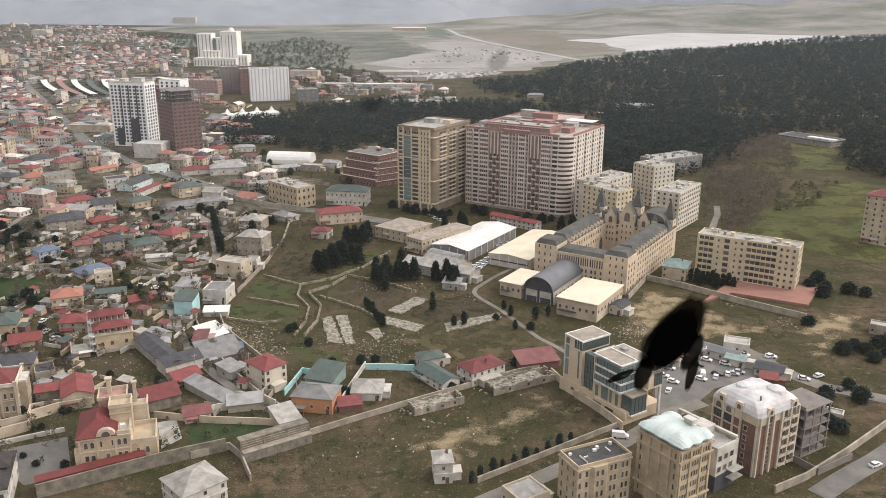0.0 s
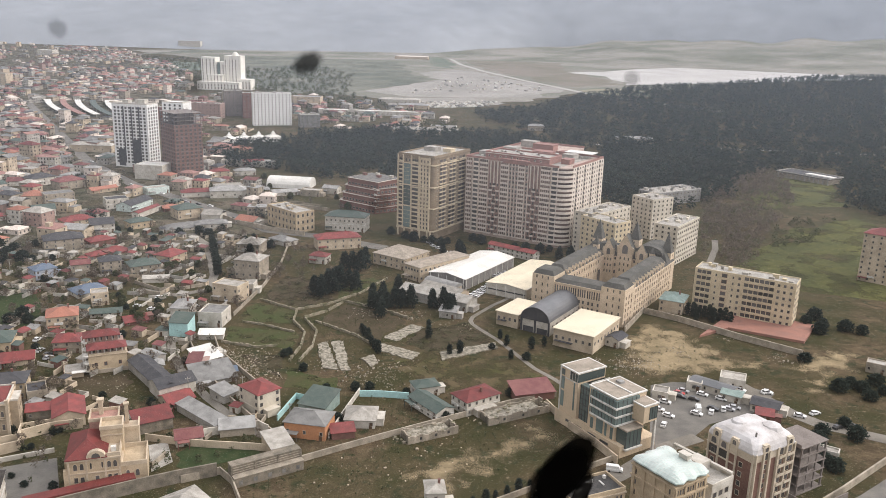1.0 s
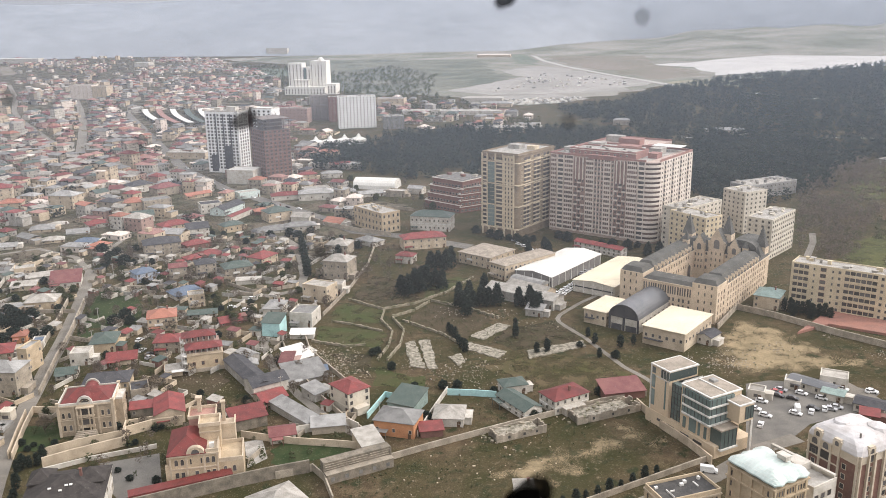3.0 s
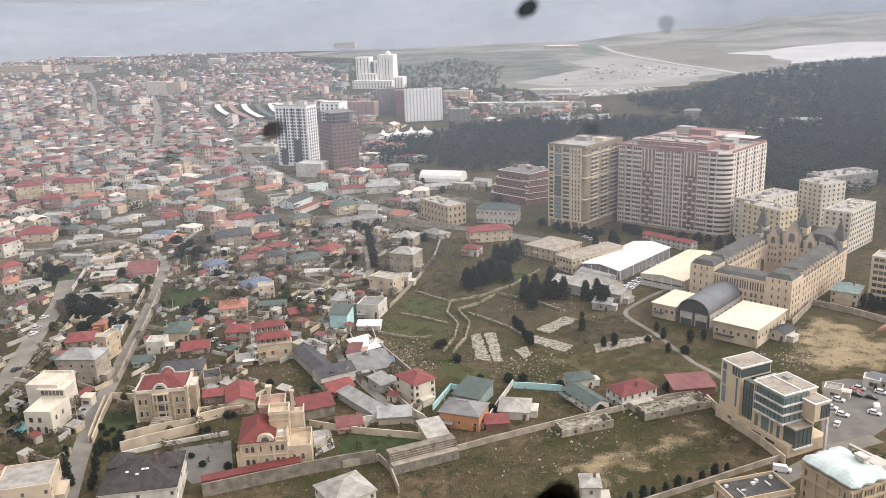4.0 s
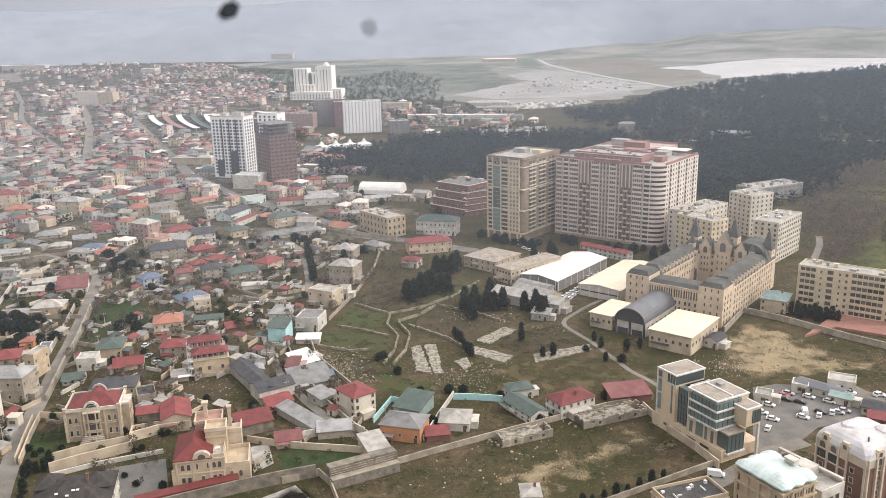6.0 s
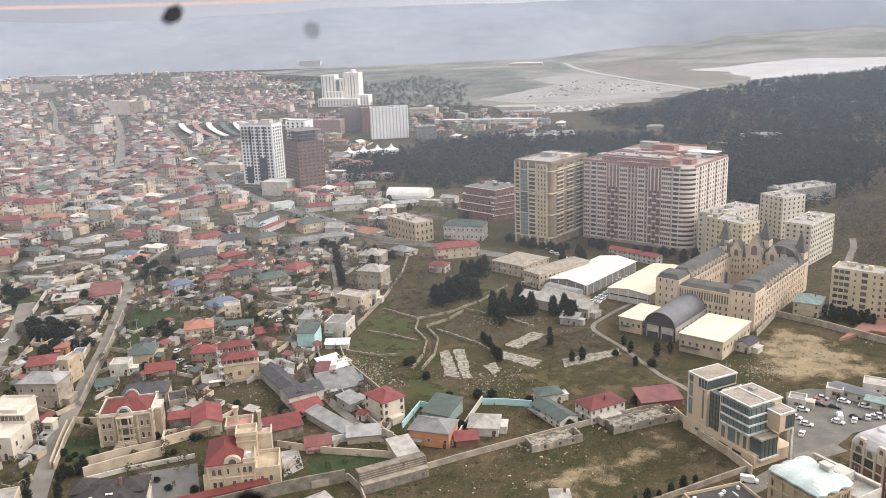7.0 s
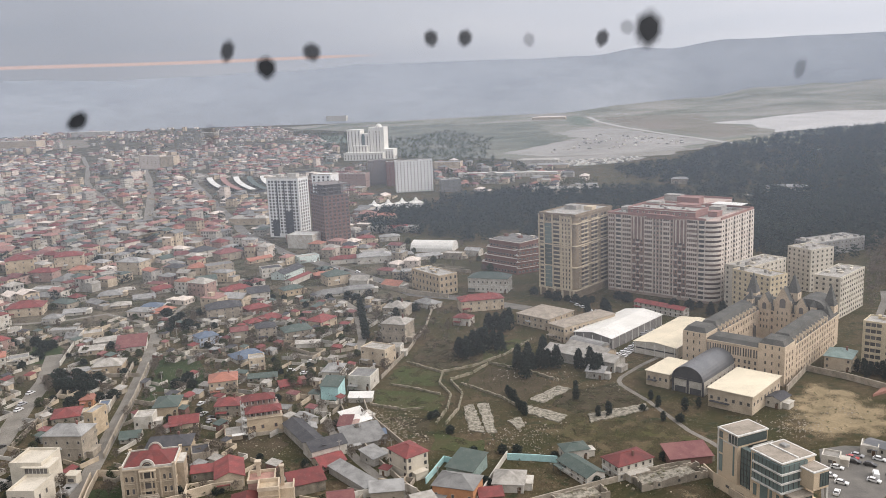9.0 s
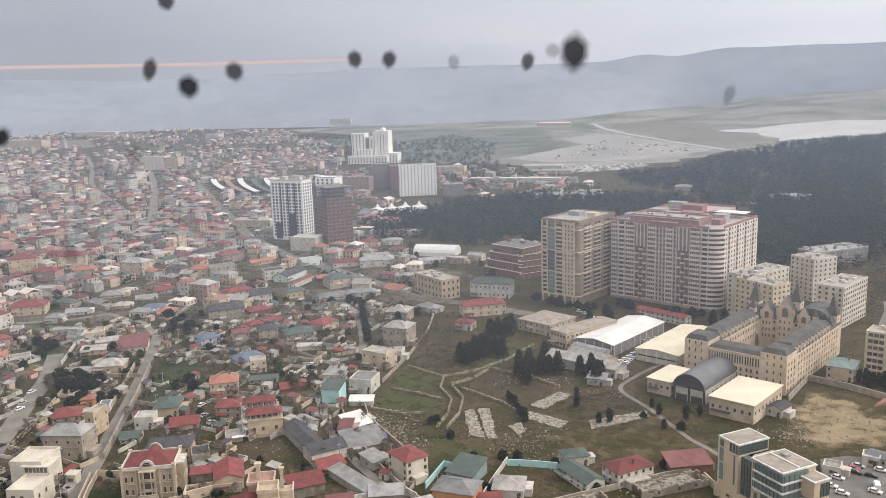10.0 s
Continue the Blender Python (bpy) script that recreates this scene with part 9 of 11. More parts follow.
house(-94.2, 673.3, 14, 25.5, 10.0, 3.8, "hip", PLASTER, RED_ROOF, 1, 3, 1, label="single-storey white plastered house with hipped red metal roof", category="house", name="house", chimney=False)
house(-47.3, 579.9, -32, 14.8, 12.0, 2.9, "gable", PLASTER, ORANGE_ROOF, 1, 2, 1, label="single-storey white plastered house with gabled orange metal roof", category="house", name="house", chimney=False)
house(-21.8, 524.1, -48, 16.1, 10.0, 3.0, "hip", PLASTER, GREY_ROOF, 1, 2, 1, label="single-storey white plastered house with hipped grey metal roof", category="house", name="house", chimney=False)
house(0.8, 480.5, -24, 10.3, 8.0, 4.5, "hip", PLASTER, RED_ROOF, 1, 2, 1, label="single-storey white plastered house with hipped red metal roof", category="house", name="house", chimney=False)
house(-40.2, 504.6, -15, 14.0, 14.0, 6.5, "hip", STONE_GREY, PALE_ROOF, 2, 4, 2, label="two-storey grey stone house with hipped pale weathered roof", category="house", name="house", chimney=True)
house(-36.6, 454.8, -21, 14.4, 13.0, 10.5, "hip", STONE_GREY, PALE_ROOF, 2, 4, 2, label="two-storey grey stone house with hipped pale weathered roof", category="house", name="house", chimney=True)
house(-48.4, 381.1, -15, 11.2, 12.0, 6.5, "flat", PLASTER, GREY_ROOF, 1, 2, 1, label="single-storey white plastered house with flat grey metal roof", category="house", name="house", chimney=False)
house(-47.7, 361.9, -3, 10.7, 5.0, 2.2, "shed", PLASTER, WHITE_SHEET, 1, 0, 0, label="low white plastered outbuilding with lean-to white sheet roof", category="outbuilding", name="outbuilding", chimney=False)
house(-61.3, 368.1, -13, 8.6, 9.0, 6.6, "shed", AQUA, GREEN_ROOF, 1, 0, 0, label="low aqua painted outbuilding with lean-to dark green roof", category="outbuilding", name="outbuilding", chimney=False)
house(-64.1, 392.0, -9, 8.6, 13.0, 5.8, "hip", PLASTER, GREY_ROOF, 2, 1, 2, label="two-storey white plastered house with hipped grey metal roof", category="house", name="house", chimney=True)
house(-44.4, 415.9, -29, 14.9, 10.0, 8.3, "flat", STONE_PALE, PALE_ROOF, 2, 3, 2, label="two-storey pale limestone house with flat pale weathered roof", category="house", name="house", chimney=False)
house(-36.5, 426.9, -11, 7.5, 8.0, 5.0, "flat", PLASTER, PALE_ROOF, 1, 2, 1, label="single-storey white plastered house with flat pale weathered roof", category="house", name="house", chimney=False)
house(11.8, 513.9, 12, 27.5, 12.0, 7.0, "hip", STONE_PALE, RED_ROOF, 2, 6, 2, label="two-storey pale limestone house with hipped red metal roof", category="house", name="house", chimney=True)
house(19.9, 560.9, -18, 27.7, 14.0, 9.8, "hip", PLASTER, GREEN_ROOF, 2, 9, 2, label="two-storey white plastered office with hipped dark green roof", category="office building", name="office_building", chimney=False)
house(48.7, 476.6, -44, 23.4, 24.0, 6.6, "hip", STONE_PALE, PALE_BROWN, 2, 6, 5, rise=1.8, label="beige two-storey workshop with weathered brown sheet roof", category="workshop", name="workshop", chimney=False)
house(67.1, 453.8, -53, 12.3, 40.0, 8.4, "hip", STONE_PALE, PALE_BROWN, 2, 5, 12, rise=1.4, ww=1.5, label="long beige two-storey office with weathered brown roof", category="office building", name="office_building", chimney=False)
house(65.5, 415.9, -45, 25.1, 10.0, 3.5, "gable", STONE_PALE, PALE_ROOF, 1, 0, 0, label="low grey concrete outbuilding with gabled grey metal roof", category="outbuilding", name="outbuilding", chimney=False)
house(60.5, 403.3, -40, 39.8, 11.0, 5.0, "gable", CONCRETE, CONCRETE, 1, 5, 0, label="single-storey grey concrete house with gabled bare concrete roof", category="house", name="house", chimney=False)
house(62.8, 381.8, -25, 8.4, 6.0, 3.4, "shed", CONCRETE, GREY_ROOF, 1, 1, 0, label="single-storey grey concrete house with lean-to grey metal roof", category="house", name="house", chimney=False)
house(119.9, 489.5, -47, 33.7, 7.0, 4.8, "gable", PLASTER, RED_ROOF, 2, 10, 1, label="two-storey white plastered house with gabled red metal roof", category="house", name="house", chimney=False)
house(179.9, 384.8, -35, 11.8, 14.0, 6.4, "hip", STONE_PALE, AQUA_DULL, 2, 2, 2, label="two-storey pale limestone house with hipped dull green roof", category="house", name="house", chimney=True)
house(133.3, 340.0, -47, 6.5, 9.0, 3.9, "gable", PLASTER, SLATE, 1, 2, 1, label="single-storey white plastered house with gabled dark slate roof", category="house", name="house", chimney=False)
house(57.6, 282.5, -63, 9.5, 15.5, 5.6, "hip", PLASTER, RED_ROOF, 2, 3, 5, label="two-storey white plastered house with hipped red metal roof", category="house", name="house", chimney=True)
house(81.0, 290.3, 8, 15.9, 9.0, 3.0, "shed", BRICK, MAROON_ROOF, 1, 0, 0, label="low dark brick outbuilding with lean-to maroon metal roof", category="outbuilding", name="outbuilding", chimney=False)
house(14.5, 274.8, -9, 10.7, 11.0, 3.1, "hip", PLASTER, PALE_ROOF, 1, 2, 1, label="single-storey white plastered house with hipped pale weathered roof", category="house", name="house", chimney=False)
house(40.6, 281.2, -61, 17.2, 8.0, 3.5, "gable", PLASTER, GREEN_ROOF, 2, 5, 1, label="two-storey white plastered house with gabled dark green roof", category="house", name="house", chimney=False)
house(40.2, 296.3, 12, 9.6, 7.0, 4.0, "hip", PLASTER, GREEN_ROOF, 1, 2, 1, label="single-storey white plastered house with hipped dark green roof", category="house", name="house", chimney=False)
house(-3.8, 268.6, -19, 14.6, 11.0, 5.6, "hip", BRICK_ORANGE, GREY_ROOF, 1, 3, 1, label="single-storey orange brick house with hipped grey metal roof", category="house", name="house", chimney=False)
house(-0.4, 286.7, -28, 10.8, 12.0, 3.5, "shed", AQUA_DULL, GREEN_ROOF, 1, 0, 0, label="low dull green painted outbuilding with lean-to dark green roof", category="outbuilding", name="outbuilding", chimney=False)
house(7.4, 264.6, 6, 7.9, 5.0, 2.5, "shed", BRICK, RED_ROOF, 1, 0, 0, label="low dark-walled outbuilding with lean-to red metal roof", category="outbuilding", name="outbuilding", chimney=False)
house(-14.3, 256.3, 23, 7.4, 10.0, 3.8, "shed", STONE_PALE, PALE_ROOF, 1, 0, 0, label="low white plastered outbuilding with lean-to pale weathered roof", category="outbuilding", name="outbuilding", chimney=False)
SLATE_BROWN = material("weathered_slate", (0.062, 0.055, 0.051), 0.85, alt=(0.042, 0.038, 0.036), scale=0.5, fine=3, vary=0.25, spec=0.1)
slate_house = house(-101.5, 224.5, 11, 22.0, 21.0, 8.0, "hip", PLASTER, SLATE_BROWN, 2, 3, 3, label="two-storey white plastered house with hipped dark slate roof", category="house", name="house", chimney=True)
house(-136.9, 223.3, 15, 15.6, 15.0, 8.0, "flat", STONE_PALE, PALE_ROOF, 2, 3, 2, label="two-storey pale limestone house with flat pale weathered roof", category="house", name="house", chimney=False)
house(-141.4, 752.2, -17, 25.5, 20.0, 12.0, "flat", PLASTER, WHITE_SHEET, 2, 0, 0, label="low white plastered outbuilding with flat white sheet roof", category="outbuilding", name="outbuilding", chimney=False)
house(33.1, 217.4, -2, 5.4, 7.0, 6.9, "hip", PLASTER, PALE_ROOF, 2, 1, 1, label="two-storey white plastered house with hipped pale weathered roof", category="house", name="house", chimney=True)
house(323.4, 424.6, -51, 19.3, 14.0, 28.4, "hip", STONE_PALE, RED_ROOF, 9, 5, 3, label="nine-storey pale limestone apartment with hipped red metal roof", category="apartment block", name="apartment_block", chimney=False)
house(-73.3, 700.6, 20, 22.1, 12.0, 3.4, "flat", PLASTER, PALE_ROOF, 1, 4, 2, label="single-storey white plastered house with flat pale weathered roof", category="house", name="house", chimney=False)
house(-48.4, 683.4, 8, 18.7, 10.0, 3.3, "hip", STONE_PALE, GREY_ROOF, 1, 3, 2, label="single-storey pale limestone house with hipped grey metal roof", category="house", name="house", chimney=False)
house(-26.8, 677.1, 14, 20.3, 9.0, 2.8, "gable", PLASTER, GREY_ROOF, 1, 3, 1, label="single-storey white plastered house with gabled grey metal roof", category="house", name="house", chimney=False)
house(-4.7, 673.8, -22, 16.4, 9.0, 4.7, "flat", STONE_GREY, PALE_ROOF, 1, 3, 1, label="single-storey grey stone house with flat pale weathered roof", category="house", name="house", chimney=False)
house(-65.2, 766.4, 11, 18.8, 9.0, 4.2, "hip", PLASTER, GREY_ROOF, 1, 3, 1, label="single-storey white plastered house with hipped grey metal roof", category="house", name="house", chimney=False)
house(-86.3, 757.5, 13, 16.5, 9.0, 5.2, "hip", STONE_PALE, RED_ROOF, 2, 3, 2, label="two-storey pale limestone house with hipped red metal roof", category="house", name="house", chimney=True)
house(-60.9, 814.2, 12, 19.5, 9.0, 4.5, "gable", PLASTER, RED_ROOF, 1, 3, 1, label="single-storey white plastered house with gabled red metal roof", category="house", name="house", chimney=False)
house(11.6, 683.4, -27, 13.0, 9.0, 4.7, "gable", PLASTER, GREY_ROOF, 1, 2, 1, label="single-storey white plastered house with gabled grey metal roof", category="house", name="house", chimney=False)
for ux, uy, ww, dd in ((6.5, 3.0, 9.0, 9.0), (-7.5, 5.5, 7.0, 8.0)):
    part("cross_roof", hip_roof(ww, dd, 9.9, 2.8, 0.2), SLATE_BROWN, slate_house, at=pose(ux, uy, 0))
part("gutter", parapet(22.9, 21.9, 7.75, 0.15, 0.22), FRAME, slate_house)
for sx, sy in ((-3.5, -4.5), (-0.5, -5.5), (1.0, -4.0), (2.2, -4.0)):
    part("skylight", Shape().box(-0.45, -0.3, 0, 0.45, 0.3, 0.2), FRAME, slate_house, at=pose(sx, sy, 8.2 + (11 + sy) * 0.44, 24, 0, 0))


# ---- trees ----
def crown_faces(rng, kind, clumps, size, quads=3, lift=0.8):
    """Leaf clumps in an uneven crown of height 1: vertices and faces."""
    v, f = [], []
    for _ in range(clumps):
        h = rng.random() ** 0.8
        if kind == "cypress":
            r = 0.13 * math.sin(math.pi * min(1, 0.12 + h * 0.88)) ** 0.6 + 0.02
            z = 0.05 + 0.95 * h
        elif kind == "pine":
            r = 0.34 * (1 - h) ** 0.75 * (0.7 + 0.5 * rng.random()) + 0.03
            z = 0.12 + 0.88 * h
        elif kind == "bush":
            r = 0.55 * math.sqrt(max(0.02, 1 - (h * 1.6 - 0.6) ** 2)) * (0.75 + 0.4 * rng.random())
            z = 0.03 + 0.95 * h
        else:
            r = 0.42 * math.sqrt(max(0.02, 1 - (h * 2 - 1) ** 2)) * (0.6 + 0.6 * rng.random())
            z = 0.28 + 0.72 * h
        q = rng.random() * 2 * math.pi
        k = rng.random() ** 0.35
        c = Vector((r * k * math.cos(q), r * k * math.sin(q), z))
        for _ in range(quads):
            d1 = Vector((rng.gauss(0, 1), rng.gauss(0, 1), rng.gauss(0, lift))).normalized() * size * (0.6 + rng.random() * 0.8)
            d2 = Vector((rng.gauss(0, 1), rng.gauss(0, 1), rng.gauss(0, lift))).normalized() * size * (0.6 + rng.random() * 0.8)
            o = c + Vector((rng.gauss(0, 1), rng.gauss(0, 1), rng.gauss(0, 1))) * size * 0.5
            i = len(v)
            v += [tuple(o - d1 * 0.6 - d2 * 0.3), tuple(o + d1 * 0.7 - d2 * 0.4), tuple(o + d2 * 0.9)]
            f.append((i, i + 1, i + 2))
    return v, f


TREES = {}


def tree_meshes(kind, variant, mat):
    key = (kind, variant, mat.name)
    if key not in TREES:
        rng = random.Random(hash((len(kind), variant)) % 1000 + variant * 7)
        n, size = {"pine": (420, 0.085), "cypress": (260, 0.06), "bush": (300, 0.12), "round": (380, 0.085)}[kind]
        if mat is TWIGS:
            n, size = 260, 0.045
        v, f = crown_faces(rng, kind, n, size)
        me = bpy.data.meshes.new("crown")
        me.from_pydata(v, [], f)
        me.materials.append(mat)
        t = Shape()
        k, top = 7, {"pine": 0.8, "cypress": 0.5, "bush": 0.3, "round": 0.55}[kind]
        ring = [[((0.022 * (1 - 0.75 * z) ) * math.cos(2 * math.pi * i / k) + 0.02 * z * z, 0.022 * (1 - 0.75 * z) * math.sin(2 * math.pi * i / k), z * top) for i in range(k)] for z in (0, 0.4, 1)]
        for a, b in zip(ring, ring[1:]):
            for i in range(k):
                j = (i + 1) % k
                t.face([a[i], a[j], b[j], b[i]])
        for _ in range(7):
            z, q, ln = top * rng.uniform(0.45, 0.95), rng.random() * 6.28, rng.uniform(0.1, 0.24)
            p, e = Vector((0.01, 0, z)), Vector((ln * math.cos(q), ln * math.sin(q), z + ln * 0.5))
            o = Vector((-math.sin(q), math.cos(q), 0)) * 0.007
            t.face([p - o, p + o, e]).face([p - Vector((0, 0, 0.007)), p + Vector((0, 0, 0.007)), e])
        TREES[key] = (me, t.mesh("trunk", BARK))
    return TREES[key]


TREE_LABELS = {"pine": "dark green pine with a ragged crown", "cypress": "slender dark green cypress", "bush": "low dark green bush", "round": "leafless brown winter tree with fine twigs"}
TREE_CAT = {"pine": "tree", "cypress": "tree", "bush": "bush", "round": "tree"}
TREE_N = [0]


def tree(x, y, h, kind="pine", mat=None, spread=1.0):
    mat = mat or (TWIGS if kind == "round" else LEAF_DARK)
    TREE_N[0] += 1
    crown, trunk = tree_meshes(kind, TREE_N[0] % 4, mat)
    root = new("bush" if kind == "bush" else kind + "_tree" if kind != "round" else "bare_tree")
    root.matrix_basis = Matrix.LocRotScale((x, y, 0), Euler((0, 0, x * 7 + y * 3)), (h * spread, h * spread, h))
    tagged(root, TREE_LABELS[kind] if mat is not LEAF_OLIVE else "olive-green broadleaf tree among the houses", TREE_CAT[kind])
    part("trunk", trunk, (), root)
    part("crown", crown, (), root)


def trees(kind, heights, pts, mat=None, spread=1.0, every=1):
    for i, p in enumerate(pts):
        tree(p[0], p[1], heights[i % len(heights)], kind, mat, spread)


# pines and hedges of the ruined garden
trees("pine", (10, 11, 12, 9), [(-2.3, 420.2), (1.2, 416.2), (5.2, 423.5), (9.2, 438.1), (14.8, 464.6), (19.0, 462.0), (23.7, 459.5), (16.2, 433.5), (19.5, 426.4), (27.0, 470.6), (11.1, 428.9), (7.9, 421.4)], None, 0.95)
trees("pine", (9.5, 11, 8.5, 10), [(26.5, 396.0), (29.6, 391.6), (33.5, 394.7), (37.4, 397.0), (41.3, 396.7), (45.6, 396.5), (32.9, 412.3), (41.3, 417.3), (56.4, 394.9), (61.7, 392.9), (65.7, 389.3), (29.2, 383.4), (27.2, 406.4), (62.7, 383.0)], None, 0.85)
trees("cypress", (5, 6, 4.5), [(20.3, 358.3), (21.5, 352.6), (22.7, 347.1), (23.8, 341.8), (25.0, 337.9), (19.3, 362.7), (55.7, 333.7), (60.3, 334.7), (81.7, 350.6), (82.8, 341.8), (92.9, 336.7), (99.7, 340.2), (105.8, 342.5), (109.1, 343.7), (113.1, 345.4), (50.6, 364.5), (49.2, 353.8), (81.2, 326.2)], None, 1.5)
trees("cypress", (6.5, 7.5, 6), [(183.7, 376.1), (185.5, 373.3), (187.9, 372.1), (189.7, 370.2), (191.9, 369.1), (193.7, 367.2), (195.8, 366.1), (197.8, 364.1), (199.8, 362.2), (184.3, 367.6), (191.3, 364.2)], None, 1.3)
trees("bush", (5, 6, 4), [(56.8, 533.1), (61.7, 526.7), (68.0, 523.2), (72.7, 519.9), (77.3, 511.0), (83.0, 518.9), (100.7, 524.4), (104.8, 516.8), (124.1, 503.8), (130.6, 500.4), (137.8, 493.0), (144.8, 496.4), (48.4, 544.5)])
trees("pine", (7, 9, 8), [(87.5, 501.9), (87.0, 488.8), (125.0, 485.1), (76.0, 492.4), (152.2, 475.0), (146.0, 478.0)])
trees("bush", (4.5, 5.2, 4), [(-184.4, 366.9), (-179.1, 370.3), (-173.7, 373.8), (-167.3, 375.0), (-187.3, 386.2), (-183.8, 390.0), (-203.8, 403.8), (-137.4, 394.0), (-133.3, 387.2), (-141.1, 387.6), (-77.1, 550.4), (-63.6, 558.5), (-89.6, 548.4), (-70.4, 542.1), (-35.1, 524.5), (-29.2, 514.2)], None, 1.2)
trees("cypress", (9, 10, 8), [(-63.4, 506.3), (-61.2, 493.2), (-59.2, 480.8), (-57.2, 468.8), (-55.4, 457.5), (-65.3, 517.3), (-42.9, 504.6), (-39.8, 485.3), (-39.9, 517.9)], None, 1.5)
trees("cypress", (4.5, 5.5, 4), [(-127.3, 249.0), (-126.6, 251.2), (-124.9, 252.3), (-122.8, 253.4), (-122.1, 256.5), (-138.1, 249.3), (-135.9, 242.7), (-131.6, 236.3), (-127.5, 230.6), (-120.7, 231.4), (-123.2, 238.8), (-120.3, 228.1)], None, 1.5)
trees("bush", (1.8, 2.2, 1.6), [(-143.0, 266.0), (-144.9, 273.7), (-146.2, 281.4), (-148.1, 289.4), (-149.3, 295.9), (-150.4, 303.6), (-152.0, 311.1), (-153.9, 323.1), (-96.3, 264.5), (-94.5, 265.3), (-90.1, 274.9), (-88.4, 276.2), (-89.2, 241.4), (-80.3, 239.4), (-94.7, 247.0), (-130.2, 263.5), (-134.0, 267.8), (-129.3, 266.4), (-122.6, 267.4), (-104.5, 277.7), (-101.6, 278.5)], None, 1.2)
trees("bush", (2.2, 2.8), [(-165.2, 264.6), (-166.5, 271.0), (-166.8, 277.6), (-172.6, 284.6), (-169.9, 275.5), (-171.7, 289.3), (-175.1, 299.4), (-174.9, 304.6), (-179.7, 321.3), (-178.9, 327.1), (-190.7, 360.1), (-196.3, 375.0)], None, 1.2)
trees("cypress", (4, 5, 3.5), [(44.4, 215.8), (48.7, 217.4), (52.0, 219.1), (55.9, 220.5), (60.0, 222.6), (63.9, 224.0), (68.3, 226.8), (72.7, 228.9), (77.3, 231.8), (41.3, 213.2)], None, 1.4)
trees("bush", (4.2, 5, 3.6), [(177.8, 249.1), (188.7, 244.7), (190.4, 254.7), (210.0, 313.3), (207.1, 283.8), (215.1, 288.4), (216.3, 282.7), (225.7, 287.1), (223.8, 279.0), (214.6, 274.8), (171.6, 242.6), (167.4, 229.2), (168.0, 225.3), (165.8, 233.2)], None, 1.3)
trees("bush", (4.5, 5.5), [(237.5, 358.2), (246.4, 365.4), (243.4, 353.2), (252.0, 348.0), (257.8, 343.3), (237.5, 346.1)], None, 1.2)
trees("round", (6, 7.5, 5.5), [(-67.6, 368.1), (-60.8, 387.1), (-44.8, 321.2), (-74.3, 383.8), (-56.7, 321.7), (-119.5, 324.5), (-126.8, 324.8), (-141.7, 422.6), (-132.1, 426.7), (-130.0, 474.2), (-119.5, 451.2), (-102.5, 439.6), (-94.0, 471.6), (-92.0, 489.4), (-73.5, 507.1), (-63.6, 469.3), (-206.8, 391.3), (-151.4, 351.2), (-100.9, 301.6), (-98.9, 306.8), (-91.8, 301.3), (-39.0, 430.4), (-44.3, 456.7), (-36.1, 456.1), (-30.2, 466.8), (-21.5, 455.1), (-17.3, 477.6), (-8.8, 465.3), (-39.4, 398.3)])
trees("bush", (3.5, 4.5, 4), [(-89.6, 465.5), (-83.5, 468.5), (-80.8, 472.9), (-76.3, 396.3), (-83.3, 384.4), (-95.6, 406.0), (-126.9, 436.2), (-136.0, 452.3), (-140.6, 465.8), (-164.8, 476.8), (-168.8, 495.3), (-178.8, 477.8), (-183.4, 496.5), (-138.2, 563.8), (-136.0, 571.7), (-156.5, 565.5), (-147.7, 553.6), (-209.9, 613.9), (-200.3, 603.8), (-195.5, 538.2), (-198.9, 531.3), (-211.1, 518.4), (-342.9, 627.2), (-333.2, 616.9), (-282.6, 568.9), (-274.8, 565.0), (-281.3, 553.1), (-314.6, 571.8), (-225.0, 481.3), (-212.0, 447.0), (-212.5, 480.3), (-184.7, 435.0), (-176.2, 424.8)], LEAF_OLIVE, 1.2)
trees("bush", (2.6, 3.2), [(-13.0, 340.6), (-14.7, 337.5), (-55.3, 333.4), (-6.7, 321.9), (2.4, 302.2), (13.5, 301.6), (32.8, 295.6), (73.1, 291.1), (75.9, 289.5), (88.2, 325.8), (75.5, 339.0), (19.0, 301.3), (-12.2, 269.9), (6.1, 275.6), (14.5, 279.7), (44.7, 273.8)], None, 1.1)

trees("round", (5, 6, 4.5), [(-59.4, 651.0), (-27.7, 643.7), (-5.5, 643.6), (7.9, 648.5), (16.9, 619.2), (-44.2, 699.3), (-69.5, 714.3), (1.6, 719.4), (-85.8, 728.9), (-71.5, 674.0)])
trees("bush", (4, 5), [(-39.6, 703.7), (-21.5, 660.1), (-61.6, 739.5), (-46.8, 746.0), (14.9, 658.6), (22.6, 622.6), (-86.6, 691.7)], LEAF_OLIVE)
# gardens with dense evergreens among the houses
trees("bush", (5, 6, 4.5), [(-208.0, 397.7), (-206.7, 404.1), (-198.4, 395.1), (-199.2, 406.6), (-190.3, 395.8), (-183.8, 390.3), (-184.6, 399.2), (-197.5, 388.7), (-191.8, 386.5), (-184.6, 385.7), (-315.7, 712.4), (-299.9, 691.4), (-304.0, 719.8), (-286.5, 693.5), (-284.4, 706.8), (-287.5, 672.0), (-190.7, 519.7), (-181.7, 505.5), (-179.5, 512.9), (-168.2, 491.3), (-179.2, 490.4), (-250.6, 467.9), (-240.0, 456.1), (-238.0, 462.1), (-235.8, 440.6)], None, 1.25)
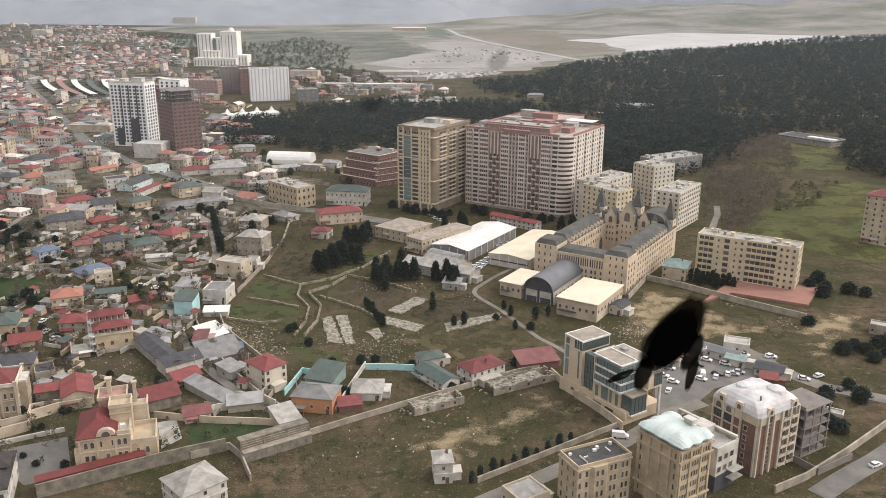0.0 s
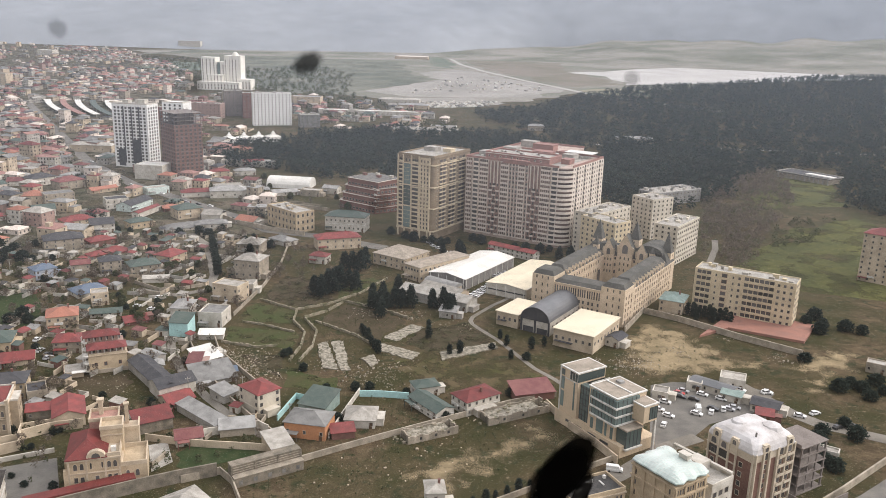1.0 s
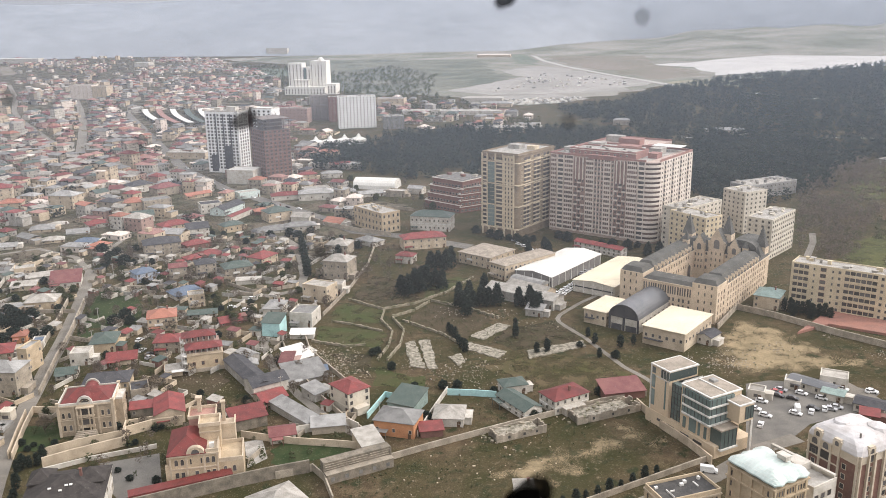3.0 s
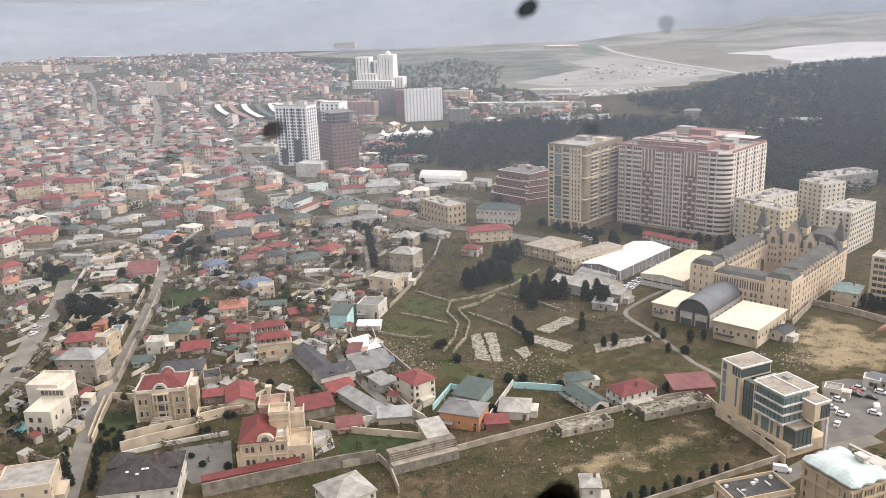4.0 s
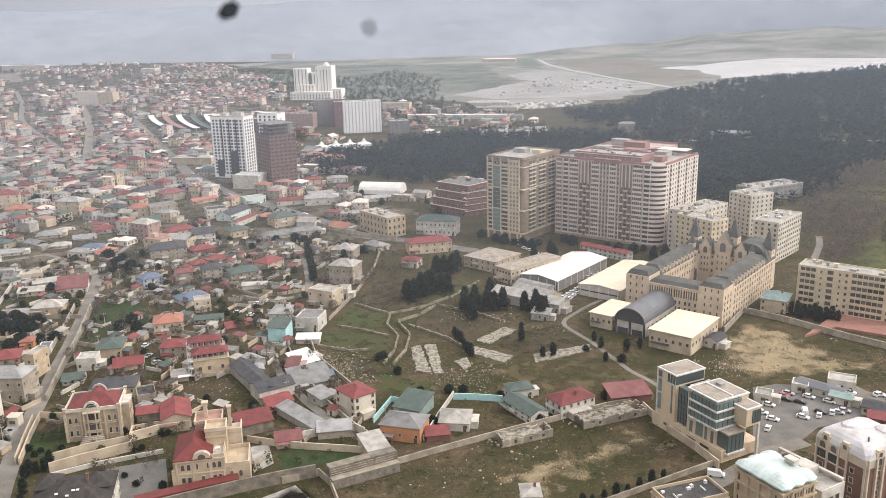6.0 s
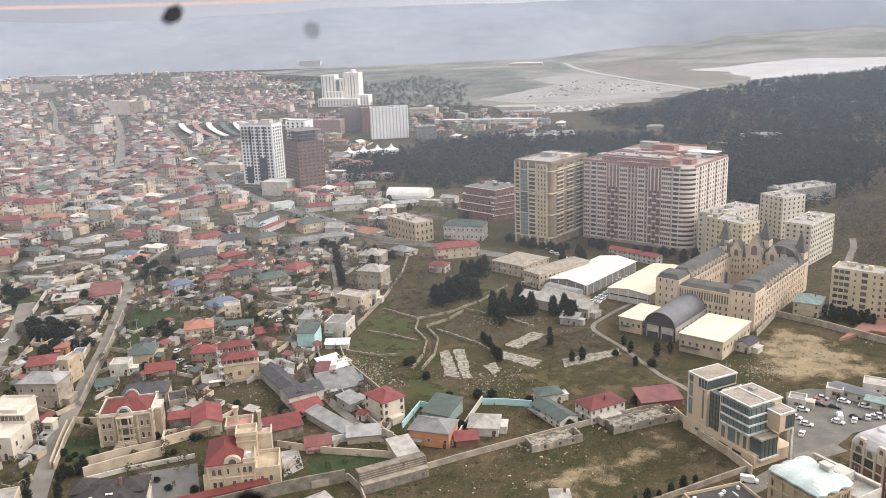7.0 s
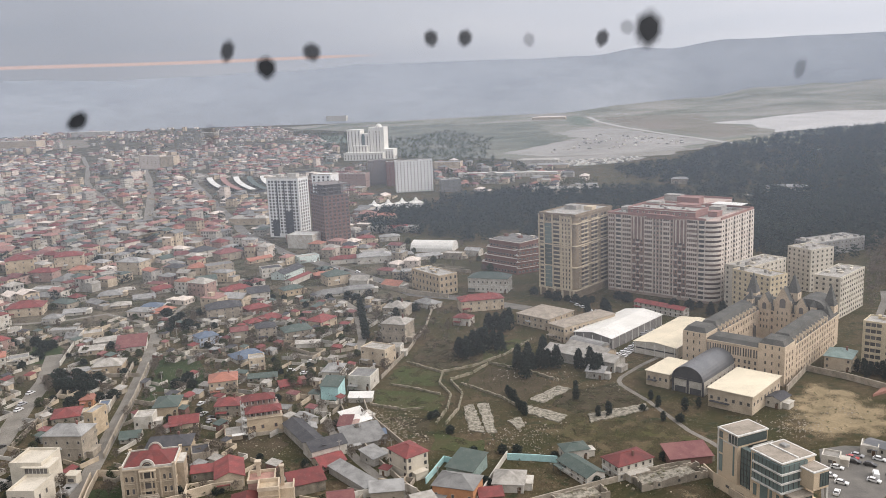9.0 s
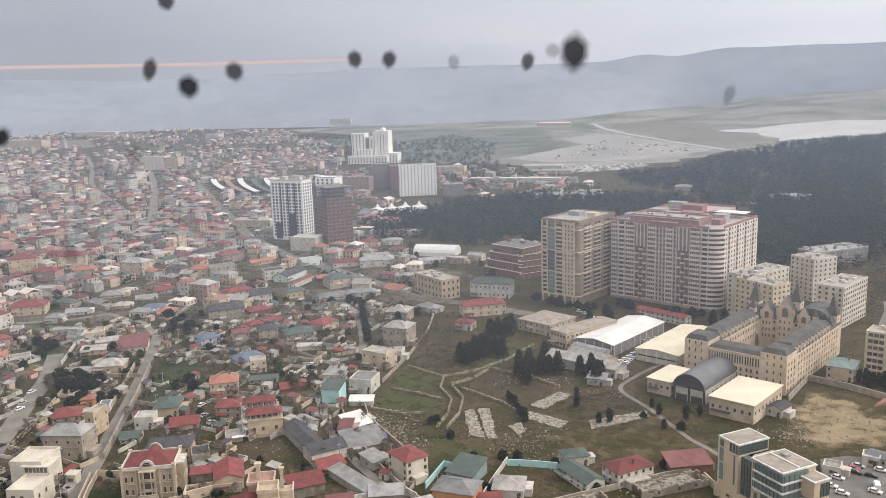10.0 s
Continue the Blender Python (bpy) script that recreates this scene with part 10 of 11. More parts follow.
for gp in ([(-153.2, 383.9), (-168.9, 437.4), (-149.5, 442.9), (-135.8, 414.9), (-127.7, 381.1)], [(-237.4, 431.3), (-255.2, 473.9), (-239.1, 475.2), (-218.4, 433.8)]):
    patch("ground_lawn_garden", gp, LAWN, 0.05, "green garden plot between walls", "lawn")
    FOOT.append((sum(p[0] for p in gp) / len(gp), sum(p[1] for p in gp) / len(gp), 12.0))

dug = [(-97.2, 321.8), (-78.1, 325.6), (-72.3, 315.0), (-76.7, 302.3), (-88.8, 301.9)]
patch("ground_dug_yard", dug, bpy.data.materials["dug_earth"], 0.05, "dark dug earth below the stepped house")
FOOT.append((sum(p[0] for p in dug) / 5, sum(p[1] for p in dug) / 5, 10.0))

# ---- town houses further off ----
def inside(p, poly):
    c = False
    for i in range(len(poly)):
        a, b = poly[i], poly[i - 1]
        if (a[1] > p[1]) != (b[1] > p[1]) and p[0] < (b[0] - a[0]) * (p[1] - a[1]) / (b[1] - a[1]) + a[0]:
            c = not c
    return c


def near_road(x, y, gap):
    p = Vector((x, y))
    for pts, width in ROADS:
        if width < 4:
            continue
        for a, b in zip(pts, pts[1:]):
            d = b - a
            k = max(0, min(1, (p - a).dot(d) / max(d.length_squared, 1e-6)))
            if (a + d * k - p).length < width / 2 + gap:
                return True
    return False


FOOT += [(146, 548, 52), (150, 590, 34), (78, 551, 28), (-166, 812, 22), (-133, 840, 15), (-118, 765, 20), (-176, 1690, 60), (-22, 716, 24), (-337, 1290, 50), (-307, 1216, 50), (-367, 1364, 50), (-74, 976, 34), (147, 398, 45)]
FOOT += [(455 + 16 * i, 936 - 4 * i, 15.0) for i in range(6)]
CITY = [(-397.2, 438.8), (-297.7, 486.6), (-284.8, 524.4), (-180.7, 515.9), (-121.6, 570.4), (-73.1, 565.8), (-41.8, 571.1), (-29.8, 676.9), (-66.2, 786.8), (-99.1, 791.3), (-117.9, 852.9), (-196.5, 837.1), (-298.6, 1280.1), (-204.1, 1378.1), (-297.2, 2135.7), (-680.1, 3223.7), (-1319.2, 3835.4), (-2419.6, 4436.7), (-3296.6, 3956.9)]
CITY_EDGE = [(-146.7, 1156.3), (-90.6, 1144.1), (-76.6, 874.8), (-92.2, 748.6), (-102.8, 750.0), (-222.5, 1278.2), (-227.0, 1557.2), (-97.9, 1519.2), (24.7, 1483.1), (158.4, 1346.9), (188.8, 1145.9), (107.1, 1101.1), (9.9, 1092.3), (-47.0, 1236.3), (-150.8, 1261.1)]
CITY_WALLS = (STONE_PALE, PLASTER, STONE_GREY, PINKISH, CONCRETE, STONE_PALE, PINK_PALE, STONE_GREY)
CITY_TOPS = (RED_ROOF, GREY_ROOF, PALE_ROOF, MAROON_ROOF, ORANGE_ROOF, SLATE, GREEN_ROOF, PALE_ROOF, GREY_ROOF, PINK_PALE, ROOF_PINK, MAROON_ROOF, GREY_ROOF, ROOF_PINK)
WALL_WORDS = {STONE: "beige stone", STONE_PALE: "pale stone", PLASTER: "white plastered", STONE_GREY: "grey stone", PINKISH: "pink plastered", PINK_PALE: "pale pink", CONCRETE: "grey concrete"}
TOP_WORDS = {RED_ROOF: "red", GREY_ROOF: "grey", PALE_ROOF: "pale", MAROON_ROOF: "maroon", ORANGE_ROOF: "orange", SLATE: "dark slate", GREEN_ROOF: "dark green", PINK_PALE: "pinkish", ROOF_PINK: "dull red"}


def roof_shape(kind, w, d, h, rng):
    if kind == "hip":
        return hip_roof(w, d, h + 0.18, min(w, d) * rng.uniform(0.16, 0.26), 0.5)
    if kind == "gable":
        return gable_roof(w, d, h, min(w, d) * rng.uniform(0.15, 0.25), 0.4, along_x=w > d)
    return Shape().box(-w / 2 - 0.1, -d / 2 - 0.1, h, w / 2 + 0.1, d / 2 + 0.1, h + 0.25)


def scatter_city():
    rng = random.Random(11)
    spots = []
    cell, taken = 15.0, {}
    ang0 = -24
    ca, sa = math.cos(radians(ang0)), math.sin(radians(ang0))
    xs = [p[0] for p in CITY]
    ys = [p[1] for p in CITY]
    feet = {}
    for fx, fy, fr in FOOT:
        feet.setdefault((int(fx // 60), int(fy // 60)), []).append((fx, fy, fr))
    for i in range(-160, 160):
        for j in range(0, 260):
            far = j > 80
            if i % 6 == 0 or j % 7 == 0:
                continue
            u, v = i * cell + rng.uniform(-3, 3), j * cell * 0.95 + rng.uniform(-3, 3)
            x, y = u * ca - v * sa * 0.35, v + u * sa * 0.6
            if not (inside((x, y), CITY) or inside((x, y), CITY_EDGE) and rng.random() < 0.35) or rng.random() < 0.1 + 0.55 * (y > 1400) * (noise.noise(Vector((x * 0.004, y * 0.003, 2))) > -0.2) + 0.3 * (y > 2200) + 0.3 * (y > 1000) * (noise.noise(Vector((x * 0.009, y * 0.007, 5))) > 0.15):
                continue
            if any(math.hypot(x - fx, y - fy) < fr + 6.5 for a in (-1, 0, 1) for b in (-1, 0, 1) for fx, fy, fr in feet.get((int(x // 60) + a, int(y // 60) + b), ())):
                continue
            if near_road(x, y, 6):
                continue
            spots.append((math.hypot(x, y), x, y))
    spots.sort()
    return spots


SPOTS = scatter_city()


def small_pane(shape, w, d, side, u, z, ww, wh, mat):
    """A dark pane standing a hand proud of a wall."""
    m = on_side(w, d, side, u, z, 0.05)
    shape.face([tuple(m @ Vector(q)) for q in ((-ww / 2, 0, 0), (ww / 2, 0, 0), (ww / 2, 0, wh), (-ww / 2, 0, wh))], mat)


def town_panes(shape, w, d, h, rng, mat, skip=0.3):
    """Uneven rows of windows on the three walls towards the valley."""
    n = max(1, round(h / 3.2))
    for side in ("front", "right", "left"):
        length = w if side == "front" else d
        k = max(1, int(length / rng.uniform(2.6, 4.2)))
        ww, wh = rng.uniform(0.9, 1.5), rng.uniform(1.1, 1.7)
        for f in range(n):
            for c in range(k):
                if rng.random() > skip:
                    small_pane(shape, w, d, side, -length / 2 + length * (c + 0.5) / k, 0.9 + f * h / n, ww, wh, mat)


def town_house(x, y, rng):
    w, d, h = rng.uniform(9, 16), rng.uniform(8, 12), rng.choice((3.3, 3.6, 6.2, 6.6, 7, 9.5))
    wall, top, kind = rng.choice(CITY_WALLS), rng.choice(CITY_TOPS), rng.choice(("hip", "hip", "gable", "flat"))
    body = new("house", Shape().box(-w / 2, -d / 2, 0, w / 2, d / 2, h).mesh("house", wall))
    body.matrix_basis = pose(x, y, 0, 0, 0, -24 + rng.choice((0, 0, 90, 12, -15)) + rng.uniform(-5, 5))
    storeys = {3: "single-storey", 6: "two-storey", 7: "two-storey", 9: "three-storey"}[int(h)]
    tagged(body, f"{storeys} {WALL_WORDS[wall]} house with {TOP_WORDS[top]} roof", "house", "town houses")
    part("roof", roof_shape(kind, w, d, h, rng), top, body)
    panes = Shape()
    town_panes(panes, w, d, h, rng, 0)
    part("window_panes", panes, GLASS, body, kind="stuff")
    if rng.random() < 0.6:
        # a lower wing with a roof of its own
        w2, d2, h2 = rng.uniform(4, 8), rng.uniform(5, 8), max(2.8, h - 3.1)
        at = pose(rng.choice((-1, 1)) * (w / 2 + w2 / 2 - 0.4), rng.uniform(-d * 0.2, d * 0.2), 0)
        part("annex", Shape().box(-w2 / 2, -d2 / 2, 0, w2 / 2, d2 / 2, h2), wall, body, at=at)
        part("annex_roof", roof_shape(rng.choice(("hip", "gable", "flat")), w2, d2, h2, rng), rng.choice((top, PALE_ROOF, GREY_ROOF)), body, at=at)
    elif kind == "flat":
        part("stair_head", Shape().box(-w * 0.3, -d * 0.1, h + 0.25, -w * 0.3 + 3, d * 0.25, h + 2.6), wall, body)


rng_city = random.Random(5)
for _, sx, sy in SPOTS[:180]:
    town_house(sx, sy, rng_city)


def far_town():
    """The town beyond, joined: walls, roofs and dark window rows."""
    rng = random.Random(8)
    s = Shape()
    mats = list(dict.fromkeys(CITY_WALLS + CITY_TOPS + (GLASS,)))
    walls, tops = [mats.index(m) for m in CITY_WALLS], [mats.index(m) for m in CITY_TOPS]
    gl = mats.index(GLASS)
    for dist, x, y in SPOTS[180:]:
        w, d = rng.uniform(9, 18), rng.uniform(8, 13)
        h = rng.choice((3.4, 5, 6.5, 6.5, 7, 9.5)) if rng.random() < 0.97 else rng.uniform(12, 20)
        m = pose(x, y, 0, 0, 0, -24 + rng.choice((0, 90)) + rng.uniform(-12, 12))
        one = Shape()
        wm, tm = rng.choice(walls), rng.choice(tops)

        def volume(w, d, h, at, roof):
            box = Shape().prism([(-w / 2, -d / 2), (w / 2, -d / 2), (w / 2, d / 2), (-w / 2, d / 2)], 0, h, wm, False)
            rs = roof_shape(rng.choice(("hip", "hip", "gable", "flat")), w, d, h, rng)
            i = len(box.v)
            box.v += rs.v
            box.f += [tuple(k + i for k in f) for f in rs.f]
            box.m += [roof] * len(rs.f)
            if dist < 1900:
                town_panes(box, w, d, h, rng, gl)
            i = len(one.v)
            one.v += [tuple(at @ Vector(q)) for q in box.v]
            one.f.extend(tuple(k + i for k in f) for f in box.f)
            one.m.extend(box.m)

        volume(w, d, h, Matrix(), tm)
        if rng.random() < 0.55:
            w2, d2 = rng.uniform(4, 9), rng.uniform(5, 9)
            volume(w2, d2, max(2.8, h - 3.1), pose(rng.choice((-1, 1)) * (w / 2 + w2 / 2 - 0.4), rng.uniform(-3, 3), 0), rng.choice((tm, rng.choice(tops))))
        if rng.random() < 0.3 and dist < 1500:
            # yard walls
            c = rng.uniform(8, 13)
            one.box(-c, -d / 2 - 7, 0, c, -d / 2 - 6.7, 2.0, wm).box(c - 0.3, -d / 2 - 6.7, 0, c, d / 2, 2.0, wm)
        i = len(s.v)
        s.v += [tuple(m @ Vector(p)) for p in one.v]
        s.f += [tuple(k + i for k in f) for f in one.f]
        s.m += one.m
    ob = new("far_town", s.mesh("far_town", *mats))
    tagged(ob, "dense far town of pale low houses with red and grey roofs", "town", kind="stuff")


far_town()


# ---- yards: sheds, walls and shrubs between the nearer houses ----
YARDS = [(-220.3, 335.0), (-236.5, 393.0), (-275.7, 485.0), (-230.3, 519.9), (-180.7, 515.9), (-162.8, 574.2), (-73.1, 565.8), (-39.3, 532.0), (-42.5, 435.6), (-51.9, 382.6), (-42.0, 339.3), (-14.4, 261.8), (-36.7, 250.8), (-75.2, 237.6), (-114.1, 253.1), (-126.6, 269.7), (-131.6, 257.5), (-128.5, 225.8), (-153.7, 220.2)]


def yards():
    rng = random.Random(31)
    xs, ys = [p[0] for p in YARDS], [p[1] for p in YARDS]
    feet = [f for f in FOOT if f[2] != 9.0 or True]
    y = min(ys)
    made = 0
    while y < max(ys):
        x = min(xs)
        while x < max(xs):
            px, py = x + rng.uniform(-3, 3), y + rng.uniform(-3, 3)
            x += 8.2
            if not inside((px, py), YARDS) or near_road(px, py, 1.2) or (-126 < px < -56 and 226 < py < 277) or (-47 < px < -8 and 240 < py < 264):
                continue
            if any(math.hypot(px - a, py - b) < (r * 0.86 if r != 9.0 else 5.5) + 1.6 for a, b, r in feet):
                continue
            k, turn = rng.random(), -24 + rng.choice((0, 90)) + rng.uniform(-9, 9)
            if k < 0.3:
                w, d, h = rng.uniform(3, 6), rng.uniform(2.6, 4.5), rng.uniform(2.2, 3.0)
                wall, top = rng.choice((CONCRETE, STONE_GREY, STONE_PALE, PLASTER, BRICK)), rng.choice((GREY_ROOF, PALE_ROOF, MAROON_ROOF, RED_ROOF, SLATE, GREEN_ROOF, PALE_ROOF))
                ob = new("shed", Shape().box(-w / 2, -d / 2, 0, w / 2, d / 2, h).mesh("shed", wall))
                ob.matrix_basis = pose(px, py, 0, 0, 0, turn)
                words = {CONCRETE: "grey block", STONE_GREY: "grey stone", STONE_PALE: "pale stone", PLASTER: "white", BRICK: "brick"}[wall]
                tagged(ob, f"small {words} yard shed with {TOP_WORDS.get(top, 'dark')} tin roof", "shed", "yard sheds")
                s = Shape()
                a, b, dz = w / 2 + 0.3, d / 2 + 0.3, rng.uniform(0.3, 0.8)
                lo = [(-a, -b, h), (a, -b, h), (a, b, h + dz), (-a, b, h + dz)]
                hi = [(p[0], p[1], p[2] + 0.1) for p in lo]
                s.face(hi).face(lo[::-1])
                for i in range(4):
                    j = (i + 1) % 4
                    s.face([lo[i], lo[j], hi[j], hi[i]])
                part("roof", s, top, ob)
                part("door", Shape().box(-0.5, -d / 2 - 0.05, 0, 0.5, -d / 2, 1.9), BROWN_DOOR, ob)
            elif k < 0.62:
                w, d, h = rng.uniform(5, 11), rng.uniform(4, 9), rng.uniform(1.4, 2.2)
                s = Shape().prism([(-w / 2, -0.15), (w / 2, -0.15), (w / 2, d), (w / 2 - 0.3, d), (w / 2 - 0.3, 0.15), (-w / 2, 0.15)], -0.05, h)
                ob = new("wall_yard", s.mesh("wall_yard", rng.choice((STONE_GREY, STONE_PALE, CONCRETE, PLASTER))))
                ob.matrix_basis = pose(px, py, 0, 0, 0, turn)
                tagged(ob, "low weathered yard wall between the houses", "wall", kind="structure")
            elif k < 0.8:
                tree(px, py, rng.uniform(2, 3.8), "bush", rng.choice((LEAF_OLIVE, LEAF_DARK)), 1.1)
            else:
                tree(px, py, rng.uniform(4, 6.5), "round")
            made += 1
        y += 8.2


yards()

# ---- woods ----
def woods(name, spots, label, mat, hlo, hhi, seed, kind="bush", clumps=22, size=0.17):
    rng = random.Random(seed)
    nrs = np.random.RandomState(seed)
    bases = []
    for k in range(5):
        v, f = crown_faces(random.Random(seed * 10 + k), kind, clumps, size, 4, 0.4)
        bases.append((np.array(v), np.array(f)))
    V, F, off = [], [], 0
    for n, (x, y) in enumerate(spots):
        v, f = bases[n % 5]
        h = rng.uniform(hlo, hhi)
        q = rng.random() * 6.28
        c, s = math.cos(q), math.sin(q)
        sp = h * rng.uniform(0.8, 1.15)
        p = np.stack([(v[:, 0] * c - v[:, 1] * s) * sp + x, (v[:, 0] * s + v[:, 1] * c) * sp + y, v[:, 2] * h], 1)
        V.append(p)
        F.append(f + off)
        off += len(v)
    V, F = np.concatenate(V), np.concatenate(F)
    me = bpy.data.meshes.new(name)
    me.from_pydata(V.tolist(), [], F.tolist())
    me.materials.append(mat)
    tagged(new(name, me), label, "trees", kind="stuff")


def fill(poly, step, seed, grow=0.0, gaps=0.12):
    """Jittered spots in an outline, wider apart with distance."""
    rng = random.Random(seed)
    xs, ys = [p[0] for p in poly], [p[1] for p in poly]
    out = []
    y = min(ys)
    while y < max(ys):
        st = step + grow * max(0, math.hypot(y, 0) - 600) / 1000
        x = min(xs)
        while x < max(xs):
            px, py = x + rng.uniform(-0.5, 0.5) * st, y + rng.uniform(-0.5, 0.5) * st
            keep = noise.noise(Vector((px * 0.012, py * 0.012, seed))) > -0.35 or rng.random() < 0.35
            if keep and rng.random() > gaps and inside((px, py), poly) and not near_road(px, py, 2) and not any(math.hypot(px - a, py - b) < r * 0.9 for a, b, r in FOOT if r > 9):
                out.append((px, py))
            x += st
        y += st
    return out


FOREST = [(230.9, 648.1), (264.1, 679.8), (355.1, 731.0), (386.8, 727.0), (470.7, 794.4), (535.6, 797.2), (432.8, 622.1), (436.5, 578.3), (447.1, 419.8), (1058.8, 883.5), (1849.4, 2562.9), (1527.2, 2453.6), (1072.4, 2071.4), (753.8, 1881.7), (548.8, 1666.3), (355.3, 1369.4), (237.2, 1295.0), (241.2, 1182.1), (281.8, 1082.0), (314.2, 902.8)]
GROVE = [(-107.2, 879.8), (-77.3, 965.4), (9.2, 1036.9), (60.5, 1070.1), (107.1, 1101.1), (123.2, 1079.8), (99.7, 960.2), (73.0, 753.7), (20.7, 733.2), (-9.8, 759.7), (-40.3, 800.3), (-69.7, 789.0), (-89.5, 823.9)]
THICKET = [(305.5, 622.3), (409.9, 799.6), (474.8, 838.9), (441.1, 724.3), (382.8, 615.5), (309.9, 528.2), (270.3, 466.8), (239.5, 439.5), (225.3, 446.8)]
FOREST_EDGE = [(335.3, 952.4), (466.7, 959.6), (427.8, 798.4), (342.0, 641.4), (298.4, 612.3), (258.5, 595.6), (224.8, 629.3)]
FOREST_GAP = [(95.6, 1048.6), (221.6, 1064.8), (316.3, 1027.9), (252.0, 724.5), (69.7, 712.2)]
SLOPE_SHRUBS = [(318.9, 540.7), (359.8, 576.7), (388.6, 570.2), (368.8, 535.9), (327.4, 507.6), (297.6, 498.5)]
woods("woods", fill(FOREST, 10.5, 3, 5.0, 0.08), "dense dark pine wood on the slope", LEAF_DARK, 8, 13, 3)
woods("grove", fill(GROVE, 9.0, 4, 1.0, 0.08), "dense dark grove behind the towers", LEAF_DARK, 7, 12, 4)
woods("woods_edge", fill(FOREST_EDGE, 10, 23, 0, 0.1), "dark pines at the foot of the wooded slope", LEAF_DARK, 8, 12, 23)
woods("woods_gap", fill(FOREST_GAP, 10, 24, 0, 0.1), "dark trees behind the apartment towers", LEAF_DARK, 7, 11, 24)
woods("slope_shrubs", fill(SLOPE_SHRUBS, 6, 25, 0, 0.25), "dark evergreen shrubs on the grassy slope", LEAF_OLIVE, 3, 5, 25)
woods("thicket", fill(THICKET, 5.2, 6, 0, 0.12), "brownish bare winter thicket on the slope", TWIGS, 4, 7, 6, "round", 30, 0.1)
BARE_STRIP = [(-41.9, 467.7), (-31.8, 531.4), (-9.3, 515.3), (17.4, 463.3), (-2.3, 432.9), (-32.5, 425.1)]
woods("garden_thicket", fill(BARE_STRIP, 8, 9, 0, 0.35), "bare winter shrubs in the old garden", TWIGS, 3, 5.5, 9, "round", 30, 0.1)
SCRUB_FAR = [(-575.0, 2910.6), (-324.2, 2778.0), (-143.1, 2260.8), (-24.3, 2619.4), (95.1, 2155.3), (61.1, 1649.9), (131.9, 1354.2), (66.6, 1174.2), (-12.6, 1127.2), (-38.6, 1234.3), (-70.6, 1205.9), (-110.9, 1641.0), (-242.4, 1750.7), (-238.0, 1560.4), (-348.8, 2030.9)]
woods("far_scrub", fill(SCRUB_FAR, 11, 12, 3, 0.35), "scattered trees beyond the hotel", LEAF_OLIVE, 4, 8, 12)
woods("yard_shrubs", fill(YARDS, 6.0, 61, 0, 0.45), "dark low shrubs and weeds in the yards", LEAF_OLIVE, 0.9, 2.8, 61, "bush", 14, 0.22)
woods("yard_bare_trees", fill(YARDS, 10.0, 62, 0, 0.45), "leafless trees between the houses", TWIGS, 3, 6, 62, "round", 34, 0.09)
EDGE_TREES = [(85.1, 1105.9), (136.1, 1158.1), (194.2, 1178.7), (174.3, 1057.5), (200.0, 1080.9), (131.1, 1055.4)]
woods("edge_trees", fill(EDGE_TREES, 14, 14, 0, 0.4), "scattered trees among the sheds", LEAF_OLIVE, 6, 9, 14)
LOT = [(-5.9, 244.2), (89.7, 285.5), (96.5, 253.0), (46.1, 227.0), (17.8, 218.8), (-15.8, 220.1), (-23.5, 232.9)]
GARDEN = [(-28.3, 414.5), (37.7, 444.4), (68.2, 374.7), (78.8, 326.3), (93.9, 292.6), (31.8, 267.9), (14.9, 286.6), (-11.3, 319.2), (-32.9, 358.5)]
FIELD = [(154.6, 364.5), (184.4, 339.6), (211.2, 317.2), (232.3, 303.0), (199.4, 255.5), (179.4, 275.8), (148.0, 305.2), (126.5, 325.2)]
SLOPE = [(-28.4, 477.1), (-8.1, 464.0), (27.2, 511.0), (38.4, 472.1), (29.5, 439.7), (-13.2, 400.2), (-28.5, 419.1)]
for n_, (poly, step, mat) in enumerate(((LOT, 2.2, LEAF_OLIVE), (GARDEN, 2.6, LEAF_OLIVE), (FIELD, 3.0, LEAF_OLIVE), (SLOPE, 3.0, TWIGS))):
    woods("rough_grass", fill(poly, step, 40 + n_, 0, 0.35), "tufts of rough grass and weeds on waste ground", mat, 0.3, 0.9, 50 + n_, "bush", 4, 0.35)
town_trees = [(x + 7.5, y + 2) for _, x, y in SPOTS[::2]]
woods("town_trees", town_trees, "scattered dark trees among the far houses", LEAF_OLIVE, 3.5, 6.5, 21)
woods("town_bare_trees", [(x - 6, y - 7) for _, x, y in SPOTS[1::3]], "bare brown trees among the far houses", TWIGS, 4, 7, 22, "round", 30, 0.1)
woods("town_dark_trees", [(x + dx, y - 8 + dy) for _, x, y in SPOTS[::9] for dx, dy in ((0, 0), (6, 2), (-4, 5))], "dark evergreen clumps among the far houses", LEAF_DARK, 4, 8, 26)


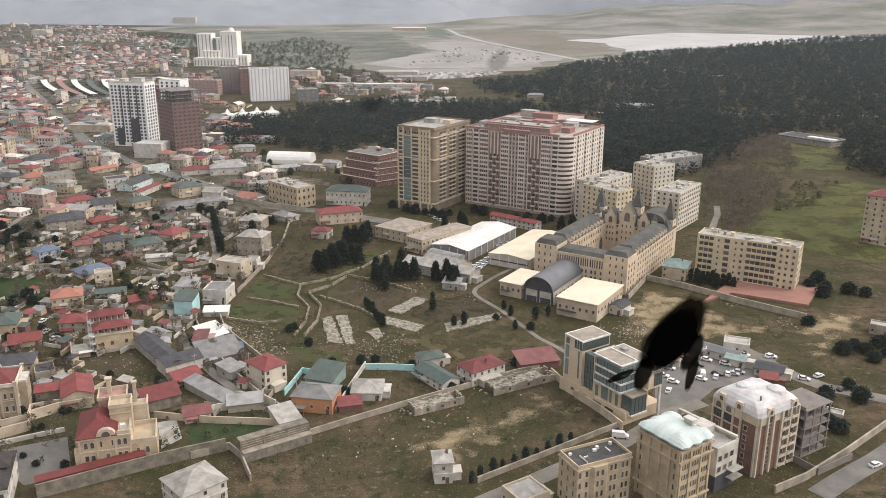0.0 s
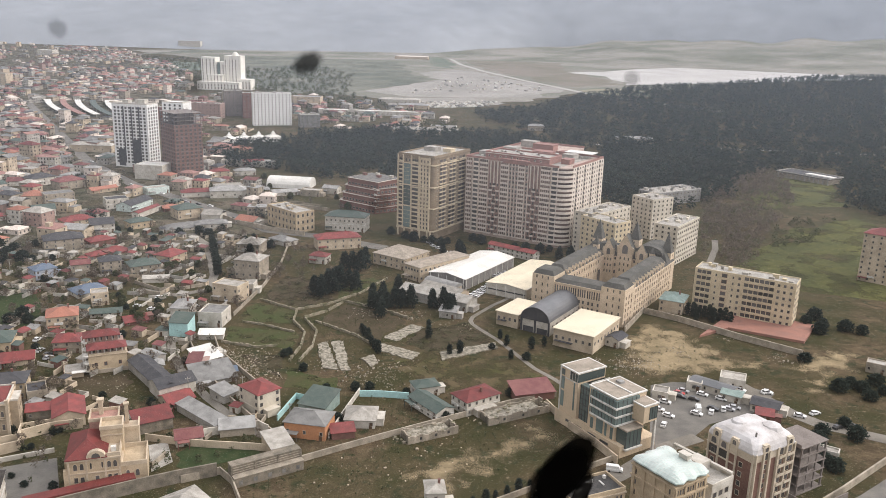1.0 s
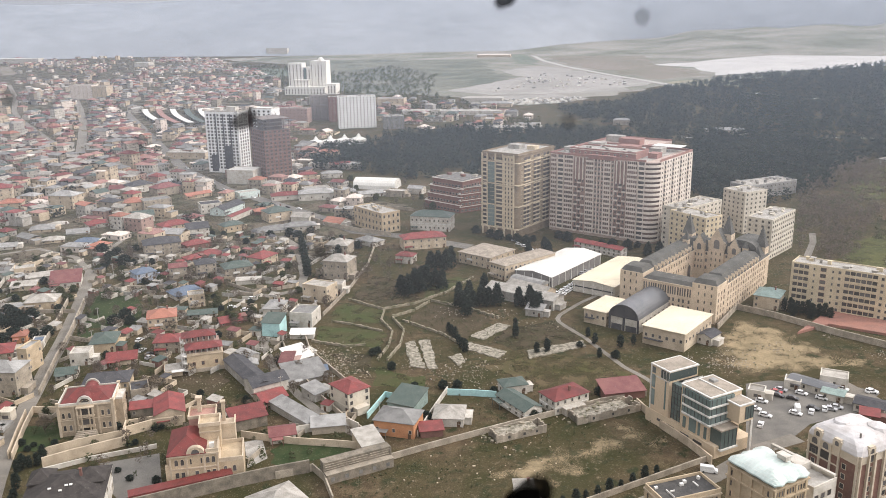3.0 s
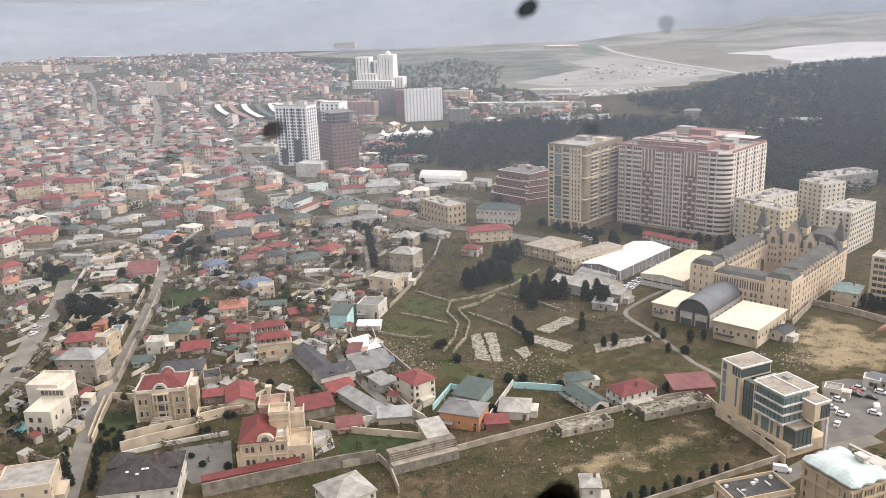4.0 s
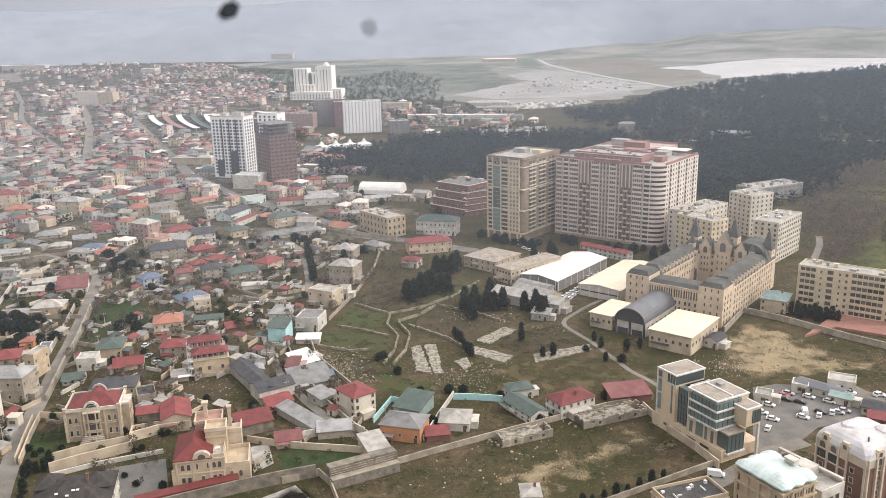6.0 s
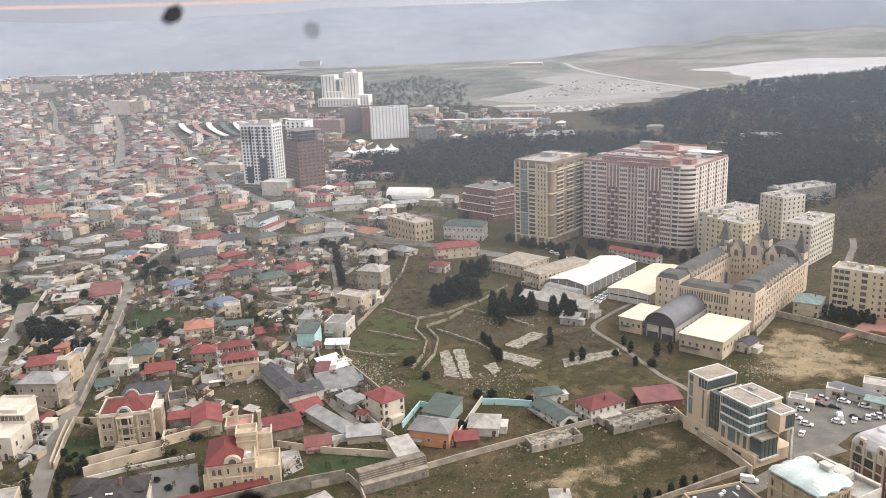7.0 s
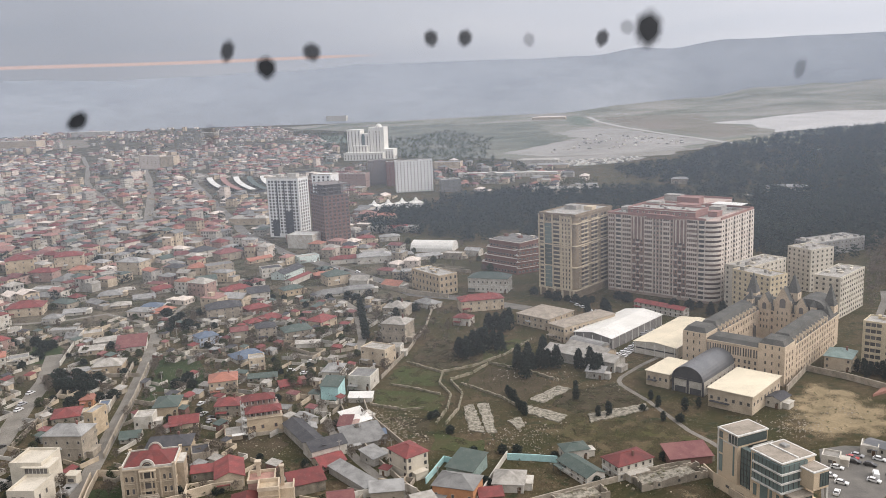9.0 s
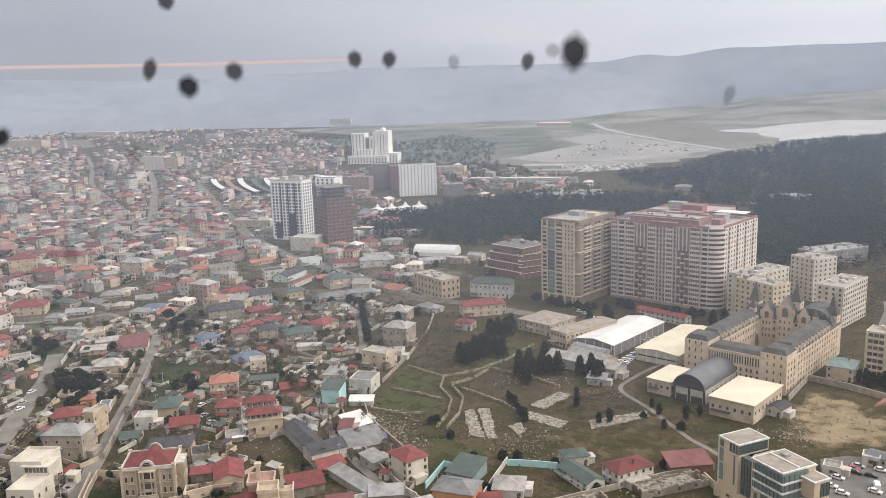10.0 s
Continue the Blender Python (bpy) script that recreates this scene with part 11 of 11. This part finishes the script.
# ---- sheds and lots beyond ----
def striped_sheds():
    for i, (mat, label) in enumerate(((WHITE_SHEET, "long curved white market shed roof"), (ROOF_PINK, "long curved dull red market shed roof"), (WHITE_SHEET, "long curved white market shed roof"), (GREEN_ROOF, "long curved green market shed roof"), (WHITE_SHEET, "long curved white market shed roof"))):
        root = thing("market_shed", -379 + i * 21, 1294 - i * 2, -67 - i, label, "shed", "market sheds")
        s = Shape()
        for k in range(8):
            a, b = k / 8, (k + 1) / 8
            y0, y1 = 10 * (a - 0.5) ** 2 * 4, 10 * (b - 0.5) ** 2 * 4
            x0, x1 = -105 + 210 * a, -105 + 210 * b
            s.prism([(x0, y0 * 0.6 - 4.5), (x1, y1 * 0.6 - 4.5), (x1, y1 * 0.6 + 4.5), (x0, y0 * 0.6 + 4.5)], 4.0, 4.5)
        part("roof", s, mat, root)
        for k in range(9):
            x0 = -105 + 210 * k / 8
            y0 = 10 * (k / 8 - 0.5) ** 2 * 4
            part("post", Shape().box(x0 - 0.3, y0 - 5, 0, x0 + 0.3, y0 - 4.4, 4.0), CONCRETE, root)


striped_sheds()
for args, w, d, h, wall, top, label in (
        (((76.3, 1267.1)), 150, 14, 6, PLASTER, WHITE_SHEET, "long white warehouse beyond the grove"),
        (((141.2, 1448.8)), 70, 24, 7, PLASTER, PALE_ROOF, "pale warehouse beside the vehicle lot"),
        (((156.0, 1365.9)), 50, 20, 6, STONE_PALE, GREY_ROOF, "grey warehouse beside the vehicle lot"),
        (((124.2, 1056.8)), 60, 18, 6, STONE_PALE, PALE_ROOF, "pale low shed among the trees"),
        (((164.7, 1088.6)), 34, 14, 6, PLASTER, GREY_ROOF, "white low shed among the trees"),
        (((-14.6, 1375.7)), 46, 24, 16, STONE_PALE, GREY_ROOF, "pale round-cornered office beyond the white block"),
        (((-1425.8, 3278.6)), 200, 40, 18, PLASTER, WHITE_SHEET, "long white hall on the town's edge"),
        (((-1338.3, 2547.3)), 170, 40, 26, STONE_PALE, PALE_ROOF, "long pale block on the town's edge"),
        (((-500.3, 3581.4)), 90, 24, 30, PLASTER, PALE_ROOF, "far white block on the ridge"),
        (((346.2, 3115.1)), 120, 50, 9, STONE_PALE, PINK_PALE, "pinkish works beyond the plain"),
        (((388.1, 986.2)), 46, 14, 6, STONE_GREY, GREY_ROOF, "low grey house in the woods"),
        (((-839.8, 2871.7)), 50, 40, 14, PLASTER, WHITE_SHEET, "white domed hall on the town's edge"),
        (((-607.2, 1669.1)), 46, 24, 26, PINK_PALE, PALE_ROOF, "pink eight-storey block in the far town"),
        (((-569.1, 1657.9)), 30, 24, 24, STONE_PALE, GREY_ROOF, "beige block in the far town"),
        (((-227.2, 899.3)), 44, 14, 7, STONE_PALE, PALE_ROOF, "long pale arcade beside the boulevard"),
        (((-78.6, 885.3)), 22, 16, 6, STONE_PALE, ORANGE_ROOF, "pale house with an orange roof by the grove"),
        (((-50.4, 811.8)), 20, 12, 5, PLASTER, GREY_ROOF, "white house beside the grove"),
        (((-78.4, 815.3)), 24, 10, 5, PLASTER, PALE_ROOF, "white house under the brown tower"),
        (((293.0, 1102.8)), 22, 10, 6, STONE_GREY, GREY_ROOF, "grey house among the pines")):
    house(*args, -12, w, d, h, "flat" if h > 12 or "white" in label else "hip", wall, top, max(1, int(h / 4)), max(3, int(w / 7)), 2, label=label, category="building", name="building", rise=2.5)


def lot_vehicles():
    """Rows of parked vehicles on the far lot and the gravel field."""
    s, rng = Shape(), random.Random(3)
    a, b = [(167.1, 1462.1), (320.5, 1492.1), (287.9, 1405.6), (180.6, 1377.8)], [(157.8, 1617.8), (354.0, 2153.1), (494.4, 1918.4), (503.7, 1770.9)]
    for poly, n in ((a, 420), (b, 160)):
        xs, ys = [p[0] for p in poly], [p[1] for p in poly]
        k = 0
        while k < n:
            x, y = rng.uniform(min(xs), max(xs)), rng.uniform(min(ys), max(ys))
            k += 1
            if not inside((x, y), poly):
                continue
            L, W, H = rng.choice(((5, 2.2, 1.6), (9, 2.6, 3.2), (7, 2.6, 3)))
            m = pose(x, y, 0.15, 0, 0, rng.choice((20, 110)))
            one = Shape().box(-L / 2, -W / 2, 0, L / 2, W / 2, H * 0.6, 0).box(-L / 3, -W / 2.2, H * 0.6, L / 4, W / 2.2, H, 0)
            i = len(s.v)
            s.v += [tuple(m @ Vector(p)) for p in one.v]
            s.f += [tuple(q + i for q in f) for f in one.f]
            s.m += [rng.randrange(3)] * len(one.f)
    tagged(new("far_vehicles", s.mesh("far_vehicles", WHITE_SHEET, GREY_ROOF, PLASTER)), "rows of pale parked vehicles on the far lot", "vehicles", kind="stuff")


lot_vehicles()

# ---- cars ----
PAINT = {k: material(k + "_car_paint", c, 0.3, alt=c, vary=0.03, spec=0.5) for k, c in (("white", (0.75, 0.75, 0.73)), ("black", (0.03, 0.03, 0.032)), ("silver", (0.4, 0.4, 0.41)), ("red", (0.4, 0.04, 0.035)))}
TYRE = material("tyre_rubber", (0.03, 0.03, 0.03), 0.9)


def car_model(colour, van=False):
    root = new("van" if van else "car")
    tagged(root, f"parked {colour} {'delivery van' if van else 'saloon car'} with dark windows", "van" if van else "car", "parked cars")
    L, W = (5.4, 2.0) if van else (4.5, 1.8)
    prof = [(-L / 2, 0.3), (L / 2, 0.3), (L / 2, 0.75), (L / 2 - 0.9, 0.95), (-L / 2 + 0.1, 1.0)] if not van else [(-L / 2, 0.3), (L / 2, 0.3), (L / 2, 1.0), (L / 2 - 0.7, 1.15), (-L / 2, 1.2)]
    top = [(-L / 2 + 0.35, 0.98), (L / 2 - 1.2, 0.95), (L / 2 - 1.9, 1.45), (-L / 2 + 0.9, 1.48)] if not van else [(-L / 2, 1.18), (L / 2 - 0.8, 1.12), (L / 2 - 1.5, 2.1), (-L / 2, 2.15)]

    def extrude(pr, w):
        s = Shape()
        n = len(pr)
        s.face([(x, -w / 2, z) for x, z in pr]).face([(x, w / 2, z) for x, z in pr[::-1]])
        for i in range(n):
            p, q = pr[i], pr[(i + 1) % n]
            s.face([(q[0], -w / 2, q[1]), (p[0], -w / 2, p[1]), (p[0], w / 2, p[1]), (q[0], w / 2, q[1])])
        return s
    part("body", extrude(prof, W), PAINT[colour], root)
    part("cabin", extrude(top, W * 0.88), PAINT[colour] if van else GLASS, root)
    x0, x1, z = (top[3][0], top[2][0], top[3][1])
    part("roof_panel", Shape().box(x0, -W * 0.42, z - 0.03, x1, W * 0.42, z + 0.05), PAINT[colour], root)
    if van:
        part("windscreen", Shape().face([(L / 2 - 0.82, -W * 0.4, 1.15), (L / 2 - 0.82, W * 0.4, 1.15), (L / 2 - 1.45, W * 0.4, 2.02), (L / 2 - 1.45, -W * 0.4, 2.02)]), GLASS, root)
    wheel = Shape().prism([(0.32 * math.cos(6.283 * i / 10), 0.32 * math.sin(6.283 * i / 10)) for i in range(10)], -0.11, 0.11).mesh("wheel", TYRE)
    for sx in (-1, 1):
        for sy in (-1, 1):
            part("wheel", wheel, (), root, at=pose(sx * L * 0.31, sy * (W / 2 - 0.1), 0.32, 90, 0, 0))
    return root


MODELS = {}


def park(colour, p, ang, van=False, z=0.05):
    key = (colour, van)
    m = pose(p[0], p[1], z, 0, 0, ang)
    if key not in MODELS:
        MODELS[key] = car_model(*key)
        MODELS[key].matrix_basis = m
    else:
        copy_thing(MODELS[key], m)


for colour, ang, pts in (
        ("white", -40, [(131.4, 279.4), (126.4, 273.6), (127.9, 268.0), (149.1, 284.7), (154.7, 280.1), (166.3, 287.1), (176.2, 284.1), (177.9, 263.3), (139.3, 268.7)]),
        ("white", 60, [(145.6, 269.5), (151.4, 271.3), (123.3, 261.3)]),
        ("black", -40, [(137.1, 285.8), (143.8, 280.7), (139.5, 283.5), (125.6, 277.0), (147.5, 272.1)]),
        ("red", -35, [(140.1, 286.5)]), ("silver", -35, [(142.8, 288.3), (153.5, 271.1), (156.3, 272.2), (160.0, 281.6)]),
        ("white", 65, [(-207.2, 363.8), (-212.8, 386.0), (-117.1, 350.9), (-121.9, 363.7)]), ("silver", 65, [(-209.3, 371.2), (-111.4, 342.6)]), ("black", 65, [(-112.6, 346.0), (-193.3, 321.9)]),
        ("white", 20, [(184.9, 264.8), (166.3, 204.4), (175.8, 284.3)]), ("black", 20, [(186.8, 253.3), (192.5, 254.4)]),
        ("white", -45, [(75.5, 505.7), (78.0, 498.8), (82.0, 494.4), (72.7, 511.5)]), ("silver", -45, [(71.3, 520.0), (194.2, 456.4), (194.6, 444.9)]), ("red", -45, [(148.0, 472.9)]),
        ("white", 50, [(79.0, 412.0), (82.0, 415.6), (84.8, 419.2), (88.1, 423.7), (91.4, 428.4), (94.3, 432.2), (97.3, 436.1), (100.5, 441.0), (103.5, 446.1), (81.7, 409.1), (84.6, 413.5), (87.3, 417.1), (90.6, 421.6), (93.7, 426.3), (96.6, 430.0), (100.1, 434.9)]),
        ("silver", 52, [(99.2, 445.3), (102.0, 449.4), (79.6, 407.4), (106.3, 451.3)]), ("white", 20, [(-88.1, 405.6), (-80.6, 400.8), (-60.8, 403.9), (-45.0, 411.9), (-80.1, 418.7)]),
        ("white", -30, [(-153.2, 715.8), (-122.5, 679.2), (-79.8, 632.4), (-185.7, 773.0), (-213.1, 831.7)]), ("silver", -30, [(-140.4, 699.7), (-170.0, 748.8), (-99.2, 646.5)]), ("black", -30, [(-89.4, 639.4), (-58.8, 592.8)])):
    for p in pts:
        park(colour, p, ang + (p[0] * 13 % 9) - 4, z=0.0 if ang == -45 else 0.05)
park("white", [(141.6, 272.2)][0], 70, True)
park("white", [(94.3, 232.3)][0], -20, True)


# ---- rubble and poles ----
def rubble(name, spots, n, label, seed, spread, mat):
    rng = random.Random(seed)
    s = Shape()
    for _ in range(n):
        px, py = rng.choice(spots)
        x, y = px + rng.gauss(0, spread), py + rng.gauss(0, spread)
        r = rng.uniform(0.1, 0.32) * (1.8 if rng.random() < 0.1 else 1)
        k = [(x + r * rng.uniform(0.6, 1.2) * math.cos(q), y + r * rng.uniform(0.6, 1.2) * math.sin(q)) for q in (0.3, 1.5, 2.9, 4.1, 5.3)]
        s.prism(k, -0.05, r * rng.uniform(0.5, 1.1))
    tagged(new(name, s.mesh(name, mat)), label, "rubble", kind="stuff")


rubble("stone_rubble", [(-34.0, 332.7), (-28.7, 326.3), (-23.6, 320.2), (-19.9, 317.2), (-37.3, 342.3), (-26.9, 335.4), (-31.8, 335.7), (-42.6, 345.9)], 450, "pale stone rubble spilling beside the alley", 2, 4.0, STONE_GREY)
rubble("garden_rubble", [(21.2, 317.6), (25.6, 314.5), (16.4, 315.0), (31.0, 322.9), (18.2, 306.7), (2.7, 324.3), (28.9, 300.9), (-21.9, 344.3), (47.7, 383.9), (23.1, 385.4), (62.2, 371.3)], 500, "pale stones strewn over the ruined garden", 3, 6.0, STONE_GREY)
rubble("lot_rubble", [(41.1, 263.4), (28.9, 259.8), (53.6, 267.0), (10.4, 238.3), (19.7, 241.4), (41.4, 240.5), (31.9, 251.9), (67.3, 275.0), (60.3, 270.9), (1.3, 232.0)], 70, "pale debris strewn over the grassy lot", 4, 7.0, STONE_PALE)
rubble("field_rubble", [(125.7, 316.1), (129.3, 312.7), (137.5, 314.9), (133.9, 321.4), (158.3, 328.6), (193.0, 345.9), (199.1, 318.3)], 420, "broken stone heap on the field", 5, 4.5, STONE_GREY)
rubble("yard_rubble", [(-88.9, 317.4), (-82.4, 319.9), (-90.9, 306.5), (-75.9, 311.2), (-179.3, 333.2), (-177.7, 310.0), (-145.1, 404.6), (-58.8, 353.4), (-52.8, 346.4), (-166.4, 471.1), (-173.8, 483.4)], 170, "scattered builders' rubble between the houses", 6, 3.0, RUBBLE_STONE)


def pole(x, y, h=8.5):
    root = thing("utility_pole", x, y, 20, "grey concrete utility pole with a crossarm", "pole", "utility poles")
    s = Shape()
    s.prism([(0.14 * math.cos(q), 0.14 * math.sin(q)) for q in (0, 1.05, 2.1, 3.14, 4.19, 5.24)], 0, h)
    part("shaft", s, CONCRETE, root)
    part("crossarm", Shape().box(-0.9, -0.06, h - 0.7, 0.9, 0.06, h - 0.55), CONCRETE, root)
    for u in (-0.8, 0, 0.8):
        part("insulator", Shape().box(u - 0.06, -0.06, h - 0.55, u + 0.06, 0.06, h - 0.35), FRAME, root)


for p in [(-180.5, 333.2), (-231.4, 481.7), (-166.2, 465.4), (-107.0, 461.2), (-90.5, 410.2), (-38.8, 326.8), (-140.6, 357.5), (-143.3, 270.2), (-148.3, 388.0), (-51.9, 382.6), (-128.9, 295.1), (-49.0, 299.6), (-29.0, 298.8), (-10.7, 274.4)]:
    pole(*p)


# ---- the lookout room with its dirty window ----
EYE = 140.0
ROOM = material("grey_room_plaster", (0.3, 0.3, 0.3), 0.9)


def room():
    z0, z1, w, yf, yb = EYE - 1.6, EYE + 1.3, 2.6, 0.36, -3.4
    for name, box, label in (
            ("floor", (-w, yb, z0 - 0.3, w, yf + 0.14, z0), "plain grey floor of the lookout room"),
            ("ceiling", (-w, yb, z1, w, yf + 0.14, z1 + 0.3), "plain grey ceiling of the lookout room"),
            ("wall_south", (-w, yb - 0.2, z0 - 0.3, w, yb, z1 + 0.3), "plain grey back wall"),
            ("wall_east", (w, yb - 0.2, z0 - 0.3, w + 0.2, yf + 0.14, z1 + 0.3), "plain grey side wall"),
            ("wall_west", (-w - 0.2, yb - 0.2, z0 - 0.3, -w, yf + 0.14, z1 + 0.3), "plain grey side wall"),
            ("wall_north_sill", (-w, yf, z0, w, yf + 0.14, EYE - 0.75), "plain wall under the window"),
            ("wall_north_head", (-w, yf, EYE + 0.75, w, yf + 0.14, z1), "plain wall over the window"),
            ("wall_tower", (-w - 0.2, yb - 0.2, -0.2, w + 0.2, yf + 0.14, z0 - 0.3), "plain grey shaft under the lookout room")):
        tagged(new(name, Shape().box(*box).mesh(name, ROOM)), label, name.split("_")[0], kind="structure")


def dusty_haze_glass():
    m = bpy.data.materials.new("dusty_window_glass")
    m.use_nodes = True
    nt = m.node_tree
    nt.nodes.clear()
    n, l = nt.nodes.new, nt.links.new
    out, clear, dust_haze, mx = n("ShaderNodeOutputMaterial"), n("ShaderNodeBsdfTransparent"), n("ShaderNodeBsdfTranslucent"), n("ShaderNodeMixShader")
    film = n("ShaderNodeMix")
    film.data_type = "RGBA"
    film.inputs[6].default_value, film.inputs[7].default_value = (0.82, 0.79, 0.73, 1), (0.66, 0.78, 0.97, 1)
    l(film.outputs[2], dust_haze.inputs[0])
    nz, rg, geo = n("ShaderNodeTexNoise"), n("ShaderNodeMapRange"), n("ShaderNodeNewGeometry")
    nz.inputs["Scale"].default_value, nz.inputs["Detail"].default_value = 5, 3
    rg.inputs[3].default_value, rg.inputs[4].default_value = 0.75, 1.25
    # the dust film thickens and turns blue upwards, painting in distance haze
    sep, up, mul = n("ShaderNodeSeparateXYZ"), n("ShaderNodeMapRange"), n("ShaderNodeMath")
    up.inputs[3].default_value, up.inputs[4].default_value = DUST_HAZE * 0.22, DUST_HAZE * 3.4
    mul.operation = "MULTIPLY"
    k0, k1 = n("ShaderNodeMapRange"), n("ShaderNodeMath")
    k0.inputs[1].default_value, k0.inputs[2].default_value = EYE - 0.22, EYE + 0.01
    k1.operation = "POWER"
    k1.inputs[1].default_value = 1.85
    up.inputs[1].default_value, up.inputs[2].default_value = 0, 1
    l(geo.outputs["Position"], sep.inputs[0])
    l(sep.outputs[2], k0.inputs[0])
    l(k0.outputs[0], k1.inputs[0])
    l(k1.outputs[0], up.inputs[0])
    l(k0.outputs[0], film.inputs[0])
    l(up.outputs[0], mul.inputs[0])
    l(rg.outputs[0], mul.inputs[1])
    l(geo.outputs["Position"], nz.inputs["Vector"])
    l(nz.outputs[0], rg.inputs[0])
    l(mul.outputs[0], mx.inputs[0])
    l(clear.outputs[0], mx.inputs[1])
    l(dust_haze.outputs[0], mx.inputs[2])
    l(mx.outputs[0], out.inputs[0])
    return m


def dirt_material(name, strength, core=0.55):
    """Dirt that thins out towards its edge."""
    m = bpy.data.materials.new(name)
    m.use_nodes = True
    nt = m.node_tree
    n, l = nt.nodes.new, nt.links.new
    b = nt.nodes["Principled BSDF"]
    b.inputs["Base Color"].default_value = (0.03, 0.025, 0.022, 1)
    b.inputs["Roughness"].default_value = 0.95
    co, ln, rg, nz = n("ShaderNodeTexCoord"), n("ShaderNodeVectorMath"), n("ShaderNodeMapRange"), n("ShaderNodeTexNoise")
    ln.operation = "LENGTH"
    nz.inputs["Scale"].default_value = 1.6
    l(co.outputs["Object"], ln.inputs[0])
    l(co.outputs["Object"], nz.inputs["Vector"])
    ad = n("ShaderNodeMath")
    ad.operation = "MULTIPLY_ADD"
    ad.inputs[1].default_value = 0.35
    l(nz.outputs[0], ad.inputs[0])
    l(ln.outputs["Value"], ad.inputs[2])
    rg.interpolation_type = "SMOOTHSTEP"
    rg.inputs[1].default_value, rg.inputs[2].default_value = 1.12, core
    rg.inputs[3].default_value, rg.inputs[4].default_value = 0.0, strength
    l(ad.outputs[0], rg.inputs[0])
    l(rg.outputs[0], b.inputs["Alpha"])
    return m


DUST_HAZE = 0.055
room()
pane = new("window_1", Shape().box(-2.6, 0.405, EYE - 0.75, 2.6, 0.411, EYE + 0.75).mesh("window_1", dusty_haze_glass()))
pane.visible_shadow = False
tagged(pane, "dusty window pane tinted with distance haze, with specks of dark dirt", "window", kind="structure")
DIRT_DARK, DIRT_SOFT, DIRT_FAINT = dirt_material("dark_dirt", 0.92), dirt_material("soft_dirt", 0.84), dirt_material("faint_dirt", 0.38)


def speck(x, z, w, h, turn, mat, size=0.9):
    """A spot of dirt stuck on the inside of the pane."""
    k = 20
    s = Shape().face([(math.cos(6.2832 * i / k), 0, math.sin(6.2832 * i / k)) for i in range(k)])
    ob = part("dirt_speck", s, mat, pane)
    ob.matrix_basis = Matrix.LocRotScale((x, 0.4 - 0.0006 * len(pane.children), EYE + z), Euler((0, radians(turn), 0)), (w * size, 1, h * size))
    ob.visible_shadow = False


speck(-0.0198, 0.0001, 0.009, 0.006, -35, DIRT_DARK)
speck(0.0434, -0.0088, 0.006, 0.0065, 0, DIRT_FAINT)
speck(-0.1419, -0.0519, 0.011, 0.007, -30, DIRT_SOFT)
speck(-0.1923, -0.0627, 0.008, 0.006, -30, DIRT_FAINT)
speck(-0.1090, -0.1163, 0.009, 0.0065, -40, DIRT_FAINT)
speck(-0.1693, -0.1358, 0.009, 0.006, -30, DIRT_FAINT)
speck(-0.3229, -0.2563, 0.008, 0.008, 0, DIRT_FAINT)
speck(0.0095, -0.0559, 0.006, 0.006, 0, DIRT_FAINT)
speck(-0.2459, -0.0396, 0.006, 0.006, 0, DIRT_FAINT)
speck(0.0559, 0.0292, 0.005, 0.008, 20, DIRT_SOFT)
speck(0.3177, 0.0104, 0.004, 0.007, 20, DIRT_FAINT)
speck(0.0734, 0.0209, 0.0075, 0.008, 10, DIRT_DARK)
speck(0.0950, 0.0271, 0.0065, 0.0065, 0, DIRT_SOFT)
speck(0.1498, 0.0309, 0.005, 0.006, 0, DIRT_SOFT)
speck(0.1652, 0.0303, 0.005, 0.006, 20, DIRT_SOFT)
speck(0.1941, 0.0283, 0.004, 0.005, 0, DIRT_FAINT)
speck(0.2270, 0.0276, 0.0045, 0.0062, 20, DIRT_SOFT)
speck(0.2381, 0.0319, 0.005, 0.005, 0, DIRT_FAINT)
speck(0.2475, 0.0307, 0.0095, 0.0125, 10, DIRT_DARK)
speck(0.0681, 0.0581, 0.006, 0.006, 0, DIRT_SOFT)
# one big insect-like shape with ragged leg strands, laid out in smears
INSECT_SMEAR = dirt_material("brown_dirt", 0.95, 0.86)
for x, z, w, h, turn in ((-0.0045, -0.2545, 0.0235, 0.0142, -56), (-0.0125, -0.2640, 0.0215, 0.0148, -60), (-0.0080, -0.2600, 0.0235, 0.0150, -58),
                         (-0.0235, -0.2790, 0.0123, 0.0058, -78), (0.0035, -0.2805, 0.0130, 0.0034, -80), (0.0025, -0.2680, 0.0142, 0.0055, -70),
                         (-0.0365, -0.2790, 0.0099, 0.0026, -22)):
    speck(x - 0.005, z, w, h, turn, INSECT_SMEAR, 1.0)
flush_pools()
